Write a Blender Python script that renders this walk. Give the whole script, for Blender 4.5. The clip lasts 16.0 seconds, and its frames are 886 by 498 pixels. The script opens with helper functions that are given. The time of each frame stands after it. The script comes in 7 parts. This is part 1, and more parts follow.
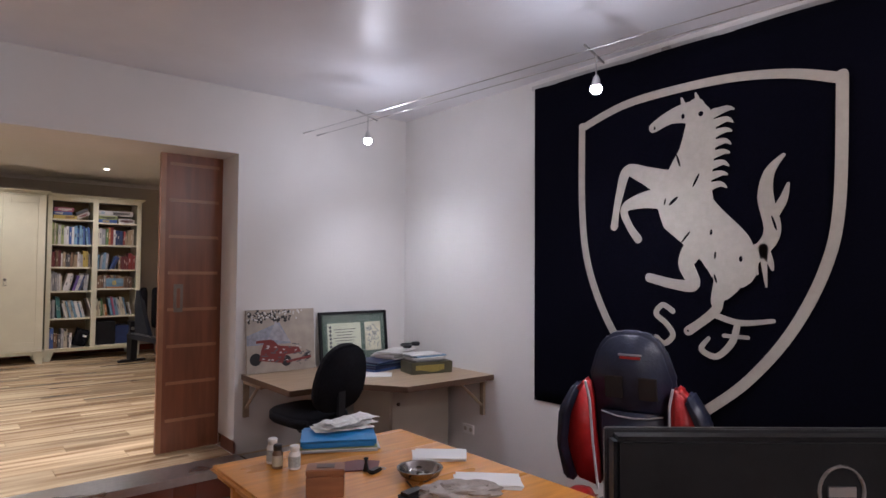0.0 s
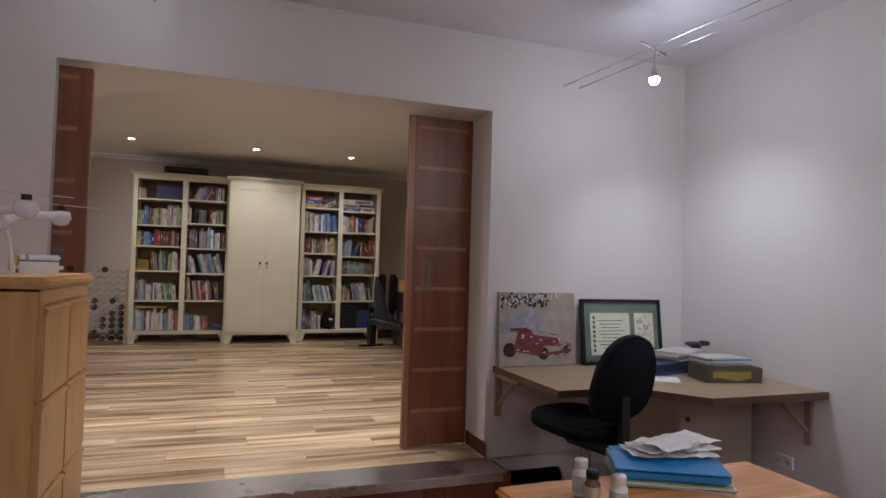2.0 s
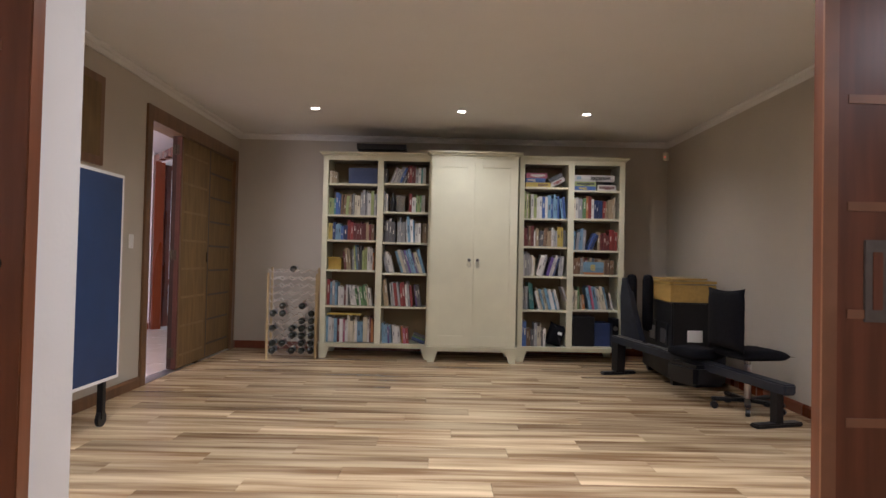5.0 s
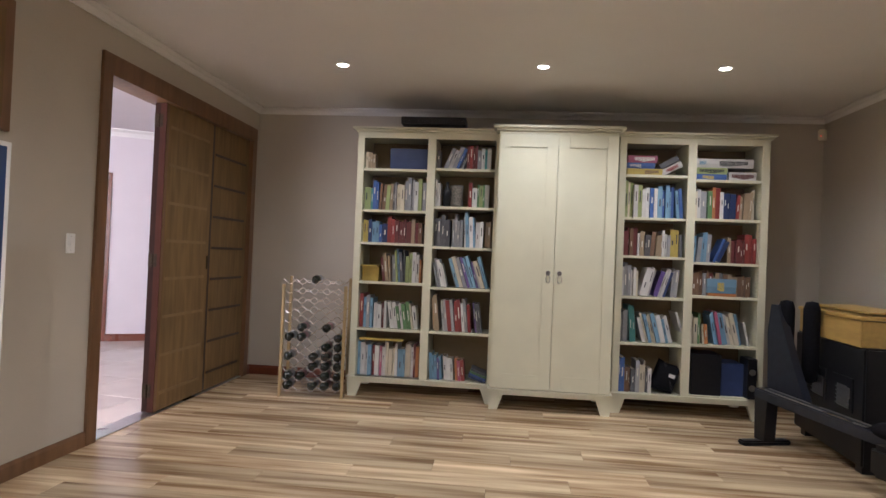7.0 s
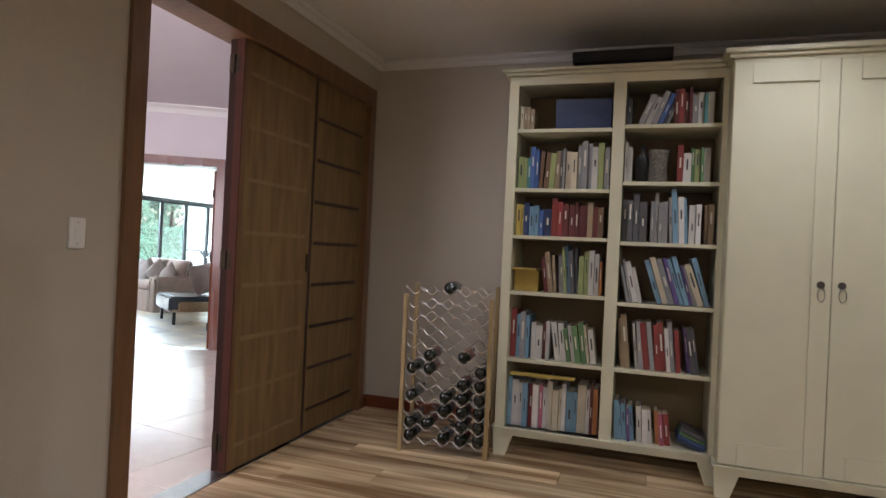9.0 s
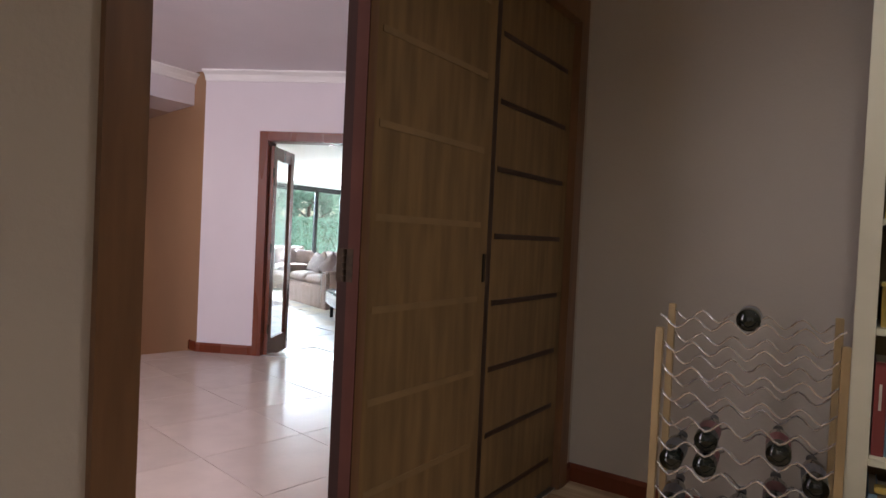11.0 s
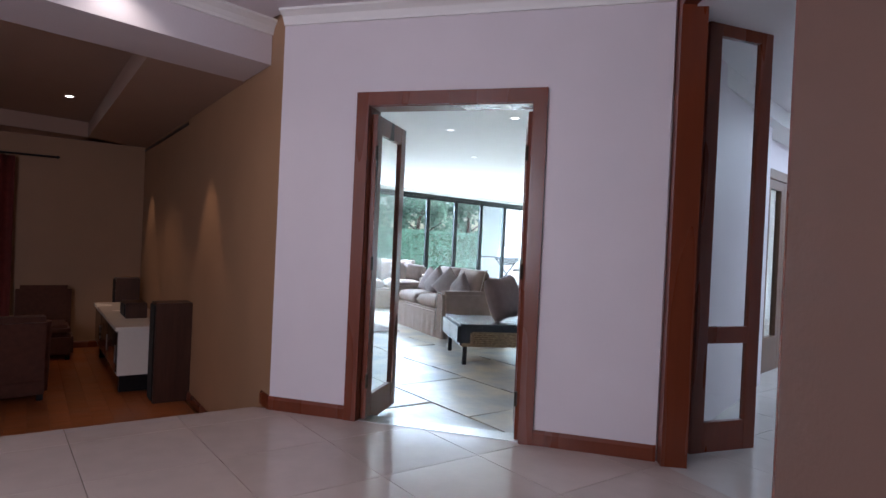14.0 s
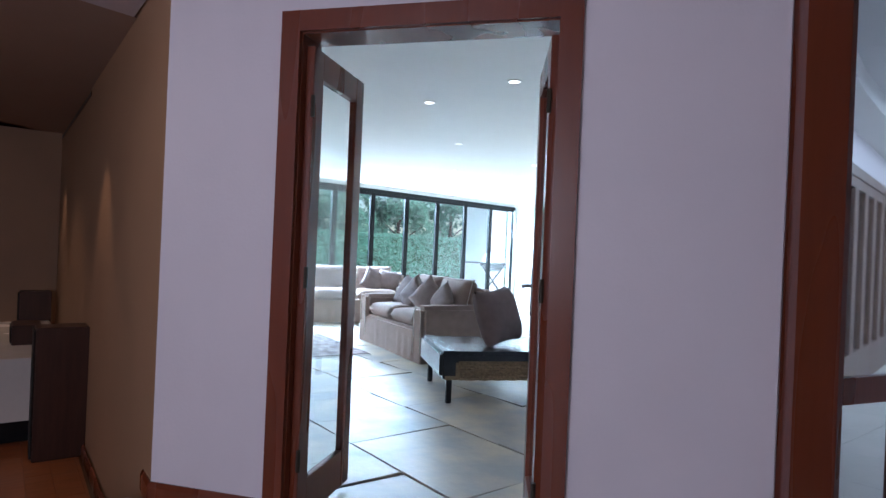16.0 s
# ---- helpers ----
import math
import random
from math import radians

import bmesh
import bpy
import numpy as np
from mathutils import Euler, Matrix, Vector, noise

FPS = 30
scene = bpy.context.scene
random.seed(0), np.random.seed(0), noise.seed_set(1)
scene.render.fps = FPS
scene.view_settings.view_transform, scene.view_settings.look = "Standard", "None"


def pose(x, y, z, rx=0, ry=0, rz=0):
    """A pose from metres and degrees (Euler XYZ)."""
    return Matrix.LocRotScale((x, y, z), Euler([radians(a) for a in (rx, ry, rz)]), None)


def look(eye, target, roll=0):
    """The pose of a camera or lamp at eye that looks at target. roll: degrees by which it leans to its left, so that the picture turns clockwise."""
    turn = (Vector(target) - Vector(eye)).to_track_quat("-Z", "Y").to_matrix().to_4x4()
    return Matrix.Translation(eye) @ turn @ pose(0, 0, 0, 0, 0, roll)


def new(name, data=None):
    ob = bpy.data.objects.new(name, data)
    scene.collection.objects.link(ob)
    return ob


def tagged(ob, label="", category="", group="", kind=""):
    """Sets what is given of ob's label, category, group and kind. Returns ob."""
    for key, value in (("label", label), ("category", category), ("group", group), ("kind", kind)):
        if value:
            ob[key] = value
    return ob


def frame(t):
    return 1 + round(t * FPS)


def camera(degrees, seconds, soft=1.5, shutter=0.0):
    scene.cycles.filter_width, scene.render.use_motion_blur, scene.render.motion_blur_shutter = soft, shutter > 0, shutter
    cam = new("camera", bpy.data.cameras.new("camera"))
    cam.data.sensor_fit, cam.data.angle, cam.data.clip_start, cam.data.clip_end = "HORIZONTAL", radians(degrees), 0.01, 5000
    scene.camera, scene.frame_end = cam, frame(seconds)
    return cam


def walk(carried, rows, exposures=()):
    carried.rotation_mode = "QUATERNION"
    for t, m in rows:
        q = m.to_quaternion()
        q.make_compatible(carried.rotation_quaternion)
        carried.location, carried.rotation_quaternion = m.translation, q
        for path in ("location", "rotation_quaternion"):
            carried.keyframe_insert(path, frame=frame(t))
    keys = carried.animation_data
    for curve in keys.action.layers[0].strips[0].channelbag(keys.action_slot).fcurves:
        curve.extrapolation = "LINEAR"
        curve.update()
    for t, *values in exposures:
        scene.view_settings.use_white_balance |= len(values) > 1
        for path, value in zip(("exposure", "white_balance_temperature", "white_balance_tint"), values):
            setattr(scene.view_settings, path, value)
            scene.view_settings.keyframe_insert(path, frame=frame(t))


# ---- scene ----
cam = camera(72.1, 16.0)
METRES, EYE, TILT, LEAN, TURN = 8.0, 1.5, 0.0, 0.0, -41.6
PATH = [
    (0, (0.679, -0.819, 1.311), (1.955, 0.719, 1.382), 0.4),
    (0.5, (0.698, -0.678, 1.267), (1.865, 0.945, 1.34), 0.6),
    (1, (0.694, -0.506, 1.224), (1.714, 1.213, 1.298), 1.0),
    (1.5, (0.757, -0.254, 1.206), (1.569, 1.573, 1.263), 1.1),
    (2, (0.777, 0.02, 1.158), (1.455, 1.901, 1.219), 1.6),
    (2.5, (0.849, 0.324, 1.151), (1.444, 2.232, 1.208), 1.6),
    (3, (0.863, 0.648, 1.104), (1.382, 2.578, 1.167), 1.9),
    (3.5, (0.929, 1.026, 1.114), (1.277, 2.995, 1.161), 1.8),
    (4, (0.98, 1.396, 1.114), (1.159, 3.387, 1.159), 2.4),
    (4.2, (0.966, 1.577, 1.117), (1.097, 3.573, 1.16), 2.0),
    (6.5, (0.947, 3.591, 1.13), (0.816, 5.586, 1.171), 2.4),
    (7, (0.918, 4.02, 1.247), (0.714, 6.01, 1.273), 2.4),
    (7.5, (0.821, 4.405, 1.265), (0.54, 6.385, 1.285), 2.6),
    (8, (0.712, 4.787, 1.283), (0.357, 6.755, 1.295), 2.5),
    (8.5, (0.608, 5.198, 1.283), (0.129, 7.14, 1.284), 2.4),
    (9, (0.429, 5.587, 1.233), (-0.203, 7.485, 1.239), 2.7),
    (9.5, (0.177, 5.97, 1.246), (-0.562, 7.829, 1.243), 2.8),
    (10, (0.068, 6.331, 1.219), (-0.836, 8.114, 1.231), 2.4),
    (10.2, (-0.007, 6.468, 1.238), (-0.964, 8.224, 1.229), 2.6),
    (12.3, (-1.104, 7.579, 1.199), (-2.446, 9.062, 1.182), 2.5),
    (12.5, (-1.217, 7.674, 1.188), (-2.574, 9.144, 1.171), 2.7),
    (13, (-1.488, 7.884, 1.196), (-2.869, 9.331, 1.182), 2.6),
    (13.5, (-1.712, 8.088, 1.176), (-3.113, 9.515, 1.165), 2.8),
    (14, (-1.93, 8.287, 1.178), (-3.342, 9.703, 1.162), 2.6),
    (14.5, (-2.197, 8.494, 1.182), (-3.615, 9.905, 1.166), 2.7),
    (15, (-2.439, 8.73, 1.175), (-3.839, 10.159, 1.168), 2.6),
    (15.5, (-2.664, 9.041, 1.186), (-4.047, 10.485, 1.184), 2.5),
    (16, (-2.898, 9.308, 1.171), (-4.268, 10.765, 1.174), 2.4),
]
EXPOSURES = [(0, 0.75, 6280, 20), (2, 0.52, 6280, 18), (4, 0.6, 6200, 16), (7, 1.0, 5920, 12), (9, 0.45, 6150, 12), (10, 0.5, 6400, 14), (11.3, 0.05, 6300, 18), (12.5, -0.05, 6120, 20), (14, -0.35, 5700, 14), (16, -0.5, 5300, 12)]
walk(cam, [(t, look(eye, target, roll)) for t, eye, target, roll in PATH], EXPOSURES)

# ---- world and lamps ----
world = bpy.data.worlds.new("world")
scene.world = world
world.use_nodes = True
wn = world.node_tree.nodes
wsky = wn.new("ShaderNodeTexSky")
wsky.sky_type, wsky.sun_disc = "NISHITA", False
wsky.sun_elevation, wsky.sun_rotation = radians(32), radians(107)
world.node_tree.links.new(wsky.outputs[0], wn["Background"].inputs[0])
wn["Background"].inputs[1].default_value = 0.15


def lamp(kind, name, at, power, color=(1, 1, 1), size=0.1, size_y=None, aim=(0, 0, -1), spot=None, blend=0.6):
    d = bpy.data.lights.new(name, kind)
    d.energy, d.color = power, color
    if kind == "AREA":
        d.size = size
        if size_y:
            d.shape, d.size_y = "RECTANGLE", size_y
    elif kind == "SUN":
        d.angle = size
    else:
        d.shadow_soft_size = size
    if spot:
        d.spot_size, d.spot_blend = radians(spot), blend
    ob = new(name, d)
    ob.matrix_world = look(at, Vector(at) + Vector(aim))
    return ob


lamp("SUN", "sun", (0, 0, 20), 5.0, (1, 0.95, 0.88), radians(0.5), aim=(-0.80, -0.25, -0.52))
WARM, COOL = (1.0, 0.975, 0.98), (0.86, 0.92, 1.0)

# ---- materials ----


def mat(name, color, rough=0.5, metal=0.0, vary=0.0, scale=20.0, bump=0.0, bscale=None, stretch=(1, 1, 1), color2=None,
        rnd=0.0, coat=0.0, trans=0.0, emit=None, strength=0.0, coords="Object", rvary=0.1, island=0.0, detail=4.0):
    m = bpy.data.materials.new(name)
    m.use_nodes = True
    nt = m.node_tree
    N, L = nt.nodes, nt.links
    b = N["Principled BSDF"]
    b.inputs["Base Color"].default_value = (*color, 1)
    b.inputs["Roughness"].default_value = rough
    b.inputs["Metallic"].default_value = metal
    b.inputs["Coat Weight"].default_value = coat
    b.inputs["Transmission Weight"].default_value = trans
    if emit:
        b.inputs["Emission Color"].default_value = (*emit, 1)
        b.inputs["Emission Strength"].default_value = strength
    tc = N.new("ShaderNodeTexCoord")
    mp = N.new("ShaderNodeMapping")
    mp.inputs["Scale"].default_value = stretch
    L.new(tc.outputs[coords], mp.inputs[0])
    if rnd:
        oi = N.new("ShaderNodeObjectInfo")
        cmb = N.new("ShaderNodeVectorMath")
        cmb.operation = "MULTIPLY"
        cmb.inputs[1].default_value = (37, 53, 71)
        L.new(oi.outputs["Random"], cmb.inputs[0])
        L.new(cmb.outputs[0], mp.inputs["Location"])
    last = None
    if vary or color2:
        n1 = N.new("ShaderNodeTexNoise")
        n1.inputs["Scale"].default_value = scale
        n1.inputs["Detail"].default_value = detail
        L.new(mp.outputs[0], n1.inputs["Vector"])
        ramp = N.new("ShaderNodeValToRGB")
        c2 = color2 or [c * (1 - vary) for c in color]
        ramp.color_ramp.elements[0].position, ramp.color_ramp.elements[1].position = 0.35, 0.65
        ramp.color_ramp.elements[0].color, ramp.color_ramp.elements[1].color = (*c2, 1), (*color, 1)
        L.new(n1.outputs["Fac"], ramp.inputs[0])
        n2 = N.new("ShaderNodeTexNoise")
        n2.inputs["Scale"].default_value = scale * 0.12
        L.new(mp.outputs[0], n2.inputs["Vector"])
        hsv = N.new("ShaderNodeHueSaturation")
        mr = N.new("ShaderNodeMapRange")
        mr.inputs["To Min"].default_value, mr.inputs["To Max"].default_value = 1 - max(vary, 0.05) * 0.7, 1 + max(vary, 0.05) * 0.7
        L.new(n2.outputs["Fac"], mr.inputs[0])
        L.new(mr.outputs[0], hsv.inputs["Value"])
        L.new(ramp.outputs[0], hsv.inputs["Color"])
        last = hsv.outputs[0]
        rr = N.new("ShaderNodeMapRange")
        rr.inputs["To Min"].default_value, rr.inputs["To Max"].default_value = max(rough - rvary, 0.02), min(rough + rvary, 1)
        L.new(n2.outputs["Fac"], rr.inputs[0])
        L.new(rr.outputs[0], b.inputs["Roughness"])
    if (rnd or island) and last:
        src = N.new("ShaderNodeNewGeometry").outputs["Random Per Island"] if island else N.new("ShaderNodeObjectInfo").outputs["Random"]
        amount = island or rnd
        mr2 = N.new("ShaderNodeMapRange")
        mr2.inputs["To Min"].default_value, mr2.inputs["To Max"].default_value = 1 - amount, 1 + amount
        L.new(src, mr2.inputs[0])
        h2 = N.new("ShaderNodeHueSaturation")
        L.new(mr2.outputs[0], h2.inputs["Value"])
        L.new(last, h2.inputs["Color"])
        last = h2.outputs[0]
    if last:
        L.new(last, b.inputs["Base Color"])
    if bump:
        nb = N.new("ShaderNodeTexNoise")
        nb.inputs["Scale"].default_value = bscale or scale * 3
        nb.inputs["Detail"].default_value = 5
        L.new(mp.outputs[0], nb.inputs["Vector"])
        bp = N.new("ShaderNodeBump")
        bp.inputs["Strength"].default_value, bp.inputs["Distance"].default_value = bump, 0.01
        L.new(nb.outputs["Fac"], bp.inputs["Height"])
        L.new(bp.outputs[0], b.inputs["Normal"])
    return m


M_STUDY = mat("paint_study", (0.70, 0.68, 0.66), 0.55, vary=0.03, scale=3, bump=0.12, bscale=60)
M_LIB = mat("paint_library", (0.48, 0.43, 0.355), 0.55, vary=0.03, scale=3, bump=0.12, bscale=60)
M_HALL = mat("paint_hall", (0.68, 0.63, 0.66), 0.5, vary=0.03, scale=3, bump=0.1, bscale=60)
M_LOUNGE = mat("paint_lounge", (0.36, 0.21, 0.115), 0.55, vary=0.04, scale=3, bump=0.1, bscale=60)
M_LCEIL = mat("paint_lounge_ceiling", (0.40, 0.28, 0.22), 0.6, vary=0.03, scale=3, bump=0.1, bscale=40)
# brown wall colour, taken darker to hold the shade of its unlit side
M_BROWNW = mat("paint_brown_shaded", (0.17, 0.10, 0.075), 0.55, vary=0.04, scale=3, bump=0.1, bscale=60)
M_CEIL = mat("paint_ceiling", (0.74, 0.73, 0.74), 0.6, vary=0.02, scale=3, bump=0.1, bscale=40)
M_CEILG = mat("paint_ceiling_gloss", (0.72, 0.72, 0.76), 0.42, vary=0.05, scale=2.5, bump=0.5, bscale=3.5)
M_CEILL = mat("paint_ceiling_library", (0.70, 0.68, 0.65), 0.6, vary=0.02, scale=3, bump=0.1, bscale=40)
M_WHITE = mat("paint_white", (0.8, 0.79, 0.77), 0.5, vary=0.02, scale=4)
M_FLOORB = mat("floor_bed", (0.12, 0.08, 0.05), 0.7, vary=0.1)
M_PLANK = mat("laminate_striped", (0.76, 0.59, 0.37), 0.2, vary=0.25, scale=1.7, stretch=(0.5, 7, 1), color2=(0.28, 0.17, 0.085), rnd=0.22, bump=0.03, bscale=30, detail=6)
M_STUDYF = mat("floor_red_wood", (0.24, 0.10, 0.05), 0.3, vary=0.25, scale=4, stretch=(1, 9, 1), rnd=0.15, bump=0.03)
M_LOUNGEF = mat("floor_orange_wood", (0.32, 0.10, 0.03), 0.35, vary=0.25, scale=4, stretch=(9, 1, 1), rnd=0.12, bump=0.03)
M_TILE = mat("tile_pale", (0.62, 0.53, 0.47), 0.17, vary=0.07, scale=6, rnd=0.04, bump=0.02, bscale=20)
M_GROUT = mat("grout", (0.28, 0.22, 0.18), 0.8, vary=0.1)
M_STONE = mat("flagstone", (0.52, 0.43, 0.31), 0.40, vary=0.28, scale=3, color2=(0.33, 0.31, 0.29), rnd=0.14, bump=0.25, bscale=14)
M_REDWOOD = mat("mahogany_trim", (0.15, 0.032, 0.011), 0.28, vary=0.10, scale=6, stretch=(6, 6, 0.6), coat=0.15, bump=0.04)
M_PANELR = mat("sliding_door_mahogany", (0.25, 0.085, 0.038), 0.34, vary=0.28, scale=5, stretch=(6, 6, 0.5), bump=0.04, rnd=0.06)
M_INLAY = mat("sliding_door_inlay", (0.38, 0.17, 0.085), 0.34, vary=0.2, scale=8)
M_PANELB = mat("folding_door_oak", (0.21, 0.128, 0.048), 0.7, vary=0.3, scale=5, stretch=(5, 5, 0.5), bump=0.05, rnd=0.05)
M_FRAMEB = mat("door_frame_brown", (0.19, 0.095, 0.042), 0.4, vary=0.25, scale=5, stretch=(5, 5, 0.6), bump=0.04)
M_CREAM = mat("cream_lacquer", (0.66, 0.64, 0.48), 0.42, vary=0.05, scale=5, bump=0.03)
M_BACK = mat("bookcase_back", (0.25, 0.18, 0.09), 0.6, vary=0.1, scale=5)
M_BLACK = mat("black_plastic", (0.012, 0.012, 0.014), 0.35, vary=0.2, scale=30, bump=0.05)
M_DARK = mat("dark_fabric", (0.008, 0.008, 0.011), 0.9, vary=0.3, scale=60, bump=0.3, bscale=220)
M_STEEL = mat("brushed_steel", (0.55, 0.54, 0.53), 0.3, 1.0, vary=0.1, scale=30)
M_CHROME = mat("chrome", (0.8, 0.8, 0.8), 0.1, 1.0)
M_BRASS = mat("brass", (0.045, 0.033, 0.02), 0.6, 0.5, vary=0.15, scale=40)
M_PINE = mat("orange_pine", (0.78, 0.34, 0.07), 0.28, vary=0.22, scale=4, stretch=(0.8, 8, 8), color2=(0.60, 0.24, 0.045), coat=0.2, bump=0.03)
M_OAK = mat("light_oak", (0.70, 0.39, 0.14), 0.4, vary=0.18, scale=4, stretch=(6, 6, 0.7), bump=0.04)
M_DESKTOP = mat("corner_desk_laminate", (0.42, 0.30, 0.19), 0.35, vary=0.2, scale=4, stretch=(1, 7, 1), bump=0.03)
M_DESKEDGE = mat("corner_desk_edge", (0.11, 0.06, 0.035), 0.45, vary=0.2, scale=10)
M_PULL = mat("dull_metal_pull", (0.20, 0.16, 0.13), 0.5, 0.4, vary=0.15, scale=30)
M_LAMP = mat("lamp_glow", (1, 1, 1), 0.5, emit=(1.0, 0.93, 0.82), strength=25)
M_LAMPC = mat("lamp_glow_cool", (1, 1, 1), 0.5, emit=(0.85, 0.92, 1.0), strength=40)
M_GLASS = mat("clear_glass", (0.95, 0.98, 0.97), 0.02, trans=1.0)

# ---- building helpers ----


def to_mesh(name, bm, material, smooth=False):
    me = bpy.data.meshes.new(name)
    bmesh.ops.recalc_face_normals(bm, faces=bm.faces)
    bm.to_mesh(me)
    bm.free()
    me.materials.append(material)
    if smooth:
        for p in me.polygons:
            p.use_smooth = True
    return me


def part(name, bm, material, parent=None, label="", at=None, smooth=False, kind=""):
    """Links a bmesh (or a mesh) as one mesh object under a thing."""
    me = to_mesh(name, bm, material, smooth) if isinstance(bm, bmesh.types.BMesh) else bm
    ob = new(name, me)
    if parent:
        ob.parent = parent
    if at is not None:
        ob.matrix_basis = at
    return tagged(ob, label, kind=kind)


def thing(name, label, category, at=None, group=""):
    ob = new(name)
    ob.empty_display_size = 0.1
    if at is not None:
        ob.matrix_basis = at
    return tagged(ob, label, category, group)


def box(bm, x0, x1, y0, y1, z0, z1, bevel=0.0, m=None):
    vs = [bm.verts.new((x, y, z)) for x in (x0, x1) for y in (y0, y1) for z in (z0, z1)]
    fs = [bm.faces.new([vs[i] for i in f]) for f in ((0, 1, 3, 2), (4, 6, 7, 5), (0, 4, 5, 1), (2, 3, 7, 6), (0, 2, 6, 4), (1, 5, 7, 3))]
    out = vs
    if bevel:
        edges = list({e for f in fs for e in f.edges})
        r = bmesh.ops.bevel(bm, geom=edges, offset=bevel, segments=2, affect="EDGES", clamp_overlap=True)
        out = list({v for v in r["verts"]} | {v for v in vs if v.is_valid})
    if m is not None:
        bmesh.ops.transform(bm, matrix=m, verts=out)
    return out


def boxm(x0, x1, y0, y1, z0, z1, bevel=0.0, m=None):
    bm = bmesh.new()
    box(bm, x0, x1, y0, y1, z0, z1, bevel, m)
    return bm


def cyl(bm, r0, r1, z0, z1, seg=16, m=None, cap=True):
    r = bmesh.ops.create_cone(bm, cap_ends=cap, segments=seg, radius1=r0, radius2=r1, depth=z1 - z0)
    bmesh.ops.translate(bm, verts=r["verts"], vec=(0, 0, (z0 + z1) / 2))
    if m is not None:
        bmesh.ops.transform(bm, matrix=m, verts=r["verts"])
    return r["verts"]


def cylm(r0, r1, z0, z1, seg=16, m=None):
    bm = bmesh.new()
    cyl(bm, r0, r1, z0, z1, seg, m)
    return bm


def rod(bm, a, b, r, seg=8):
    a, b = Vector(a), Vector(b)
    q = (b - a).to_track_quat("Z", "Y").to_matrix().to_4x4()
    cyl(bm, r, r, 0, (b - a).length, seg, Matrix.Translation(a) @ q)


def rodm(a, b, r, seg=8):
    bm = bmesh.new()
    rod(bm, a, b, r, seg)
    return bm


def tube(bm, pts, r, seg=6):
    for a, b in zip(pts, pts[1:]):
        rod(bm, a, b, r, seg)


def prism(bm, pts, z0, z1, m=None):
    """A closed outline (x, y) raised from z0 to z1."""
    lo = [bm.verts.new((x, y, z0)) for x, y in pts]
    hi = [bm.verts.new((x, y, z1)) for x, y in pts]
    bm.faces.new(lo[::-1])
    bm.faces.new(hi)
    n = len(pts)
    for i in range(n):
        bm.faces.new((lo[i], lo[(i + 1) % n], hi[(i + 1) % n], hi[i]))
    if m is not None:
        bmesh.ops.transform(bm, matrix=m, verts=lo + hi)
    return lo + hi


def prismm(pts, z0, z1, m=None):
    bm = bmesh.new()
    prism(bm, pts, z0, z1, m)
    return bm


def lathe(bm, prof, seg=20, m=None):
    rings = []
    for r, z in prof:
        rings.append([bm.verts.new((max(r, 1e-4) * math.cos(2 * math.pi * i / seg), max(r, 1e-4) * math.sin(2 * math.pi * i / seg), z)) for i in range(seg)])
    for a, b in zip(rings, rings[1:]):
        for i in range(seg):
            bm.faces.new((a[i], a[(i + 1) % seg], b[(i + 1) % seg], b[i]))
    vs = [v for r in rings for v in r]
    if m is not None:
        bmesh.ops.transform(bm, matrix=m, verts=vs)
    return vs


def lathem(prof, seg=20, m=None):
    bm = bmesh.new()
    lathe(bm, prof, seg, m)
    return bm


def pillow_bm(w, h, d, n=10, p=2.6, m=None):
    """A cushion: w by h, puffed to thickness d, with drawn-out corners; it stands in the xz plane."""
    bm = bmesh.new()
    grid = {}
    for s in (-1, 1):
        for i in range(n + 1):
            for j in range(n + 1):
                u, v = 2 * i / n - 1, 2 * j / n - 1
                if s == 1 and (abs(u) == 1 or abs(v) == 1):
                    grid[s, i, j] = grid[-1, i, j]
                    continue
                t = ((1 - abs(u) ** p) * (1 - abs(v) ** p)) ** 0.5
                pinch = 1 - 0.10 * (1 - abs(u) ** 2) * abs(v) ** 6
                pinchz = 1 - 0.10 * (1 - abs(v) ** 2) * abs(u) ** 6
                grid[s, i, j] = bm.verts.new((u * w / 2 * pinchz, s * t * d / 2 + 0.004 * noise.noise((u * 3, v * 3, s)), v * h / 2 * pinch))
        for i in range(n):
            for j in range(n):
                bm.faces.new((grid[s, i, j], grid[s, i + 1, j], grid[s, i + 1, j + 1], grid[s, i, j + 1]))
    if m is not None:
        bmesh.ops.transform(bm, matrix=m, verts=bm.verts)
    return bm


def line_pose(p0, p1, z=0.0):
    """The pose whose x runs from p0 to p1."""
    return Matrix.Translation((p0[0], p0[1], z)) @ Matrix.Rotation(math.atan2(p1[1] - p0[1], p1[0] - p0[0]), 4, "Z")


def wall(name, p0, p1, th, z0, z1, material, holes=(), label="plain painted wall"):
    """A wall whose face runs from p0 to p1 and whose thickness lies to the left of that way; holes are (s0, s1, z0, z1)."""
    length = math.dist(p0, p1)
    bm = bmesh.new()
    s = 0.0
    for a, b, h0, h1 in sorted(holes):
        if a > s:
            box(bm, s, a, 0, th, z0, z1)
        if h0 > z0:
            box(bm, a, b, 0, th, z0, h0)
        if h1 < z1:
            box(bm, a, b, 0, th, h1, z1)
        s = b
    if s < length:
        box(bm, s, length, 0, th, z0, z1)
    ob = part(name, bm, material, at=line_pose(p0, p1))
    return tagged(ob, label, "wall", kind="structure")


def slab(name, pts, z0, z1, material, label, category):
    return tagged(part(name, prismm(pts, z0, z1), material), label, category, kind="structure")


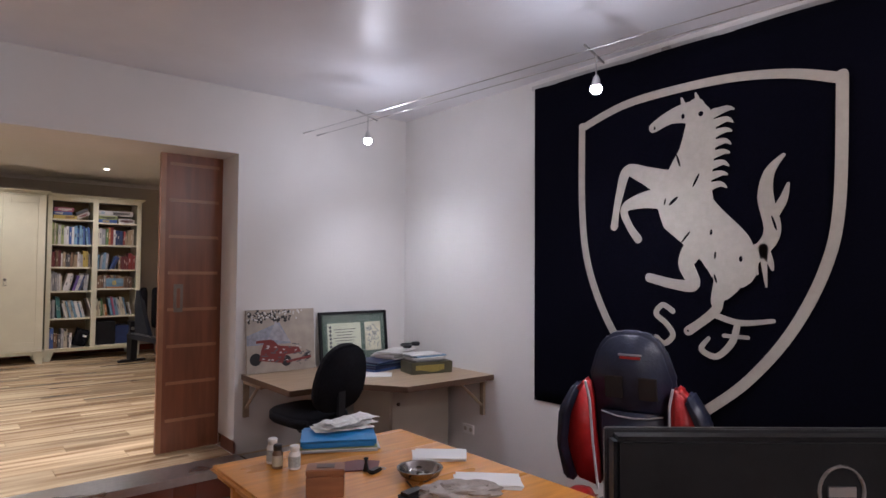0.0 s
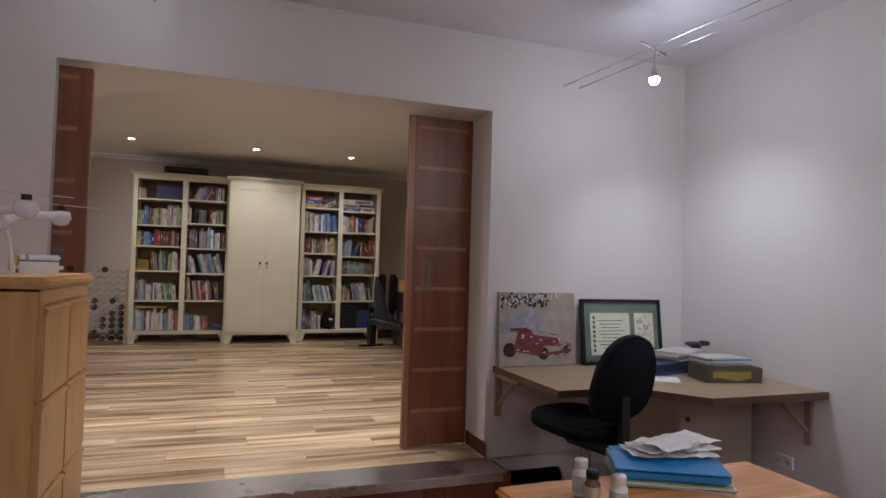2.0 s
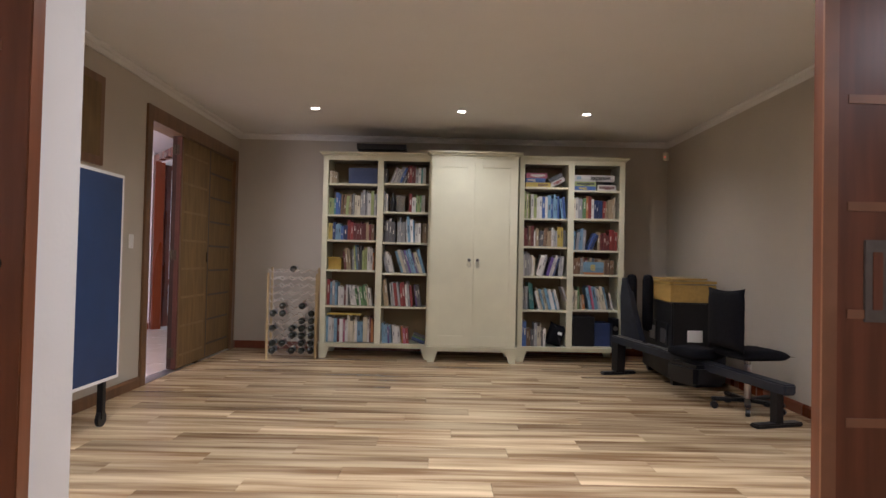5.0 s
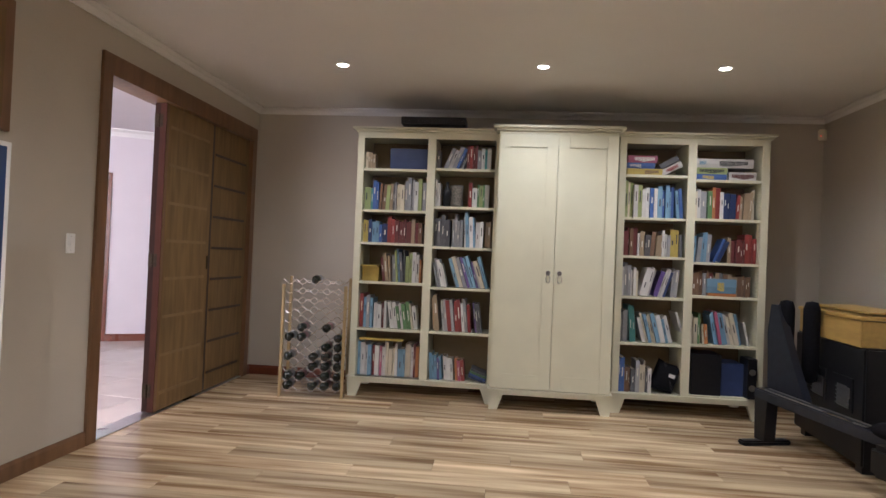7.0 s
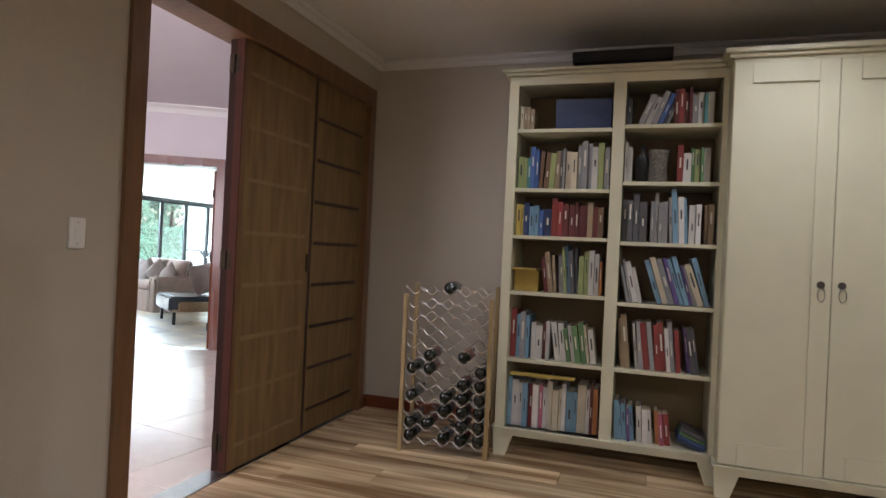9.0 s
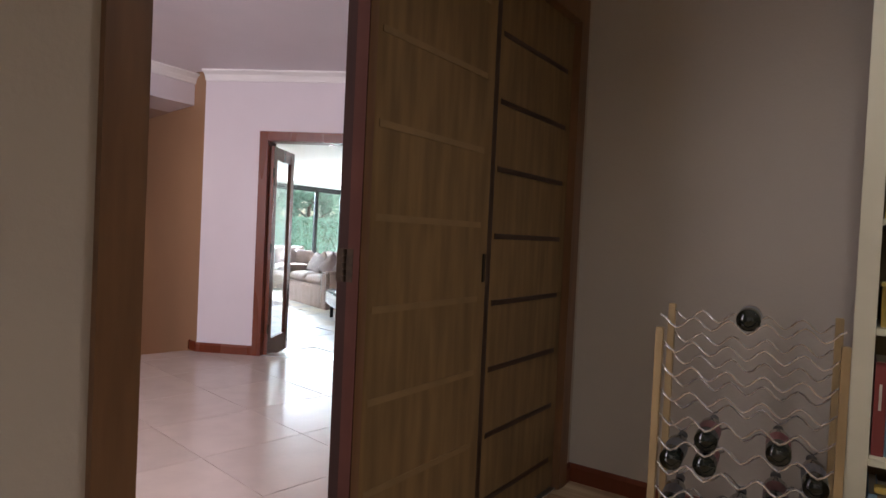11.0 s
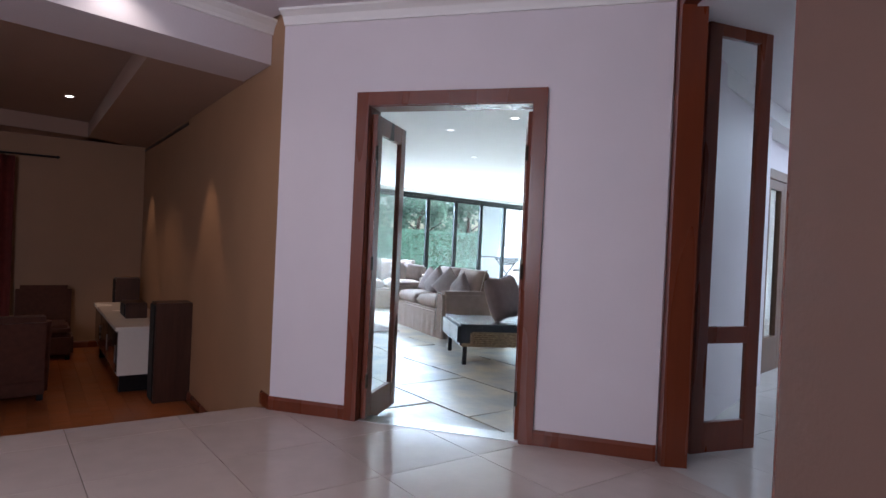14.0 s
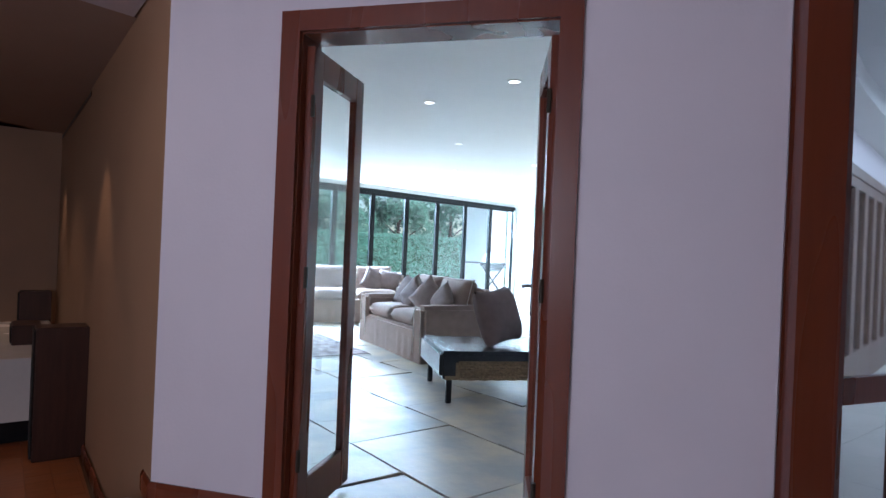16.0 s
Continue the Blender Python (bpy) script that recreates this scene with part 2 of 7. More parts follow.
def skirting(name, p0, p1, z, material, h=0.09, th=0.016, label="dark wooden skirting board"):
    bm = bmesh.new()
    prism(bm, [(0, 0), (th, 0), (th, h - 0.02), (th * 0.4, h), (0, h)], 0, math.dist(p0, p1))
    m = line_pose(p0, p1, z) @ Matrix(((0, 0, 1, 0), (-1, 0, 0, 0), (0, 1, 0, 0), (0, 0, 0, 1)))
    bmesh.ops.transform(bm, matrix=m, verts=bm.verts)
    return tagged(part(name, bm, material), label, "skirting board", kind="structure")


def cornice(name, p0, p1, z, material, h=0.09, d=0.09, label="moulded white plaster cornice"):
    bm = bmesh.new()
    prism(bm, [(0, 0), (d, 0), (d, -0.015), (d * 0.75, -0.025), (d * 0.45, -h * 0.45), (d * 0.25, -h * 0.8), (d * 0.2, -h), (0, -h)], 0, math.dist(p0, p1))
    m = line_pose(p0, p1, z) @ Matrix(((0, 0, 1, 0), (-1, 0, 0, 0), (0, 1, 0, 0), (0, 0, 0, 1)))
    bmesh.ops.transform(bm, matrix=m, verts=bm.verts)
    return tagged(part(name, bm, material), label, "cornice", kind="structure")


# ---- plan ----
SZ = -0.18                      # study floor
WX, EX = -1.60, 3.80            # library west and east
SY, NY = 3.95, 9.92             # library south and north
FY = 3.46                       # study's north wall
SWX = -0.36                     # study's west wall
OX0, OX1, OZ = -0.03, 2.32, 2.14
CZL, CZS, CZH = 2.67, 2.61, 2.70
HX = -1.74                      # hall side of the library west wall
A, B = (-5.665, 10.42), (-3.477, 11.621)
DS0, DS1 = 0.565, 1.80          # the double door along that wall
LW = (-11.425, 11.507)
VZ = -0.06                      # living room floor
LZ = -0.51

wall("wall_north_study", (EX, FY), (SWX - 1.4, FY), -(SY - FY), -0.6, 2.9, M_STUDY,
     [(EX - OX1, EX - OX0, SZ, OZ)], "off-white painted wall with a wide opening")
wall("wall_east", (EX, -3), (EX, NY + 0.3), -0.25, -0.6, 2.9, M_STUDY, label="off-white painted side wall")
wall("wall_west_study", (SWX, FY), (SWX, -3), -0.2, -0.6, 2.9, M_STUDY)
wall("wall_south_study", (SWX - 0.2, -3), (EX + 0.2, -3), -0.2, -0.6, 2.9, M_STUDY)

# library shell
wall("wall_north_library", (EX + 0.25, NY), (HX, NY), -0.25, -0.2, 2.9, M_LIB, label="beige painted wall behind the bookcases")
wall("wall_east_library", (EX - 0.012, SY), (EX - 0.012, NY), -0.01, -0.1, 2.9, M_LIB, label="beige painted wall beside the rowing machine")
wall("wall_west_library", (WX, 4.1), (WX, NY), 0.14, -0.2, 2.9, M_LIB, [(3.50, 5.66, 0.0, 2.31)], "beige painted wall with a wide doorway")
wall("wall_south_library", (OX1 + 0.02, SY), (EX, SY), -0.012, -0.1, 2.9, M_LIB)
wall("wall_south_library_west", (WX - 0.18, SY), (OX0 - 0.02, SY), -0.25, -0.1, 2.9, M_LIB)
slab("ceiling_library", [(WX, SY - 0.02), (EX, SY - 0.02), (EX, NY), (WX, NY)], CZL, 2.9, M_CEILL, "plain white library ceiling", "ceiling")
slab("ceiling_study", [(SWX, -3), (EX, -3), (EX, FY), (SWX, FY)], CZS, 2.9, M_CEILG, "glossy white ceiling with soft lamp reflections", "ceiling")
slab("floor_bed_library", [(WX - 0.18, FY + 0.005), (EX, FY + 0.005), (EX, NY), (WX - 0.18, NY)], -0.3, -0.012, M_FLOORB, "dark bed under the laminate", "floor")
slab("floor_bed_study", [(SWX, -3), (EX, -3), (EX, FY), (SWX, FY)], -0.4, SZ - 0.012, M_FLOORB, "dark bed under the study boards", "floor")
for m, level in ((M_DARK, 0.15), (M_BLACK, 0.35)):
    m.node_tree.nodes["Principled BSDF"].inputs["Specular IOR Level"].default_value = level
cornice("cornice_north", (WX, NY), (EX, NY), CZL, M_CEILL, 0.06, 0.07)
cornice("cornice_east", (EX, NY), (EX, SY), CZL, M_CEILL, 0.06, 0.07)
cornice("cornice_west", (WX, SY), (WX, NY), CZL, M_CEILL, 0.06, 0.07)

# hall shell
U = Vector((B[0] - A[0], B[1] - A[1], 0)).normalized()
LN = math.dist(A, B)


def on_diag(s, out=0.0):
    return (A[0] + U.x * s + U.y * out, A[1] + U.y * s - U.x * out)


wall("wall_diagonal", A, B, 0.16, -0.3, 2.9, M_HALL, [(DS0 + 0.06, DS1 - 0.06, VZ, 2.08)], "pale mauve-white wall with a double door")
wall("wall_lounge", LW, A, 0.16, -0.8, 2.9, M_LOUNGE, label="ochre painted lounge wall washed by spotlights")
wall("wall_lounge_back", (-12.677, 4.864), LW, 0.16, -0.8, 2.9, M_LOUNGE, label="taupe lounge back wall")
wall("wall_lounge_south", (HX, 5.2), (-12.664, 4.664), -0.16, -0.8, 2.9, M_LOUNGE)
slab("wall_hall_corner", [(HX, 9.70), (-2.48, 10.27), (-2.42, 10.52), (-2.2, 10.75), (HX, 10.75)], -0.3, 2.9, M_BROWNW, "plain brown wall corner beside the corridor, darkened as an unlit side", "wall")
slab("ceiling_hall", [(-1.75, 5), (-1.75, 12.2), B, A, (-5.914, 10.4), (-5.56, 4.9)], CZH, 2.9, M_HALL, "pale hall ceiling", "ceiling")
cornice("cornice_hall_diagonal", A, B, CZH, M_WHITE)
cornice("cornice_hall_beam", (-5.578, 5.115), (-5.92, 10.484), CZH, M_WHITE)
slab("beam_lounge", [(-6.177, 5.077), (-5.578, 5.115), (-5.918, 10.464), (-6.526, 10.566)], 2.40, 2.9, M_HALL, "dropped beam between hall and lounge", "beam")
slab("ceiling_lounge", [(-12.851, 4.452), (-6.164, 4.877), (-6.64, 12.362), (-13.327, 11.937)], 2.60, 2.9, M_LCEIL, "lounge ceiling inside a dropped tray", "ceiling")
slab("ceiling_tray_north", [(-11.953, 10.822), (-6.478, 9.817), (-6.529, 10.615), (-12.004, 11.62)], 2.40, 2.60, M_LCEIL, "dropped ceiling border", "ceiling")
slab("ceiling_tray_west", [(-12.863, 4.652), (-10.967, 4.772), (-11.148, 10.773), (-11.711, 11.739), (-13.308, 11.637)], 2.40, 2.598, M_LCEIL, "dropped ceiling border", "ceiling")
slab("floor_bed_hall", [(WX - 0.10, 5), (WX - 0.10, 10.9), (-2.5, 12.3), B, A, (-5.757, 10.444), (-6.676, 5.045)], -0.6, -0.012, M_GROUT, "grout under the hall tiles", "floor")
slab("floor_bed_lounge", [(-12.851, 4.452), (-5.166, 4.94), (-5.534, 10.729), (-11.617, 11.845), (-13.314, 11.737)], -0.9, LZ - 0.012, M_FLOORB, "dark bed under the lounge boards", "floor")
slab("ceiling_corridor", [(-1.8, 10.9), (-1.8, 21), (-4.485, 21.016), (-3.614, 12.053), (-3.409, 11.665), (-2.458, 10.724)], 2.55, 2.9, M_CEIL, "plain corridor ceiling", "ceiling")
slab("floor_bed_corridor", [(-1.5, 10.85), (-1.5, 21), (-4.884, 20.991), (-3.575, 11.755)], -0.4, -0.013, M_GROUT, "grout under the corridor tiles", "floor")
wall("wall_corridor_east", (-1.8, 21), (-1.8, 10.9), 0.16, -0.2, 2.9, M_HALL)
wall("wall_corridor_end", (-5.133, 20.173), (-1.8, 20.2), 0.16, -0.2, 2.9, M_HALL)
wall("wall_corridor_west", (-3.807, 14.446), B, -0.16, -0.2, 2.9, M_HALL, label="pale wall between corridor and living room")

# living room shell
wall("wall_living_north", (-12.4, 21.9), (-3.6, 21.9), 0.2, -0.3, 2.9, M_WHITE, label="white living room wall")
wall("wall_living_window", (-12.2, 9.5), (-12.2, 22.1), 0.2, -0.3, 2.9, M_WHITE, [(3.9, 12.3, -0.04, 2.32)], "white wall opened by a wide folding glass front")
wall("wall_living_south", (-12.3, 12.3), (LW[0], LW[1] + 0.17), -0.1, -0.3, 2.9, M_WHITE)
slab("ceiling_living", [(-12.3, 12.2), (LW[0], LW[1] + 0.17), on_diag(0, -0.165), on_diag(LN, -0.165), (-3.7, 14.4), (-3.7, 22.0), (-12.3, 22.0)], 2.40, 2.9, M_WHITE, "white living room ceiling", "ceiling")
slab("floor_bed_living", [(-12.3, 12.0), (LW[0], LW[1] + 0.12), on_diag(0, -0.0), on_diag(LN, -0.0), (-3.7, 14.4), (-3.7, 22.0), (-12.3, 22.0)], -0.4, VZ - 0.014, M_GROUT, "grout under the flagstones", "floor")
M_GRASS = mat("lawn", (0.16, 0.27, 0.08), 0.9, vary=0.4, scale=30, bump=0.4)
slab("ground", [(-300, -300), (300, -300), (300, 300), (-300, 300)], -1.3, -1.0, M_GRASS, "mown green lawn reaching far off", "ground")
slab("terrace", [(-16.5, 8), (-12.4, 8), (-12.4, 40), (-16.5, 40)], -1.0, -0.12, mat("terrace_paving", (0.55, 0.53, 0.49), 0.7, vary=0.15, scale=3, bump=0.2), "pale paved terrace outside the glass", "ground")
slab("lawn", [(-20.5, 8), (-16.5, 8), (-16.5, 40), (-20.5, 40)], -1.0, -0.13, M_GRASS, "mown green lawn beyond the terrace", "ground")
slab("roof", [(-13.5, -4), (6, -4), (6, 22.6), (-13.5, 22.6)], 2.92, 3.1, M_WHITE, "closed flat roof slab", "roof")
wall("wall_outer_south", (5, -3.4), (-13.3, -3.4), -0.1, -0.9, 2.92, M_WHITE)

# ---- lights ----
LIBRARY_LAMPS = ((-0.36, 8.50), (1.14, 8.50), (2.42, 8.50), (-0.36, 4.75), (1.14, 4.75), (2.42, 4.75))
for x, y in LIBRARY_LAMPS:
    lamp("SPOT", "downlight_lamp", (x, y, CZL - 0.03), 72 if y < 8 else 20 if x < 0 else 29, WARM, 0.03, spot=165 if y < 8 else 150, blend=1.0)
for y in (0.97, 2.70):
    lamp("SPOT", "track_lamp", (2.98, y, 2.15), 19, COOL, 0.03, aim=(0.35, 0.15, -1), spot=120, blend=1.0)
    lamp("POINT", "track_lamp_glow", (2.96, y - 0.05, 2.12), 4.2, COOL, 0.04)
lamp("SPOT", "track_lamp_west", (0.30, 2.95, 2.40), 16, COOL, 0.03, aim=(-0.14, -0.2, -1), spot=75, blend=0.8)
# unseen fills added to brighten the study; no bulb hangs at these three
lamp("POINT", "study_fill_near", (0.6, -1.8, 2.0), 13, (1.0, 0.96, 0.92), 0.10)
lamp("SPOT", "study_fill_desk", (3.20, -0.9, 2.20), 26, COOL, 0.03, aim=(-1.05, 1.7, -1.64), spot=62, blend=0.8)
lamp("POINT", "study_fill_east", (3.0, -1.0, 2.1), 15, (1.0, 0.96, 0.92), 0.10)
WARMER = (1.0, 0.66, 0.42)
for x, y, p in ((-9.52, 10.06, 38), (-11.28, 10.416, 42)):
    lamp("SPOT", "lounge_lamp", (x, y, 2.5), p, WARMER, 0.03, spot=100)
for x, y in ((-7.52, 10.36), (-10.72, 10.97)):
    lamp("SPOT", "wall_washer", (x, y, 2.37), 34, WARMER, 0.02, aim=(0.0, 0.10, -1), spot=50, blend=0.5)
lamp("SPOT", "hall_lamp", (-5.67, 9.42, 2.66), 8, (1.0, 0.85, 0.7), 0.03, spot=130)
lamp("AREA", "window_light", (-13.0, 17.3, 2.58), 4400, (0.72, 0.90, 1.0), 8.6, 0.6, aim=(1, 0, -0.42))
# added overhead fill that brightens the corridor, not a fitting or skylight
lamp("AREA", "corridor_fill", (-2.7, 17, 2.5), 105, (0.80, 0.92, 1.0), 1.2, 5, aim=(0, 0, -1))
# added fill at the hall's unseen south end, no real opening there
lamp("AREA", "hall_fill", (-3.0, 5.4, 1.6), 112, (1.0, 0.93, 0.97), 2.0, 1.8, aim=(-0.15, 1, 0))

# ---- doors and trims ----


def frame_bars(bm, x0, x1, z0, z1, w, y0, y1):
    box(bm, x0, x0 + w, y0, y1, z0, z1)
    box(bm, x1 - w, x1, y0, y1, z0, z1)
    box(bm, x0 + w, x1 - w, y0, y1, z1 - w, z1)


# doorway frame of the library's west wall
bm = bmesh.new()
box(bm, -0.17, 0.02, 0, 0.09, 0, 2.435)
box(bm, -0.17, 0.02, 2.24, 2.33, 0, 2.435)
box(bm, -0.17, 0.02, 0.09, 2.24, 2.305, 2.435)
tagged(part("frame_doorway_library", bm, M_FRAMEB, at=pose(WX, 7.515, 0)), "brown wooden frame round the wide folding doorway", "door frame", kind="structure")


# mahogany taken darker: leaf and edge colours hold the doorway's shade
M_LEAFDK = mat("door_leaf_shaded", (0.022, 0.009, 0.006), 0.8, vary=0.3, scale=5, stretch=(5, 5, 0.5))
M_EDGE = mat("mahogany_edge_shaded", (0.045, 0.015, 0.009), 0.8, vary=0.2, scale=6)
M_HINGE = mat("dark_hinge_brass", (0.030, 0.019, 0.010), 0.7, 0.2, vary=0.4, scale=60)
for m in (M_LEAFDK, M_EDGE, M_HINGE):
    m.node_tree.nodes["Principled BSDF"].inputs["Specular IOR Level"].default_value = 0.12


def panel_door(name, w, h, th, face, inlay, lines, label, at, stile=None):
    """A door leaf in the xz plane with shallow inlaid rails."""
    d = thing(name, label, "door", at)
    part("leaf", boxm(0, w, 0, th, 0.012, h, 0.003), face, d)
    for z in lines:
        part("inlay", boxm(0.06, w - 0.06, -0.0025, 0.004, z, z + 0.022), inlay, d)
    part("stile", boxm(-0.001, 0.035, -0.003, 0.004, 0.013, h - 0.001), stile or inlay, d)
    return d


LB = [0.13 + 0.285 * i for i in range(8)]
west = pose(-1.612, 8.275, 0) @ Matrix.Rotation(radians(90), 4, "Z")
M_OAKIN = mat("oak_inlay", (0.25, 0.16, 0.065), 0.65, vary=0.2, scale=8)
d = panel_door("folding_door", 0.73, 2.30, 0.042, M_PANELB, M_OAKIN, LB,
               "brown oak folding door leaf with inlaid rails, standing part open", west, M_FRAMEB)
# strip added to darken the leaf end, which should stand unlit
part("edge_strip", boxm(-0.004, 0.0, -0.003, 0.045, 0.013, 2.299), M_EDGE, d, "added reddish strip with the leaf end's shade in its colour")
part("flush_pull", boxm(0.698, 0.716, -0.005, 0.002, 1.06, 1.17, 0.002), M_BRASS, d, "narrow dark flush pull")
M_OAKDK = mat("oak_inlay_dark", (0.05, 0.024, 0.012), 0.45, vary=0.2, scale=8)
panel_door("folding_door", 0.748, 2.30, 0.042, M_PANELB, M_OAKDK, [0.15 + 0.27 * i for i in range(8)],
           "brown oak folding door leaf set back, with dark grooved rails", pose(-1.618, 9.006, 0) @ Matrix.Rotation(radians(90), 4, "Z"))
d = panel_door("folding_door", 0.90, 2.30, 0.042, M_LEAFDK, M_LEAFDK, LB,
               "folded-back door leaf behind the open one, shade put into its colour", pose(-1.662, 8.275, 0) @ Matrix.Rotation(radians(90), 4, "Z"))
for z in (0.12, 1.082, 2.12):
    bm = bmesh.new()
    box(bm, -0.034, 0.034, -0.004, 0, 0, 0.10, 0.001)
    hin = part("hinge", bm, M_HINGE, d, "worn brass hinge", at=Matrix.Rotation(radians(-90), 4, "Z") @ pose(0, 0.0, 0) @ pose(0, 0, 0))
    hin.matrix_basis = Matrix.Translation((-0.001, 0.006, z)) @ Matrix.Rotation(radians(-90), 4, "Z")
    for k in range(5):
        kn = part("knuckle", cylm(0.007, 0.007, 0.001, 0.018, 10), M_HINGE, hin, at=pose(0, -0.006, 0.02 * k))
slab("threshold_library", [(WX - 0.14, 7.605), (WX, 7.605), (WX, 9.755), (WX - 0.14, 9.755)], -0.012, 0.004, M_STEEL, "metal threshold strip", "threshold")

# sliding pocket doors between study and library
LR = [-0.04 + 0.262 * i for i in range(1, 9)]
d = panel_door("sliding_door", 0.47, 2.16, 0.042, M_PANELR, M_INLAY, LR, "reddish mahogany sliding door half in its pocket", pose(1.883, 3.77, 0))
pull = part("flush_pull", boxm(0.10, 0.165, -0.004, 0.002, 1.0, 1.20, 0.002), M_PULL, d, "dull metal flush pull")
part("recess", boxm(0.120, 0.145, -0.0055, -0.003, 1.03, 1.17, 0.001), M_PANELR, pull)
d = panel_door("sliding_door", 0.30, 2.12, 0.042, M_PANELR, M_INLAY, LR, "reddish mahogany sliding door with a steel latch", pose(-0.18, 3.52, 0))
pull = part("flush_pull", boxm(0.155, 0.205, -0.006, 0.002, 1.05, 1.21, 0.002), M_PULL, d, "dull metal flush pull")
part("keyhole", cylm(0.016, 0.016, 0, 0.006, 14, Matrix.Translation((0.24, 0.0, 1.10)) @ Matrix.Rotation(radians(90), 4, "X")), M_BRASS, d, "round brass keyhole cover")
# reveal closes over the pockets
slab("pocket_wall_east", [(OX1 + 0.004, 3.83), (EX, 3.83), (EX, SY - 0.004), (OX1 + 0.004, SY - 0.004)], -0.1, 2.66, M_LIB, "wall skin of the door pocket", "wall")
bm = bmesh.new()
box(bm, OX0 - 0.02, OX1 + 0.02, 3.19, FY, -0.012, 0.006)
box(bm, OX0, OX1, 3.18, 3.205, -0.045, 0.009, 0.003)
tagged(part("step_nosing", bm, M_STEEL), "brushed metal nosing on the step edge", "step", kind="structure")
slab("step_study", [(OX0 - 0.25, 3.205), (OX1 + 0.06, 3.205), (OX1 + 0.06, FY), (OX0 - 0.25, FY)], SZ - 0.05, -0.014, M_REDWOOD, "low wooden step up to the library", "step")
skirting("baseboard_study_north", (EX, FY), (OX1 + 0.02, FY), SZ, M_REDWOOD)
skirting("baseboard_study_east", (EX, -3), (EX, FY), SZ, M_REDWOOD)
skirting("baseboard_reveal", (OX1, FY), (OX1, 3.76), 0.007, M_REDWOOD)
skirting("baseboard_library_north", (WX, NY), (EX - 0.012, NY), 0, M_REDWOOD)
skirting("baseboard_library_east", (EX - 0.012, NY), (EX - 0.012, SY), 0, M_REDWOOD)
skirting("baseboard_library_west", (WX, SY), (WX, 7.515), 0, M_FRAMEB)
skirting("baseboard_library_corner", (WX, 9.845), (WX, NY), 0, M_REDWOOD)
skirting("baseboard_diagonal_left", A, on_diag(DS0), 0, M_REDWOOD)
skirting("baseboard_diagonal_right", on_diag(DS1), B, 0, M_REDWOOD)
skirting("baseboard_lounge_return", (-5.835, 10.455), A, 0, M_REDWOOD)
skirting("baseboard_lounge", LW, (-5.85, 10.44), LZ, M_REDWOOD)
skirting("baseboard_lounge_back", (-12.657, 4.865), LW, LZ, M_REDWOOD)
slab("step_lounge", [(-6.676, 5.045), (-6.46, 5.05), (-5.70, 10.42), (-5.757, 10.444)], LZ - 0.05, -0.014, M_TILE, "step edge down to the sunken lounge", "step")

# double door in the diagonal wall
DM = line_pose(A, B)
bm = bmesh.new()
for y0, y1 in ((-0.022, 0.0), (0.16, 0.182)):
    frame_bars(bm, DS0, DS1, VZ, 2.14, 0.085, y0, y1)
frame_bars(bm, DS0 + 0.06, DS1 - 0.06, VZ, 2.08, 0.03, 0.0, 0.16)
tagged(part("frame_double_door", bm, M_REDWOOD, at=DM), "polished red-brown wooden door frame", "door frame", kind="structure")
tagged(part("threshold_double_door", boxm(DS0 + 0.09, DS1 - 0.09, 0.0, 0.16, VZ - 0.05, 0.004), M_STEEL, at=DM), "metal threshold strip under the double door", "threshold", kind="structure")


def glass_leaf(name, w, h, label, at, mid=None, flip=1, handle=False):
    """A framed glass door leaf; its face runs along x from the hinge."""
    d = thing(name, label, "door", at)
    s = 0.095
    part("stile", boxm(0, s, -0.02, 0.02, 0.01, h, 0.003), M_REDWOOD, d)
    part("stile", boxm(w - s, w, -0.02, 0.02, 0.01, h, 0.003), M_REDWOOD, d)
    part("rail", boxm(s, w - s, -0.019, 0.019, h - 0.12, h - 0.001, 0.002), M_REDWOOD, d)
    part("rail", boxm(s, w - s, -0.019, 0.019, 0.011, 0.19, 0.002), M_REDWOOD, d)
    zs = [0.19] + ([mid, mid + 0.10] if mid else []) + [h - 0.12]
    if mid:
        part("rail", boxm(s, w - s, -0.019, 0.019, mid, mid + 0.10, 0.002), M_REDWOOD, d)
    for z0, z1 in zip(zs[::2], zs[1::2]):
        part("pane", boxm(s - 0.004, w - s + 0.004, -0.003, 0.003, z0 - 0.002, z1 + 0.002), M_GLASS, d)
    for z in (0.25, h * 0.5, h - 0.3):
        part("hinge", cylm(0.009, 0.009, z, z + 0.09, 10, Matrix.Translation((-0.006, 0.022 * flip, 0))), M_BRASS, d, "brass hinge")
    if handle:
        for sg in (-1, 1):
            part("handle_plate", boxm(w - 0.065, w - 0.025, min(sg * 0.02, sg * 0.026), max(sg * 0.02, sg * 0.026), 0.92, 1.14, 0.001), M_STEEL, d)
            bm = bmesh.new()
            rod(bm, (w - 0.045, sg * 0.024, 1.06), (w - 0.045, sg * 0.068, 1.06), 0.009)
            rod(bm, (w - 0.045, sg * 0.066, 1.06), (w - 0.155, sg * 0.066, 1.06), 0.008)
            part("lever", bm, M_STEEL, d, "satin steel lever handle")
    return d


glass_leaf("glass_door", 0.575, 2.05, "red-brown framed glass door leaf standing open", DM @ pose(0.672, 0.04, VZ + 0.02, 0, 0, 91), flip=-1)
glass_leaf("glass_door", 0.575, 2.05, "red-brown framed glass door leaf with steel lever, open", DM @ pose(1.70, 0.04, VZ + 0.02, 0, 0, 100), handle=True)

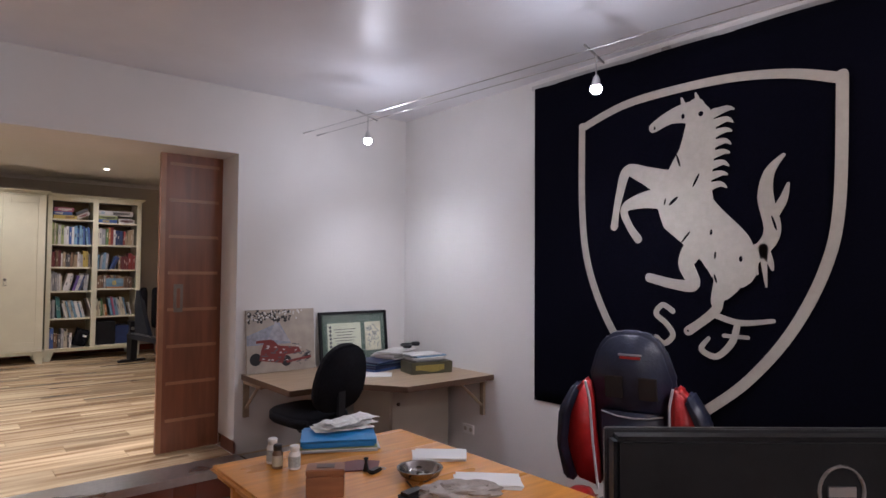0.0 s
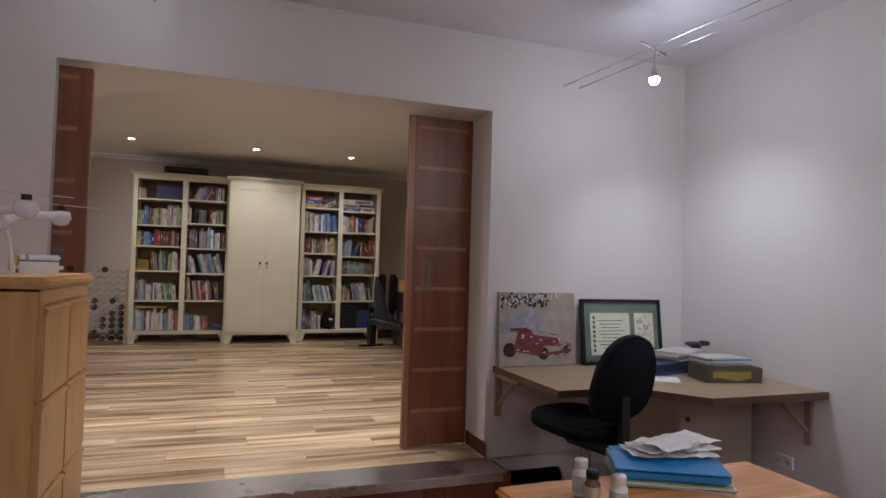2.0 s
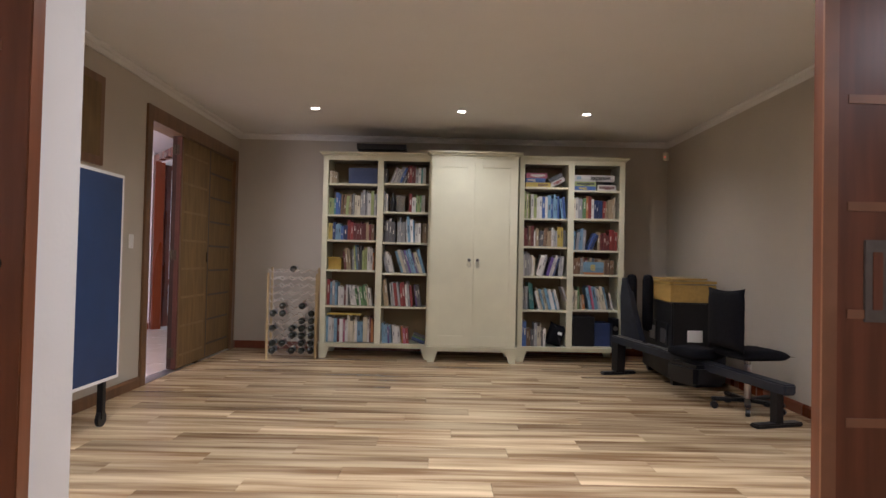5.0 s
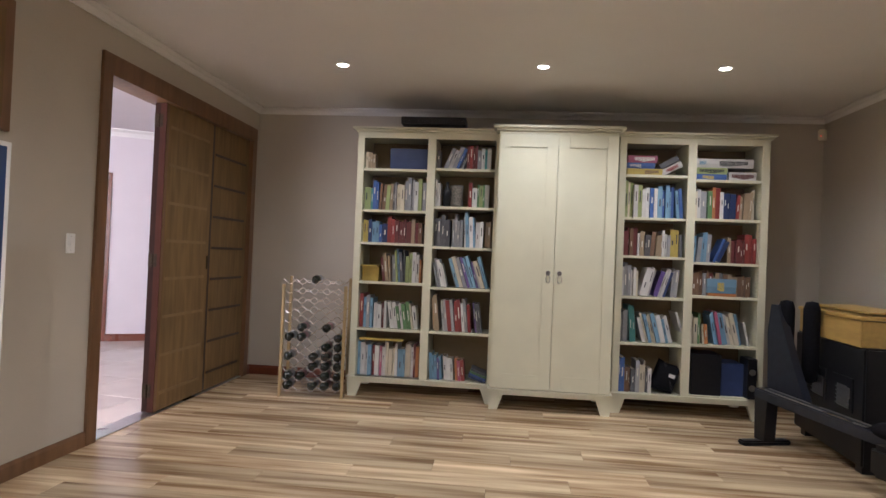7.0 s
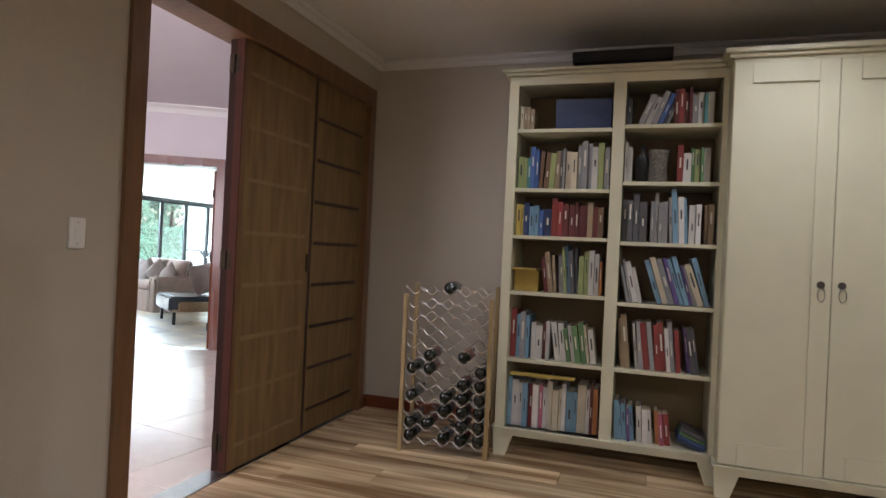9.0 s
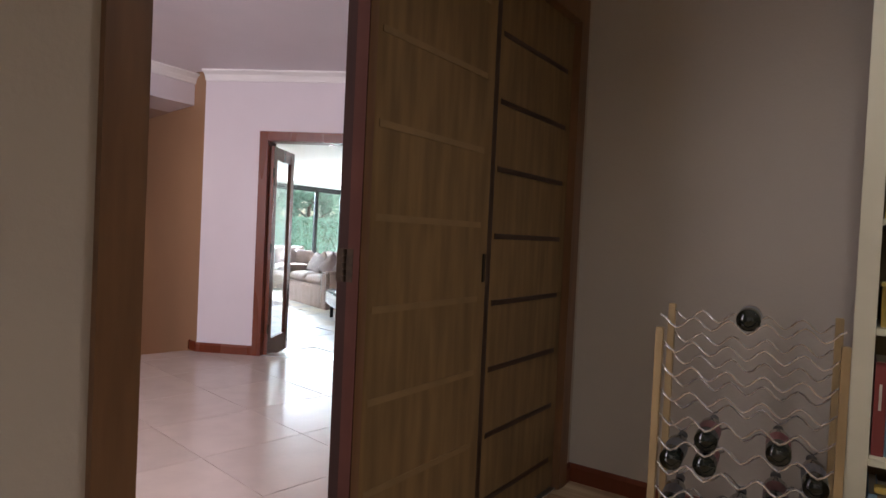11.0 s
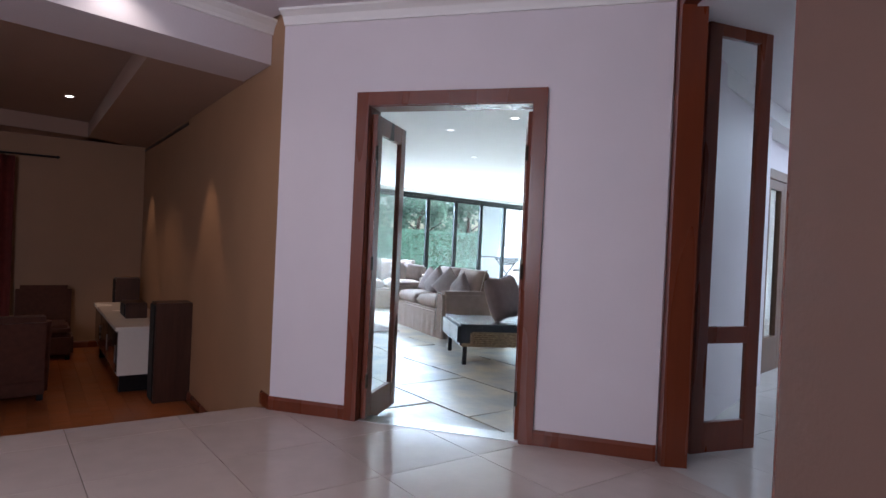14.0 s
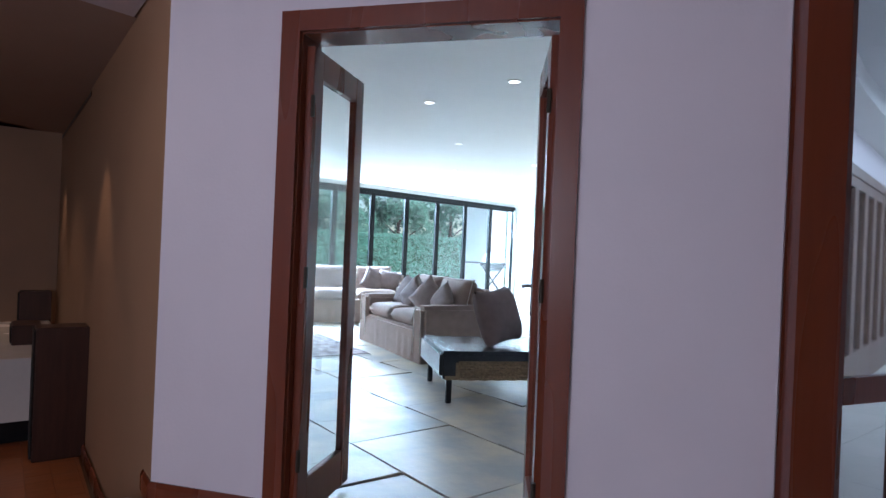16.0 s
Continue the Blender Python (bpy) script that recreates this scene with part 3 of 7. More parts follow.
# corridor doorway
cm = line_pose((-3.455, 11.66), (-2.45, 10.40))
bm = bmesh.new()
frame_bars(bm, 0, 1.60, -0.01, 2.66, 0.10, -0.03, 0.11)
tagged(part("frame_corridor_doorway", bm, M_REDWOOD, at=cm), "red-brown wooden frame of the corridor doorway", "door frame", kind="structure")
glass_leaf("glass_door", 0.50, 2.60, "tall narrow framed glass leaf folded back beside the corridor", pose(-3.40, 11.88, 0, 0, 0, 66), mid=0.66)
M_PARTW = mat("partition_brown_wood", (0.13, 0.065, 0.036), 0.45, vary=0.2, scale=5, stretch=(5, 5, 0.6), bump=0.04)
part_th = thing("glazed_partition", "row of brown-framed folding glass doors along the corridor", "folding door", line_pose((-4.0, 14.4), (-4.07, 20.0)))
part("head_rail", boxm(-0.02, 5.62, -0.045, 0.045, 2.0, 2.10, 0.004), M_PARTW, part_th)
for k in range(10):
    x = k * 0.56
    bm = bmesh.new()
    frame_bars(bm, x, x + 0.555, 0.0, 2.0, 0.095, -0.03, 0.03)
    box(bm, x + 0.095, x + 0.46, -0.03, 0.03, 0.0, 0.36)
    pf = part("door_leaf", bm, M_PARTW, part_th)
    part("pane", boxm(x + 0.09, x + 0.465, -0.003, 0.003, 0.35, 1.91), M_GLASS, pf)
    part("hinge", cylm(0.010, 0.010, 1.55, 1.64, 10, Matrix.Translation((x + 0.555, 0.036, 0))), M_BRASS, pf, "brass hinge")
slab("wall_over_partition", [(-4.03, 14.4), (-3.97, 14.4), (-4.04, 20.2), (-4.10, 20.2)], 2.105, 2.9, M_HALL, "pale wall above the corridor partition", "wall")

# ---- lamps ----


def downlight(x, y, z, label, glow=M_LAMP):
    d = thing("downlight", label, "ceiling light", pose(x, y, z))
    part("trim_ring", lathem([(0.052, 0), (0.054, -0.004), (0.044, -0.008), (0.036, -0.003), (0.036, 0.0)], 24), M_WHITE, d, smooth=True)
    part("lamp_face", cylm(0.035, 0.035, -0.006, -0.002, 20), glow, d, "glowing lamp face")


for x, y in LIBRARY_LAMPS:
    downlight(x, y, CZL, "small round recessed downlight in the library ceiling")
for x, y in ((-9.52, 10.06), (-11.28, 10.416)):
    downlight(x, y, 2.60, "small recessed downlight in the lounge ceiling")
downlight(-5.67, 9.42, CZH, "small recessed downlight in the hall ceiling")
M_DAYL = mat("lamp_glow_soft", (1, 1, 1), 0.5, emit=(1.0, 0.95, 0.88), strength=6)
for x, y in ((-5.55, 12.8), (-6.5, 12.9), (-6.3, 14.6), (-7.6, 14.5), (-7.8, 16.3), (-9.2, 16.2)):
    downlight(x, y, 2.40, "small recessed downlight in the living room ceiling", M_DAYL)

track = thing("cable_light", "two-wire low-voltage cable lighting strung along the study", "cable light", pose(0, 0, 0))
for dx in (0.0, 0.115):
    part("cable", rodm((2.828 + dx, 3.41, 2.362), (3.355 + dx, -2.9, 2.37), 0.0028, 6), M_STEEL, track)
    part("wall_anchor", rodm((2.822 + dx, FY, 2.362), (2.834 + dx, 3.33, 2.362), 0.006, 8), M_STEEL, track)
for (x, y) in ((2.91, 2.68), (3.10, 0.95)):
    bm = bmesh.new()
    rod(bm, (x - 0.09, y + 0.0, 2.385), (x + 0.09, y + 0.02, 2.345), 0.006)
    rod(bm, (x, y, 2.36), (x, y, 2.25), 0.004)
    part("lamp_holder", bm, M_STEEL, track)
    hd = part("lamp_head", lathem([(0.004, 0.06), (0.014, 0.05), (0.02, 0.02), (0.027, 0.0), (0.026, -0.004)], 20, pose(x, y, 2.20)), M_STEEL, track, smooth=True)
    part("bulb", lathem([(0.0, -0.034), (0.018, -0.029), (0.028, -0.012), (0.026, 0.004), (0.0, 0.006)], 20, pose(x, y, 2.20)), M_LAMPC, hd, "bright halogen bulb", smooth=True)
track = thing("spotlight", "small steel spotlight under the study ceiling", "spotlight", pose(0.32, 3.0, 0))
part("stem", rodm((0, 0, CZS), (0, 0, 2.47), 0.005), M_STEEL, track)
part("bulb", lathem([(0.0, -0.024), (0.018, -0.020), (0.026, -0.004), (0.024, 0.004), (0.0, 0.02)], 16, pose(0, 0, 2.45)), M_LAMPC, track, smooth=True)
part("clip", rodm((0.10, 0.22, CZS), (0.10, 0.22, 2.40), 0.008), M_STEEL, track)

# ---- bookcases ----
GAP = 0.02
Z_OPEN = {"a": [0.175, 0.597, 1.008, 1.352, 1.640, 2.003], "b": [0.160, 0.598, 0.982, 1.337, 1.687, 2.019],
          "c": [0.173, 0.596, 0.984, 1.326, 1.650, 2.011], "d": [0.188, 0.610, 1.015, 1.294, 1.658, 1.984]}


def feet_base(bm, x0, x1, y0, z):
    """Splayed front feet and a curved plinth."""
    w = x1 - x0
    for s, xa in ((1, x0), (-1, x1)):
        pts = [(0, 0), (0.07, 0), (0.115, z - 0.045), (-0.01, z - 0.045)]
        m = Matrix.Translation((xa, y0, 0)) @ Matrix.Diagonal((s, 1, 1, 1)) @ Matrix(((1, 0, 0, 0), (0, 0, 1, 0), (0, 1, 0, 0), (0, 0, 0, 1)))
        prism(bm, pts, 0, 0.05, m)
        prism(bm, pts, 0.50, 0.55, m)
    box(bm, x0 - 0.01, x1 + 0.01, y0 - 0.008, y0 + 0.02, z - 0.05, z - 0.012, 0.003)
    box(bm, x0 - 0.02, x1 + 0.02, y0 - 0.02, y0 + 0.55, z - 0.012, z, 0.003)


def bookcase(x0, x1, bays, name, label):
    y0, y1 = 9.27, 9.85
    d = thing(name, label, "bookcase", pose(0, 0, 0))
    bm = bmesh.new()
    feet_base(bm, x0, x1, y0, 0.175)
    part("base", bm, M_CREAM, d)
    div = {"L": (0.213, 0.283), "R": (2.410, 2.478)}[bays[2]]
    for a, b in ((x0, x0 + 0.058), div, (x1 - 0.06, x1)):
        part("upright", boxm(a, b, y0, y1 - 0.02, 0.16, 2.29, 0.003), M_CREAM, d)
    part("back_panel", boxm(x0 + 0.05, x1 - 0.05, y1 - 0.20, y1 - 0.185, 0.16, 2.29), M_BACK, d)
    part("top_rail", boxm(x0 + 0.001, x1 - 0.001, y0 + 0.001, y0 + 0.03, 2.27, 2.315, 0.002), M_CREAM, d)
    bm = bmesh.new()
    box(bm, x0, x1, y0, y1, 2.30, 2.325, 0.002)
    box(bm, x0 - 0.022, x1 + 0.022, y0 - 0.022, y1, 2.325, 2.345, 0.004)
    box(bm, x0 - 0.045, x1 + 0.045, y0 - 0.045, y1, 2.345, 2.362, 0.004)
    part("cornice_top", bm, M_CREAM, d)
    for bay, (a, b) in zip(bays[:2], ((x0 + 0.058, div[0]), (div[1], x1 - 0.06))):
        for z in Z_OPEN[bay]:
            part("shelf", boxm(a + 0.001, b - 0.001, y0 + 0.008, y1 - 0.20, z - 0.022, z, 0.002), M_CREAM, d)
    return d


bookcase(-0.410, 0.862, "abL", "bookcase", "cream-painted bookcase on splayed feet, filled with books")
bookcase(1.848, 3.060, "cdR", "bookcase", "cream-painted bookcase holding books and board games")

cab = thing("cupboard", "tall cream-painted cupboard with two panelled doors", "cupboard", pose(0, 0, 0))
cx0, cx1, cy = 0.83, 1.815, 9.12
bm = bmesh.new()
feet_base(bm, cx0, cx1, cy, 0.175)
part("base", bm, M_CREAM, cab)
part("carcass", boxm(cx0, cx1, cy + 0.022, 9.86, 0.16, 2.31, 0.003), M_CREAM, cab)
bm = bmesh.new()
box(bm, cx0, cx1, cy, 9.86, 2.30, 2.325, 0.002)
box(bm, cx0 - 0.022, cx1 + 0.022, cy - 0.022, 9.86, 2.325, 2.345, 0.004)
box(bm, cx0 - 0.045, cx1 + 0.045, cy - 0.045, 9.86, 2.345, 2.37, 0.004)
part("cornice_top", bm, M_CREAM, cab)
cxm = (cx0 + cx1) / 2
M_PEWTER = mat("pewter", (0.16, 0.15, 0.14), 0.4, 1.0, vary=0.2, scale=60)
for a, b, s in ((cx0 + 0.004, cxm - 0.002, 1), (cxm + 0.002, cx1 - 0.004, -1)):
    dr = part("door", boxm(a, b, cy + 0.006, cy + 0.02, 0.18, 2.298, 0.003), M_CREAM, cab)
    bm = bmesh.new()
    for q in ((a, a + 0.09, 0.18, 2.298), (b - 0.09, b, 0.18, 2.298), (a + 0.09, b - 0.09, 2.19, 2.298), (a + 0.09, b - 0.09, 0.18, 0.30)):
        box(bm, q[0] + 0.001, q[1], cy - 0.006, cy + 0.006, q[2] + 0.001, q[3], 0.002)
    part("door_frame", bm, M_CREAM, dr)
    hx = (b if s > 0 else a) - s * 0.045
    bm = bmesh.new()
    cyl(bm, 0.019, 0.016, 0, 0.012, 16, Matrix.Translation((hx, cy - 0.006, 1.15)) @ Matrix.Rotation(radians(90), 4, "X"))
    part("rosette", bm, M_PEWTER, dr, "dark pewter rosette")
    bm = bmesh.new()
    pts = [(hx + 0.017 * math.sin(a2), cy - 0.02, 1.10 + 0.034 * math.cos(a2)) for a2 in [k * math.pi / 6 for k in range(13)]]
    tube(bm, pts, 0.0035)
    part("drop_pull", bm, M_CHROME, dr, "small metal drop pull")

# ---- books ----
BR = random.Random(7)
PAGES = mat("book_pages", (0.66, 0.60, 0.48), 0.8, vary=0.1, scale=200, stretch=(1, 0.02, 0.02))
PAL = {
    "white": (0.62, 0.60, 0.57), "cream": (0.60, 0.53, 0.38), "grey": (0.30, 0.30, 0.31), "dgrey": (0.10, 0.10, 0.11), "black": (0.02, 0.02, 0.022),
    "blue": (0.05, 0.12, 0.36), "navy": (0.025, 0.045, 0.13), "sky": (0.16, 0.32, 0.46), "teal": (0.05, 0.22, 0.21), "green": (0.10, 0.22, 0.08),
    "lime": (0.32, 0.38, 0.13), "yellow": (0.58, 0.43, 0.06), "orange": (0.48, 0.17, 0.04), "red": (0.27, 0.035, 0.03), "maroon": (0.15, 0.03, 0.03),
    "brown": (0.20, 0.11, 0.06), "tan": (0.36, 0.26, 0.15), "purple": (0.12, 0.07, 0.24), "pink": (0.45, 0.10, 0.18)}
MB = {k: mat("cover_" + k, tuple(1.0 * (c * 0.88 + 0.12 * (0.3 * v[0] + 0.6 * v[1] + 0.1 * v[2])) for c in v), 0.42, vary=0.12, scale=14, rnd=0.18, bump=0.03) for k, v in PAL.items()}
MFOIL = mat("spine_print_pale", (0.70, 0.67, 0.58), 0.5, vary=0.1, scale=40)
MFOILD = mat("spine_print_dark", (0.05, 0.05, 0.06), 0.5)
NICE = {"white": "white", "cream": "cream", "grey": "grey", "dgrey": "dark grey", "black": "black", "blue": "blue", "navy": "navy", "sky": "pale blue", "teal": "teal",
        "green": "green", "lime": "lime green", "yellow": "yellow", "orange": "orange", "red": "red", "maroon": "maroon", "brown": "brown", "tan": "tan", "purple": "purple", "pink": "pink"}


def book(m, t, h, dp, col, how, where):
    """A book with its lower corner at the origin of m: thickness along x, depth along y, height along z."""
    bm = bmesh.new()
    c = 0.0022
    box(bm, 0, c, 0.001, dp, 0, h)
    box(bm, t - c, t, 0.001, dp, 0, h)
    box(bm, 0.0002, t - 0.0002, -0.003, 0.001, 0.0002, h - 0.0002, 0.0012)
    b = tagged(part("book", bm, MB[col], at=m), f"{NICE[col]} {'hardback' if t > 0.03 else 'paperback'} book {how} {where}", "book", "books on the shelves")
    part("page_block", boxm(c, t - c, 0.001, dp - 0.004, 0.003, h - 0.004), PAGES, b)
    r = BR.random()
    if r < 0.75 and t > 0.012:
        f = MFOILD if col in ("white", "cream", "lime", "yellow", "sky") else MFOIL
        bm = bmesh.new()
        z = h * BR.uniform(0.30, 0.55)
        w = BR.uniform(0.18, 0.32)
        box(bm, t * (0.5 - w / 2), t * (0.5 + w / 2), -0.0038, -0.003, z, z + h * BR.uniform(0.15, 0.38))
        part("spine_print", bm, f, b)
    return b


def shelf_row(x0, x1, z, top, groups, where="on a bookcase shelf"):
    """groups: (colours, how many, height, tilt in degrees, gap after)."""
    x = x0 + 0.006
    for cols, count, hh, tilt, gap in groups:
        for k in range(count):
            t = BR.uniform(0.013, 0.036)
            if BR.random() < 0.15:
                t += 0.014
            h = min(hh * BR.uniform(0.86, 1.08), (top - z) - 0.015)
            dp = min(h * BR.uniform(0.68, 0.78), 0.30)
            a = radians(tilt + BR.uniform(-1.5, 1.5)) if tilt else 0.0
            step = t / math.cos(a) + 0.0012 + abs(math.sin(a)) * 0.002
            end = x + step + (abs(h * math.sin(a)) if tilt > 0 else 0.0)
            if end > x1 - 0.004:
                return
            y = 9.27 + BR.uniform(0.035, 0.075)
            col = BR.choice(cols)
            how = "leaning" if tilt else "standing upright"
            if a > 0:
                m = Matrix.Translation((x + t / math.cos(a), y, z + 0.0005)) @ Matrix.Rotation(a, 4, "Y") @ Matrix.Translation((-t, 0, 0))
            elif a < 0:
                sh = abs(h * math.sin(a)) if k == 0 else 0.0
                x += sh
                m = Matrix.Translation((x, y, z + 0.0005)) @ Matrix.Rotation(a, 4, "Y")
            else:
                m = Matrix.Translation((x, y, z + 0.0005))
            book(m, t, h, dp, col, how, where)
            x += step
        if tilt > 0:
            x += abs(hh * math.sin(radians(tilt)))
        x += gap


XA, XB, XC, XD = (-0.352, 0.213), (0.283, 0.802), (1.906, 2.410), (2.478, 3.000)
za, zb, zc, zd = (Z_OPEN[k] + [2.27] for k in "abcd")
W = ["white", "cream", "white", "grey", "sky"]
MIX = ["white", "grey", "navy", "green", "cream", "teal", "red", "tan", "lime"]
shelf_row(*XA, za[5], za[6], [(["tan", "cream"], 4, 0.15, 0, 0.0)])
shelf_row(*XA, za[4], za[5], [(["lime", "teal", "sky"], 3, 0.22, 0, 0), (["blue"], 2, 0.28, 0, 0), (["yellow", "brown", "lime", "tan"], 4, 0.24, 3, -0.01), (["dgrey", "grey", "cream"], 4, 0.25, 0, 0), (["white", "lime", "grey"], 6, 0.28, 0, 0)])
shelf_row(*XA, za[3], za[4], [(["yellow", "orange", "navy"], 3, 0.22, 0, 0), (["navy", "blue", "sky"], 4, 0.18, 0, 0), (["red"], 2, 0.22, 0, 0), (["brown", "maroon", "tan"], 7, 0.21, 0, 0), (["tan", "brown"], 4, 0.20, 0, 0)])
shelf_row(XA[0] + 0.17, XA[1], za[2], za[3], [(["brown", "maroon", "tan"], 3, 0.24, -6, 0), (["grey", "sky", "lime", "dgrey"], 5, 0.27, -4, 0), (["white", "cream", "lime"], 4, 0.25, 0, 0), (["brown", "orange"], 3, 0.20, 0, 0)])
shelf_row(*XA, za[1], za[2], [(["red"], 1, 0.30, 0, 0), (["white", "grey", "sky"], 3, 0.29, 0, 0.01), (["maroon", "white"], 4, 0.24, 0, 0), (["white", "cream", "green", "white"], 9, 0.23, -8, 0), (["lime", "cream", "dgrey"], 3, 0.22, -12, 0.0), (["purple", "navy"], 1, 0.22, 8, 0)])
shelf_row(*XA, za[0], za[1], [(["white", "sky", "white"], 4, 0.28, 0, 0), (["red"], 1, 0.29, 0, 0), (["white", "cream", "pink", "white"], 4, 0.29, 0, 0), (["grey", "white", "sky", "cream"], 8, 0.28, 0, 0), (["orange", "cream", "maroon"], 4, 0.28, 0, 0)])
shelf_row(*XB, zb[5], zb[6], [(["dgrey"], 1, 0.18, 0, 0.03), (["white", "grey", "dgrey", "tan", "blue"], 6, 0.19, 22, -0.04), (["red", "maroon"], 4, 0.22, 0, 0), (["teal", "grey", "white"], 4, 0.18, 0, 0)])
shelf_row(XB[0], XB[0] + 0.07, zb[4], zb[5], [(["grey", "white"], 2, 0.24, 0, 0)])
shelf_row(XB[0] + 0.29, XB[1], zb[4], zb[5], [(["red"], 1, 0.24, 0, 0), (["white", "green", "lime", "teal"], 5, 0.19, 0, 0.01), (["tan", "white"], 2, 0.23, 7, 0)])
shelf_row(*XB, zb[3], zb[4], [(["grey", "dgrey"], 4, 0.27, 0, 0.02), (["grey"], 4, 0.27, 0, 0), (["white", "sky"], 4, 0.29, -4, 0), (["white"], 2, 0.21, 0, 0.02), (["tan", "grey"], 3, 0.24, 0, 0)])
shelf_row(*XB, zb[2], zb[3], [(["white", "grey", "green"], 4, 0.24, -12, 0), (["navy", "sky", "purple", "cream", "grey"], 14, 0.27, -17, 0), (["tan", "white"], 4, 0.26, -19, 0)])
shelf_row(*XB, zb[1], zb[2], [(["tan", "cream"], 2, 0.30, -5, 0), (["grey", "teal", "white", "red", "sky"], 9, 0.27, -6, 0), (["maroon", "grey", "purple", "dgrey"], 5, 0.26, -8, 0), (["sky", "blue", "yellow"], 3, 0.26, -9, 0)])
shelf_row(XB[0], XB[1] - 0.17, zb[0], zb[1], [(["white", "sky", "purple"], 5, 0.23, -4, 0), (["white", "grey"], 3, 0.22, -4, 0), (["pink", "red", "orange"], 3, 0.22, -5, 0), (["lime", "teal", "white"], 3, 0.22, -6, 0)])
shelf_row(*XC, zc[4], zc[5], [(["lime", "cream"], 2, 0.30, 0, 0), (["lime", "grey", "white"], 5, 0.28, 0, 0), (["white", "blue", "sky"], 7, 0.26, 0, 0), (["blue", "sky"], 3, 0.25, -4, 0), (["navy"], 2, 0.25, -5, 0)])
shelf_row(*XC, zc[3], zc[4], [(["maroon", "brown"], 4, 0.24, 0, 0), (["white", "tan"], 2, 0.22, 0, 0), (["dgrey", "brown", "tan"], 5, 0.20, 3, -0.01), (["white", "tan", "grey"], 3, 0.21, 0, 0), (["yellow"], 2, 0.22, 0, 0), (["dgrey", "brown"], 2, 0.20, 0, 0)])
shelf_row(*XC, zc[2], zc[3], [(["grey", "white"], 3, 0.27, 0, 0), (["white", "cream"], 3, 0.23, 0, 0), (["grey", "white"], 3, 0.25, 14, -0.03), (["navy", "white", "purple"], 4, 0.24, 18, -0.03), (["grey", "purple"], 3, 0.27, 5, 0)])
shelf_row(*XC, zc[1], zc[2], [(["dgrey", "grey"], 2, 0.28, 0, 0), (["teal"], 2, 0.30, -5, 0), (["white", "cream", "sky"], 9, 0.24, -14, 0), (["white", "tan"], 3, 0.27, -20, 0), (["blue", "sky", "orange"], 3, 0.25, -12, 0)])
shelf_row(XC[0], XC[1] - 0.20, zc[0], zc[1], [(["sky", "blue"], 2, 0.27, 0, 0), (["dgrey", "brown"], 3, 0.22, 0, 0), (["grey", "cream"], 3, 0.26, 0, 0), (["white", "dgrey"], 2, 0.2, 0, 0)])
shelf_row(*XD, zd[4], zd[5], [(["cream", "white"], 2, 0.25, 0, 0), (["green", "grey"], 2, 0.23, 0, 0), (["red", "orange"], 2, 0.25, 0, 0), (["navy", "white"], 4, 0.21, 0, 0), (["red", "tan"], 4, 0.23, 3, 0), (["cream"], 2, 0.26, 0, 0), (["maroon", "navy"], 3, 0.22, 0, 0)])
shelf_row(*XD, zd[3], zd[4], [(["grey", "sky"], 5, 0.24, 4, 0), (["blue", "navy"], 2, 0.20, 24, -0.02), (["brown", "tan", "maroon"], 5, 0.20, 0, 0), (["red", "maroon"], 4, 0.24, 0, 0)])
shelf_row(*XD, zd[2], zd[3], [(["brown", "tan", "grey"], 5, 0.20, 0, 0), (["tan", "brown", "maroon", "dgrey"], 6, 0.19, 0, 0), (["tan", "grey", "brown"], 6, 0.18, 0, 0)])
shelf_row(*XD, zd[1], zd[2], [(["lime", "grey", "green", "cream"], 4, 0.24, 0, 0), (["orange", "cream"], 2, 0.19, -5, 0), (["pink", "white", "sky", "cream"], 8, 0.27, -12, 0), (["navy", "white"], 3, 0.22, -14, 0.02), (["white", "grey"], 4, 0.27, 8, 0)])


def flat_box(name, x0, x1, y0, y1, z, h, material, label, cat="board game", rz=0, tilt=0, bands=()):
    c = ((x0 + x1) / 2, (y0 + y1) / 2)
    w, dp = (x1 - x0) / 2, (y1 - y0) / 2
    m = Matrix.Translation((*c, z + abs(math.sin(radians(tilt))) * w)) @ Matrix.Rotation(radians(rz), 4, "Z") @ Matrix.Rotation(radians(tilt), 4, "Y")
    o = tagged(part(name, boxm(-w, w, -dp, dp, 0, h, 0.003), material, at=m), label, cat)
    part("lid_edge", boxm(-w - 0.001, w + 0.001, -dp - 0.0012, dp, h * 0.45, h - 0.004), material, o)
    for a, b, mm in bands:
        bm = bmesh.new()
        for k in range(int((b - a) / 0.02)):
            q = a + 0.02 * k
            box(bm, -w + 2 * w * q, -w + 2 * w * (q + 0.014), -dp - 0.0022, -dp - 0.001, h * (0.25 + 0.1 * math.sin(9 * q)), h * 0.75)
        part("box_print", bm, mm, o)
    return o


z = zc[5]
flat_box("game_box", 1.92, 2.21, 9.31, 9.60, z, 0.055, MB["yellow"], "pale yellow board game box lying flat on a shelf", bands=((0.5, 0.9, MB["brown"]),))
flat_box("game_box", 1.92, 2.15, 9.32, 9.58, z + 0.056, 0.05, MB["blue"], "blue board game box in a stack", bands=((0.1, 0.5, MB["white"]),))
flat_box("game_box", 1.93, 2.17, 9.32, 9.60, z + 0.107, 0.06, MB["pink"], "crimson board game box on top of a stack", bands=((0.2, 0.9, MB["white"]),))
flat_box("game_box", 2.215, 2.395, 9.33, 9.60, z + 0.002, 0.05, MB["white"], "white game box leaning on a stack", tilt=-28, bands=((0.2, 0.8, MB["red"]),))
flat_box("game_box", 2.205, 2.37, 9.36, 9.60, z + 0.062, 0.045, MB["dgrey"], "dark grey game box resting aslant", tilt=-28)
z = zd[5]
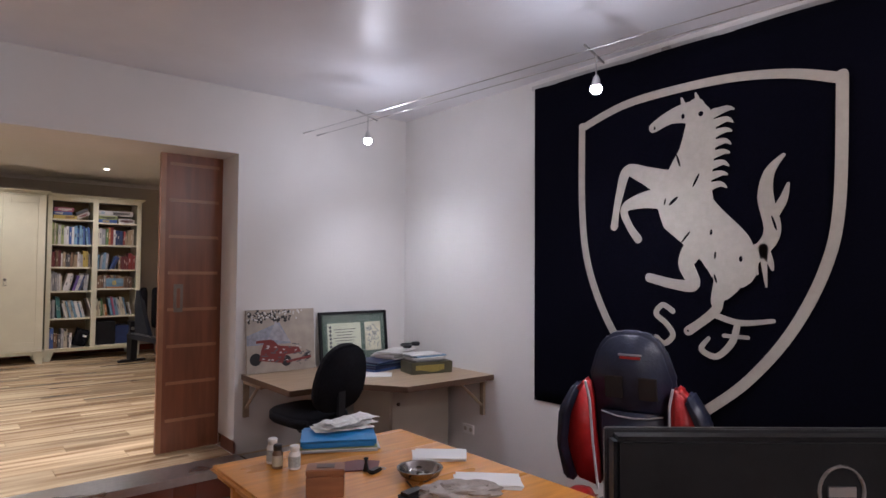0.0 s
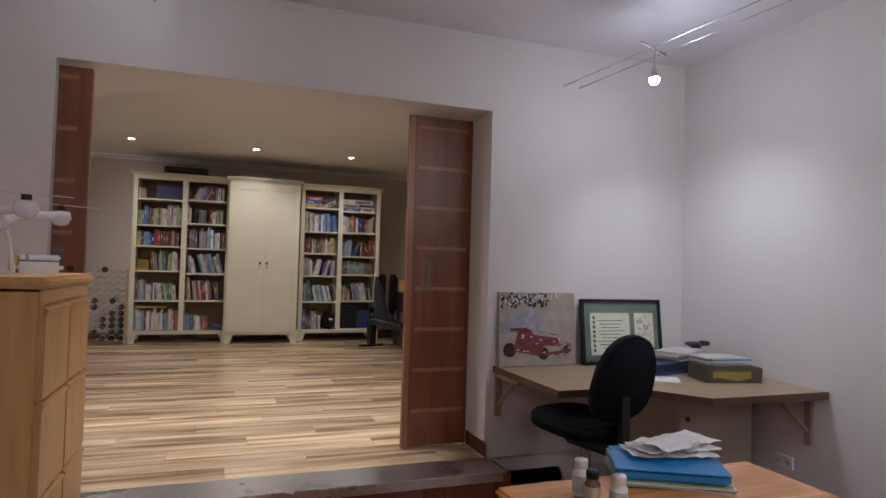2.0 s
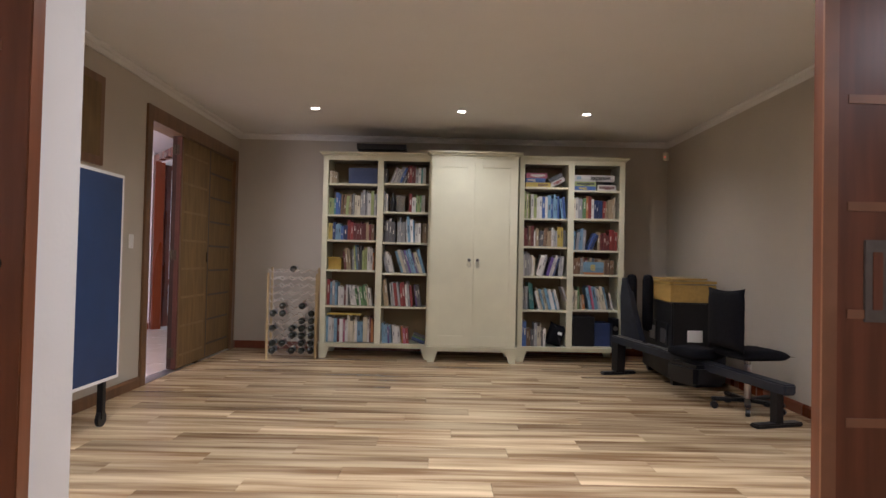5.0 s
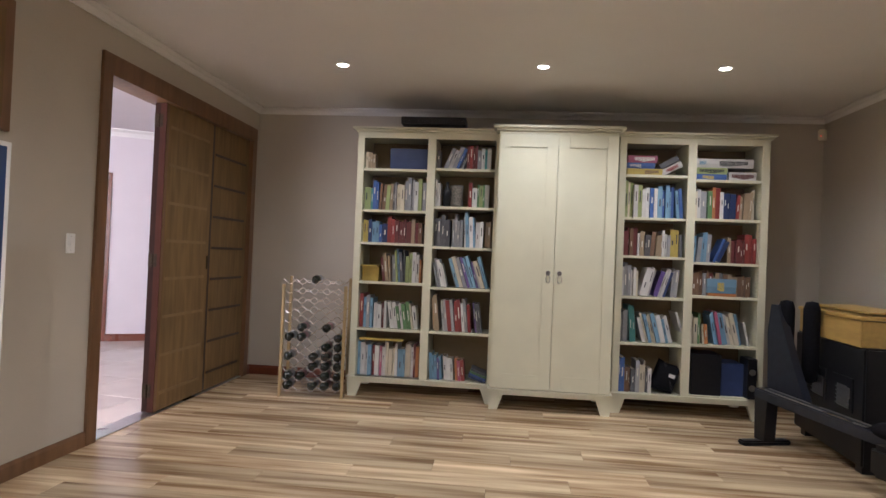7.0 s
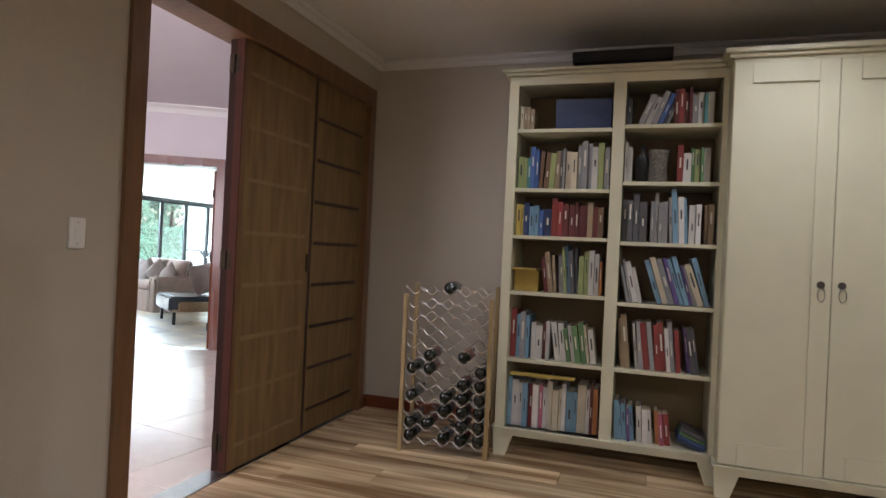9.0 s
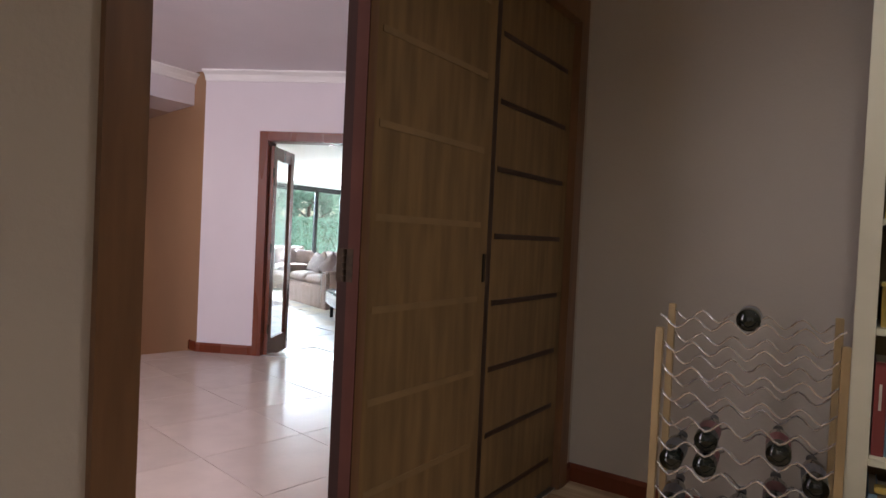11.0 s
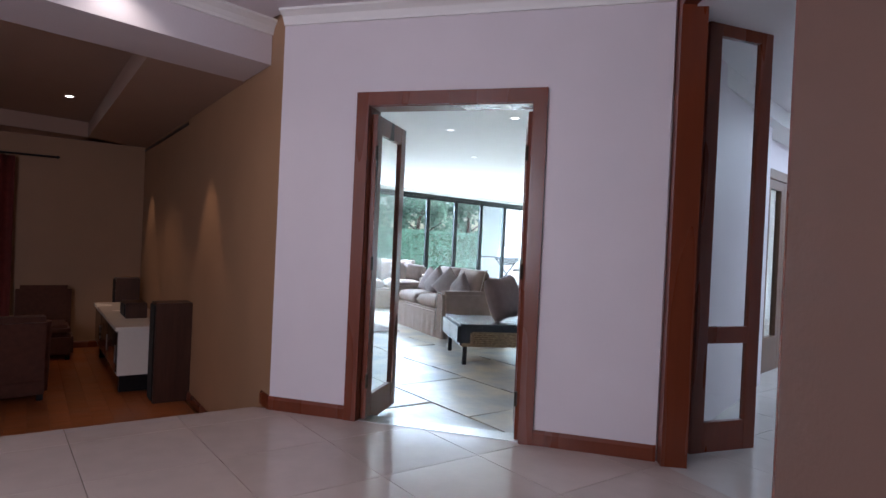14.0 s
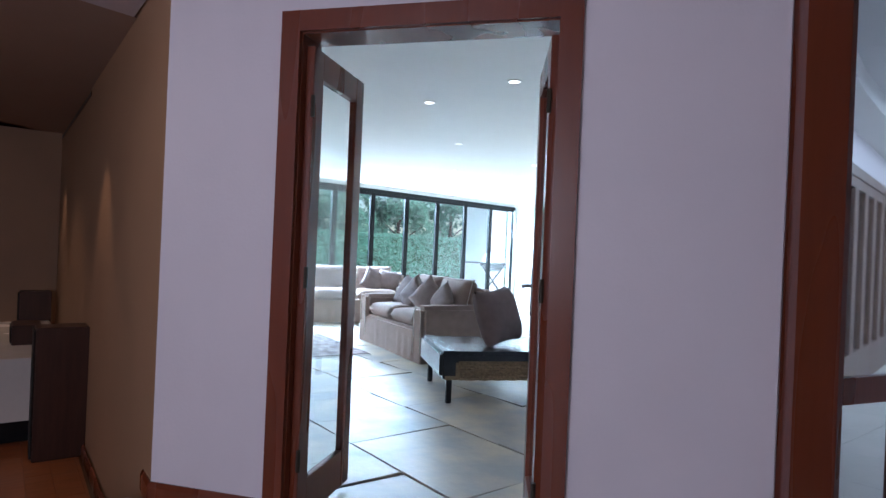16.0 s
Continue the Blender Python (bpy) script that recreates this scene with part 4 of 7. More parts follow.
flat_box("game_box", 2.49, 2.73, 9.31, 9.6, z, 0.05, MB["blue"], "blue board game box lying flat", bands=((0.2, 0.6, MB["yellow"]),))
flat_box("game_box", 2.75, 2.97, 9.31, 9.6, z, 0.07, MB["white"], "white game box with red lettering bars", bands=((0.1, 0.9, MB["maroon"]),))
flat_box("game_box", 2.49, 2.74, 9.32, 9.6, z + 0.051, 0.055, MB["lime"], "green board game box in a stack", bands=((0.1, 0.9, MB["black"]),))
flat_box("game_box", 2.49, 2.95, 9.32, 9.6, z + 0.107, 0.075, MB["white"], "long white game box on top of a stack", bands=((0.05, 0.18, MB["sky"]), (0.4, 0.9, MB["black"])))
flat_box("storage_box", -0.13, 0.20, 9.34, 9.62, za[5], 0.19, MB["navy"], "dark blue storage box on the top shelf", "box")
flat_box("cardboard_box", -0.34, -0.19, 9.33, 9.6, za[2], 0.13, mat("ochre_card", (0.40, 0.28, 0.06), 0.7, vary=0.15), "ochre cardboard box on a shelf", "box")
flat_box("envelope", -0.345, -0.20, 9.28, 9.5, za[2] + 0.131, 0.012, MB["yellow"], "yellow papers lying on a cardboard box", "papers")
flat_box("lunch_box", 2.60, 2.83, 9.285, 9.42, zd[2] + 0.025, 0.12, MB["sky"], "pale blue box with a yellow stripe", "box", bands=((0.35, 0.6, MB["yellow"]),))
flat_box("tin", 2.61, 2.83, 9.285, 9.42, zd[2], 0.025, MB["orange"], "flat orange tin under a blue box", "tin")
flat_box("long_tube", -0.33, 0.06, 9.29, 9.33, za[0] + 0.315, 0.02, MB["yellow"], "yellow ruler lying across the book tops", "ruler")
flat_box("media_box", -0.04, 0.53, 9.30, 9.6, 2.405, 0.065, M_BLACK, "flat black media player on top of a bookcase", "media player")
flat_box("equipment_box", 2.50, 2.74, 9.30, 9.58, zd[0], 0.34, M_BLACK, "black equipment case on the lowest shelf", "case")
flat_box("equipment_box", 2.75, 2.93, 9.33, 9.58, zd[0], 0.27, MB["navy"], "dark blue case on the lowest shelf", "case")
sp = flat_box("loudspeaker", 2.93, 3.00, 9.24, 9.42, zd[0], 0.33, M_BLACK, "small black loudspeaker standing at the shelf edge", "loudspeaker")
for zz in (0.09, 0.22):
    part("dial", cylm(0.026, 0.026, 0, 0.004, 14, Matrix.Translation((0, -0.092, zz)) @ Matrix.Rotation(radians(90), 4, "X")), M_STEEL, sp)
# vase, bottle, hat, shelf clutter
tagged(part("tankard", lathem([(0, 0), (0.055, 0.0), (0.058, 0.03), (0.050, 0.09), (0.056, 0.16), (0.062, 0.19), (0.056, 0.188), (0.045, 0.15), (0.045, 0.01), (0, 0.01)], 24, pose(XB[0] + 0.19, 9.37, zb[4])), mat("carved_stone", (0.20, 0.18, 0.15), 0.7, vary=0.5, scale=60, bump=0.6, bscale=90), smooth=True), "dark carved stone tankard between books", "vase")
tagged(part("bottle", lathem([(0, 0), (0.034, 0), (0.035, 0.12), (0.03, 0.15), (0.012, 0.18), (0.012, 0.22), (0, 0.22)], 18, pose(XB[0] + 0.105, 9.36, zb[4])), M_BLACK, smooth=True), "small black bottle on a bookcase shelf", "bottle")
bag = thing("camera_bag", "black camera bag slumped on the lowest shelf", "bag", pose(XC[1] - 0.10, 9.40, zc[0] + 0.13, 0, 18))
part("body", pillow_bm(0.20, 0.27, 0.20, 10, 5), M_DARK, bag, smooth=True)
part("badge", boxm(0.0, 0.05, -0.109, -0.10, 0.02, 0.05), M_WHITE, bag)
part("strap", rodm((-0.06, -0.08, 0.12), (0.07, -0.10, -0.08), 0.008), M_BLACK, bag)
for k in range(4):
    flat_box("magazine", XB[1] - 0.17 + 0.008 * k, XB[1] - 0.01, 9.30, 9.5, zb[0] + 0.004 + 0.022 * k, 0.018, MB[("navy", "blue", "green", "dgrey")[k]], "dark magazine lying in a slanted pile", "magazine", tilt=20)

# ---- library loose things ----
rack = thing("wine_rack", "wire and wood wine rack with a few bottles", "wine rack", pose(-0.70, 9.22, 0, 0, 0, 6))
M_WIRE = mat("bright_wire", (0.8, 0.8, 0.82), 0.25, 0.85)
M_RACKW = mat("rack_pine", (0.42, 0.30, 0.14), 0.5, vary=0.2, scale=5, stretch=(6, 6, 0.8))
for x in (-0.265, 0.265):
    for y, h in ((-0.13, 0.96), (0.13, 1.02)):
        part("post", boxm(x - 0.012, x + 0.012, y - 0.016, y + 0.016, 0, h, 0.002), M_RACKW, rack)
for k in range(12):
    z0 = 0.07 + 0.083 * k
    for y in (-0.13, 0.13):
        bm = bmesh.new()
        pts = [(-0.265 + 0.53 * i / 30, y, z0 + 0.020 * math.cos(2 * math.pi * 5 * i / 30)) for i in range(31)]
        tube(bm, pts, 0.0036, 5)
        part("wavy_wire", bm, M_WIRE, rack)
M_WINE = mat("dark_bottle_glass", (0.008, 0.012, 0.008), 0.08, vary=0.2, scale=10, coat=0.5)
prof = [(0, 0), (0.034, 0.0), (0.037, 0.01), (0.037, 0.19), (0.030, 0.22), (0.014, 0.25), (0.013, 0.30), (0.016, 0.302), (0.016, 0.318), (0, 0.32)]
spots = [(2, 11), (1, 6), (3, 6), (0, 5), (1, 5), (4, 5), (3, 4), (2, 3), (4, 4), (3, 3), (4, 3), (0, 3), (2, 2), (3, 2), (4, 2), (0, 1), (1, 1), (3, 1), (4, 1), (0, 0), (2, 0), (3, 0), (4, 0)]
for i, k in spots:
    m = pose(-0.70, 9.22, 0, 0, 0, 6) @ Matrix.Translation((-0.212 + 0.106 * i, -0.115, 0.07 + 0.083 * k + 0.024)) @ Matrix.Rotation(radians(-90), 4, "X")
    b = tagged(part("wine_bottle", lathem(prof, 16), M_WINE, at=m, smooth=True), "dark green wine bottle lying in the rack", "bottle", "bottles in the wine rack")
    part("label_band", lathem([(0.0375, 0.06), (0.0376, 0.15)], 16), MB["maroon"] if i % 2 else MB["dgrey"], b)
    part("capsule", lathem([(0.0165, 0.27), (0.0175, 0.32), (0.0, 0.322)], 12), MB["black"], b)


def switch_plate(at, label):
    d = thing("light_switch", label, "light switch", at)
    part("plate", boxm(-0.036, 0.036, -0.008, 0, -0.058, 0.058, 0.003), M_WHITE, d)
    part("rocker", boxm(-0.012, 0.012, -0.013, -0.008, -0.02, 0.016, 0.002), M_WHITE, d)
    for z in (-0.04, 0.04):
        part("screw", cylm(0.003, 0.003, 0, 0.0015, 8, Matrix.Translation((0, -0.008, z)) @ Matrix.Rotation(radians(90), 4, "X")), M_STEEL, d)


switch_plate(pose(WX, 7.318, 1.235, 0, 0, 90), "white light switch on the beige wall")
al = thing("alarm_sensor", "small white alarm sensor in the wall corner", "sensor", pose(3.745, 9.865, 2.50, 0, 0, -45))
part("housing", boxm(-0.03, 0.03, -0.03, 0.03, -0.05, 0.05, 0.008), M_CREAM, al)
part("led", cylm(0.005, 0.005, 0, 0.003, 8, Matrix.Translation((0, -0.03, -0.01)) @ Matrix.Rotation(radians(90), 4, "X")), mat("led_red", (0.6, 0.02, 0.02), 0.4, emit=(1, 0.05, 0.03), strength=4), al)
cp = thing("wall_hatch", "wooden framed hatch high on the wall", "hatch", pose(WX, 6.22, 1.80, 0, 0, 90))
part("hatch_frame", boxm(-0.0, 0.60, -0.03, 0, -0.02, 0.64, 0.003), M_FRAMEB, cp)
part("panel", boxm(0.06, 0.54, -0.036, -0.03, 0.04, 0.58, 0.002), M_PANELB, cp)
tt = thing("table_tennis_table", "blue table tennis table folded upright on wheels", "table tennis table", pose(-1.20, 4.88, 0, 0, 0, 90))
M_BLUE = mat("table_blue", (0.018, 0.045, 0.13), 0.45, vary=0.1, scale=6)
part("tabletop", boxm(0, 1.52, -0.012, 0.012, 0.305, 1.655, 0.003), M_BLUE, tt)
bm = bmesh.new()
for q in ((0, 0.02, 0.305, 1.655), (1.50, 1.52, 0.305, 1.655), (0.02, 1.50, 1.635, 1.655), (0.02, 1.50, 0.305, 0.325)):
    box(bm, q[0], q[1], -0.0135, -0.0122, q[2], q[3])
part("border_line", bm, M_WHITE, tt)
for x in (0.1, 1.42):
    part("leg", boxm(x - 0.02, x + 0.02, 0.02, 0.06, 0.08, 1.2, 0.003), M_BLACK, tt)
    wheel = part("castor", cylm(0.05, 0.05, -0.012, 0.012, 18, pose(x, 0.04, 0.05, 90)), M_BLACK, tt)
    part("fork", boxm(x - 0.02, x + 0.02, 0.02, 0.06, 0.05, 0.10), M_BLACK, wheel)

row = thing("rowing_machine", "black rowing machine with a long rail", "rowing machine", pose(2.82, 8.62, 0, 0, 0, -74))
M_DKBLUE = mat("dark_grey_metal", (0.03, 0.035, 0.05), 0.38, 0.3, vary=0.2, scale=20)
part("foot_bar", boxm(-0.04, 0.04, -0.19, 0.19, 0.0, 0.035, 0.01), M_BLACK, row)
bm = bmesh.new()
prism(bm, [(-0.05, 0.035), (0.05, 0.035), (0.07, 0.36), (-0.06, 0.36)], -0.045, 0.045, Matrix.Rotation(radians(90), 4, "X"))
part("post", bm, M_BLACK, row)
part("rail", boxm(-0.08, 2.15, -0.05, 0.05, 0.32, 0.395, 0.01, pose(0, 0, 0, 0, 2)), M_DKBLUE, row)
for y in (-0.03, 0.03):
    part("rail_strip", boxm(-0.06, 1.1, y - 0.006, y + 0.006, 0.393, 0.40, 0.001, pose(0, 0, 0, 0, 2)), M_STEEL, row)
part("seat", pillow_bm(0.40, 0.34, 0.10, 10, 4, pose(1.18, 0.0, 0.40, 90)), M_DARK, row, smooth=True)
part("seat_carriage", boxm(1.0, 1.38, -0.16, 0.16, 0.14, 0.32, 0.03), M_BLACK, row)
part("rear_foot", boxm(2.0, 2.08, -0.2, 0.2, 0, 0.03, 0.008), M_BLACK, row)
part("rear_post", boxm(2.01, 2.07, -0.03, 0.03, 0.03, 0.30), M_BLACK, row)
bm = bmesh.new()
prism(bm, [(-0.10, 0.36), (0.26, 0.36), (0.13, 0.62), (0.03, 0.86), (-0.02, 1.0), (-0.09, 1.0), (-0.12, 0.8)], -0.03, 0.03, Matrix.Translation((0, 0.12, 0)) @ Matrix.Rotation(radians(90), 4, "X"))
part("side_shroud", bm, M_DKBLUE, row)
for y, x in ((0.16, -0.02), (0.30, 0.06)):
    part("padded_roller", lathem([(0, 0.45), (0.045, 0.47), (0.055, 0.55), (0.055, 0.98), (0.04, 1.03), (0, 1.04)], 16, pose(x, y, 0)), M_DARK, row, smooth=True)

case = thing("equipment_case", "large black case with two grey vents", "case", pose(3.15, 8.03, 0, 0, 0, -4))
part("shell", boxm(0, 0.50, 0, 1.05, 0.05, 0.79, 0.012), M_BLACK, case)
for y in (0.12, 0.50):
    v = part("vent_frame", boxm(-0.012, 0.0, y, y + 0.28, 0.36, 0.58, 0.003), M_BLACK, case, at=pose(0, 0, 0))
    part("vent_panel", boxm(-0.016, -0.012, y + 0.03, y + 0.20, 0.38, 0.52), M_STEEL, v, "grey metal vent panel")
    for k in range(5):
        part("slat", boxm(-0.021, -0.016, y + 0.02, y + 0.21, 0.39 + 0.026 * k, 0.396 + 0.026 * k), M_STEEL, v)
part("paper_tag", boxm(0.14, 0.28, -0.003, 0, 0.42, 0.53), M_WHITE, case, "white paper tag")
for y in (0.1, 0.95):
    part("foot", boxm(0.03, 0.43, y - 0.04, y + 0.04, 0, 0.05), M_BLACK, case)
M_BOXW = mat("yellow_birch_ply", (0.52, 0.34, 0.10), 0.42, vary=0.15, scale=4, stretch=(8, 1, 8), bump=0.03)
wb = thing("wooden_box", "yellowish wooden box with a hinged lid, on a black case", "box", pose(3.145, 8.06, 0.79, 0, 0, -4))
part("body", boxm(0, 0.42, 0, 0.95, 0, 0.165, 0.004), M_BOXW, wb)
part("lid", boxm(-0.008, 0.43, -0.008, 0.96, 0.168, 0.192, 0.005, pose(0, 0, 0, 0, -1.5)), M_BOXW, wb)
part("lid_panel", boxm(0.07, 0.36, 0.05, 0.90, 0.205, 0.217, 0.003, pose(0, 0, 0, 0, -1.5)), M_BOXW, wb)
part("seam", boxm(-0.002, 0.421, -0.002, 0.951, 0.1655, 0.1675), M_BLACK, wb)
ch = thing("office_chair", "dark office chair beside the rowing machine", "chair", pose(3.42, 7.15, 0, 0, 0, 100))
part("backrest", pillow_bm(0.46, 0.50, 0.09, 10, 4, pose(0, 0.2, 0.72)), M_DARK, ch, smooth=True)
part("seat", pillow_bm(0.46, 0.44, 0.09, 10, 4, pose(0, -0.02, 0.45, 90)), M_DARK, ch, smooth=True)
part("gas_column", rodm((0, 0, 0.09), (0, 0, 0.42), 0.025, 12), M_STEEL, ch)
for k in range(5):
    a = 2 * math.pi * k / 5
    lg = part("leg", boxm(0.0, 0.27, -0.022, 0.022, 0.065, 0.095, 0.006, Matrix.Rotation(a, 4, "Z")), M_BLACK, ch)
    part("castor", cylm(0.028, 0.028, -0.016, 0.016, 14, Matrix.Rotation(a, 4, "Z") @ pose(0.25, 0, 0.03, 90)), M_BLACK, lg)

# ---- study things ----
dr = thing("chest_of_drawers", "tall light oak chest of drawers with rounded top", "chest of drawers", pose(0.235, 2.60, SZ, 0, 0, 90))
part("carcass", boxm(-0.335, 0.335, 0.0, 0.50, 0.04, 1.225, 0.004), M_OAK, dr)
part("top", boxm(-0.365, 0.365, -0.03, 0.51, 1.235, 1.272, 0.012), M_OAK, dr)
part("plinth", boxm(-0.32, 0.32, 0.02, 0.48, 0, 0.045), M_OAK, dr)
part("top_rail", boxm(-0.34, 0.34, -0.012, 0.0, 1.185, 1.234, 0.004), M_OAK, dr)
for k in range(4):
    z0, z1 = [(0.06, 0.24), (0.25, 0.555), (0.565, 0.872), (0.882, 1.175)][k]
    for a, b in ((-0.335, -0.008), (0.008, 0.335)):
        f = part("drawer", boxm(a, b, -0.02, 0.0, z0, z1, 0.004), M_OAK, dr)
        part("finger_rail", boxm(a, b, -0.026, -0.016, z1 - 0.022, z1 - 0.001, 0.004), M_OAK, f)

M_DRONE = mat("drone_shell", (0.86, 0.87, 0.90), 0.25, vary=0.03, scale=6, coat=0.4)
dro = thing("quadcopter", "white toy quadcopter standing on its skids", "drone", pose(0.0, 2.39, SZ + 1.272))
part("body", pillow_bm(0.24, 0.16, 0.09, 10, 3, pose(0, 0, 0.185, 90)), M_DRONE, dro, smooth=True)
for a in (45, 135, 225, 315):
    ca, sa = math.cos(radians(a)), math.sin(radians(a))
    arm = part("arm", rodm((0.06 * ca, 0.06 * sa, 0.20), (0.285 * ca, 0.285 * sa, 0.215), 0.017, 12), M_DRONE, dro)
    part("motor_pod", lathem([(0, 0.178), (0.024, 0.185), (0.036, 0.208), (0.030, 0.232), (0, 0.236)], 16, pose(0.297 * ca, 0.297 * sa, 0)), M_DRONE, arm, smooth=True)
    part("motor", cylm(0.014, 0.014, 0.236, 0.252, 14, pose(0.297 * ca, 0.297 * sa, 0)), M_BRASS, arm)
    pr = bmesh.new()
    for s in (-1, 1):
        prism(pr, [(0.006 * s, -0.006), (0.05 * s, -0.016), (0.12 * s, -0.008), (0.125 * s, 0.004), (0.05 * s, 0.010), (0.006 * s, 0.006)][::s], 0, 0.0018,
              pose(0.297 * ca, 0.297 * sa, 0.256, 0, 3, 4 if a in (45, 315) else 60))
    part("propeller", pr, M_WHITE, arm)
for s in (-1, 1):
    bm = bmesh.new()
    tube(bm, [(-0.09, 0.05 * s, 0.17), (-0.10, 0.10 * s, 0.008), (0.10, 0.10 * s, 0.008), (0.09, 0.05 * s, 0.17)], 0.007)
    part("skid", bm, M_DRONE, dro)
part("camera_pod", boxm(-0.03, 0.03, -0.03, 0.03, 0.10, 0.15, 0.008), M_BLACK, dro)
rc = thing("remote_control", "white remote control with a yellow battery beside it", "remote control", pose(0.10, 2.80, SZ + 1.272, 0, 0, 15))
part("body", boxm(-0.08, 0.08, -0.05, 0.05, 0, 0.045, 0.015), M_DRONE, rc)
part("screen_hood", boxm(-0.07, 0.07, -0.02, 0.045, 0.05, 0.07, 0.006, pose(0, 0, 0, -10)), M_DRONE, rc)
part("stick", cylm(0.004, 0.006, 0.044, 0.075, 8, pose(-0.04, -0.03, 0)), M_STEEL, rc)
tagged(part("battery", cylm(0.016, 0.016, 0, 0.07, 18, pose(0.02, 2.78, SZ + 1.272)), MB["yellow"]), "small yellow canister on the chest of drawers", "canister")

# corner desk
DZ = 0.56
cd = thing("corner_desk", "wall-hung corner desk with worn brown laminate top", "desk", pose(0, 0, 0))
ctop = [(2.372, FY), (2.372, 2.69), (2.80, 2.69), (3.03, 2.36), (EX, 2.36), (EX, FY)]
part("desktop", prismm(ctop, DZ - 0.032, DZ), M_DESKTOP, cd)
bm = bmesh.new()
for p, q in zip(ctop[:4], ctop[1:5]):
    L = math.dist(p, q)
    box(bm, 0, L, -0.005, 0.0, -0.036, 0.001, 0, line_pose(p, q, DZ) @ Matrix.Diagonal((1, 1, 1, 1)))
part("edge_strip", bm, M_DESKEDGE, cd)
M_BRK = mat("bracket_wood", (0.34, 0.25, 0.17), 0.5, vary=0.2, scale=10)
for p, rz in (((2.40, FY), 0), ((EX, 2.46), -90)):
    m = Matrix.Translation((*p, DZ - 0.034)) @ Matrix.Rotation(radians(rz), 4, "Z")
    b = part("bracket", boxm(-0.02, 0.02, -0.025, 0, -0.27, 0, 0.002, m), M_BRK, cd)
    part("bracket_arm", boxm(-0.02, 0.02, -0.30, -0.025, -0.03, 0, 0.002, m), M_BRK, b)
    part("brace", rodm(m @ Vector((0, -0.02, -0.2)), m @ Vector((0, -0.22, -0.03)), 0.011, 8), M_BRK, b)
pc = thing("pedestal_cabinet", "cream low cabinet under the corner desk", "cabinet", pose(3.20, 2.80, SZ, 0, 0, 0))
M_CAB = mat("cabinet_beige", (0.50, 0.45, 0.38), 0.5, vary=0.08, scale=4)
part("carcass", boxm(0, 0.55, 0, 0.50, 0, 0.62, 0.004), M_CAB, pc)
dd = part("door", boxm(0.004, 0.40, -0.018, -0.001, 0.02, 0.61, 0.003), M_CAB, pc)
part("knob", lathem([(0, 0.022), (0.014, 0.018), (0.012, 0.006), (0.006, 0)], 14, Matrix.Translation((0.05, -0.018, 0.53)) @ Matrix.Rotation(radians(90), 4, "X")), M_DESKEDGE, dd, smooth=True)
sk = thing("wall_socket", "white double wall socket under the desk", "socket", pose(EX, 2.62, 0.12, 0, 0, -90))
part("plate", boxm(-0.06, 0.06, -0.01, 0, -0.035, 0.035, 0.003), M_WHITE, sk)
for x in (-0.03, 0.03):
    part("outlet", cylm(0.016, 0.016, 0, 0.002, 14, Matrix.Translation((x, -0.01, 0)) @ Matrix.Rotation(radians(90), 4, "X")), M_CAB, sk)

# racing picture on canvas: track, banner, crowd, red car of simple plain shapes
PR = random.Random(3)
pm = Matrix.Translation((2.385, 3.40, DZ + 0.003)) @ Matrix.Rotation(radians(-5), 4, "X")
pic = thing("canvas_picture", "unframed canvas picture of a red racing car", "picture", pm)
PW, PH = 0.535, 0.455
part("canvas", boxm(0, PW, 0, 0.022, 0, PH, 0.002), mat("canvas_tan", (0.42, 0.36, 0.30), 0.6, vary=0.2, scale=12), pic)


def paint(name, polys, material, parent, lift=0.0012):
    bm = bmesh.new()
    for pts in polys:
        lo = [bm.verts.new((x, -lift, z)) for x, z in pts]
        bm.faces.new(lo)
    me = bpy.data.meshes.new(name)
    bm.to_mesh(me)
    bm.free()
    me.materials.append(material)
    return part(name, me, material, parent)


def quad(x, z, w, h, a=0.0):
    c, s = math.cos(a), math.sin(a)
    return [(x + c * u * w - s * v * h, z + s * u * w + c * v * h) for u, v in ((-.5, -.5), (.5, -.5), (.5, .5), (-.5, .5))]


paint("banner", [[(0.0, 0.20), (0.34, 0.20), (0.25, 0.36), (0.0, 0.27)]], mat("print_grey_blue", (0.32, 0.34, 0.40), 0.6, vary=0.3, scale=30), pic)
paint("banner_light", [[(0.16, 0.24), (0.34, 0.21), (0.22, 0.37)]], mat("print_lilac", (0.40, 0.39, 0.43), 0.6, vary=0.3, scale=25), pic, 0.0016)
paint("crowd", [quad(PR.uniform(0.01, 0.34), PR.uniform(0.36, 0.445), 0.022, 0.012, PR.uniform(0, 3)) for _ in range(60)], MB["black"], pic, 0.0018)
paint("crowd_light", [quad(PR.uniform(0.01, 0.45), PR.uniform(0.38, 0.445), 0.014, 0.010, PR.uniform(0, 3)) for _ in range(40)], MB["white"], pic, 0.0021)
paint("tyres", [[(cx + r * math.cos(a), cz + r * math.sin(a)) for a in [k * math.pi / 6 for k in range(12)]] for cx, cz, r in ((0.065, 0.10, 0.045), (0.30, 0.075, 0.04), (0.47, 0.10, 0.028))], MB["black"], pic, 0.0022)
paint("car_body", [[(0.09, 0.09), (0.27, 0.06), (0.30, 0.12), (0.42, 0.13), (0.40, 0.17), (0.24, 0.19), (0.20, 0.23), (0.13, 0.22), (0.11, 0.17)], quad(0.40, 0.08, 0.2, 0.018, 0.12), quad(0.13, 0.225, 0.12, 0.02, 0.02)], MB["red"], pic, 0.0025)
paint("car_detail", [quad(PR.uniform(0.10, 0.5), PR.uniform(0.04, 0.2), PR.uniform(0.01, 0.05), 0.008, PR.uniform(-0.5, 0.5)) for _ in range(26)], MB["dgrey"], pic, 0.0028)
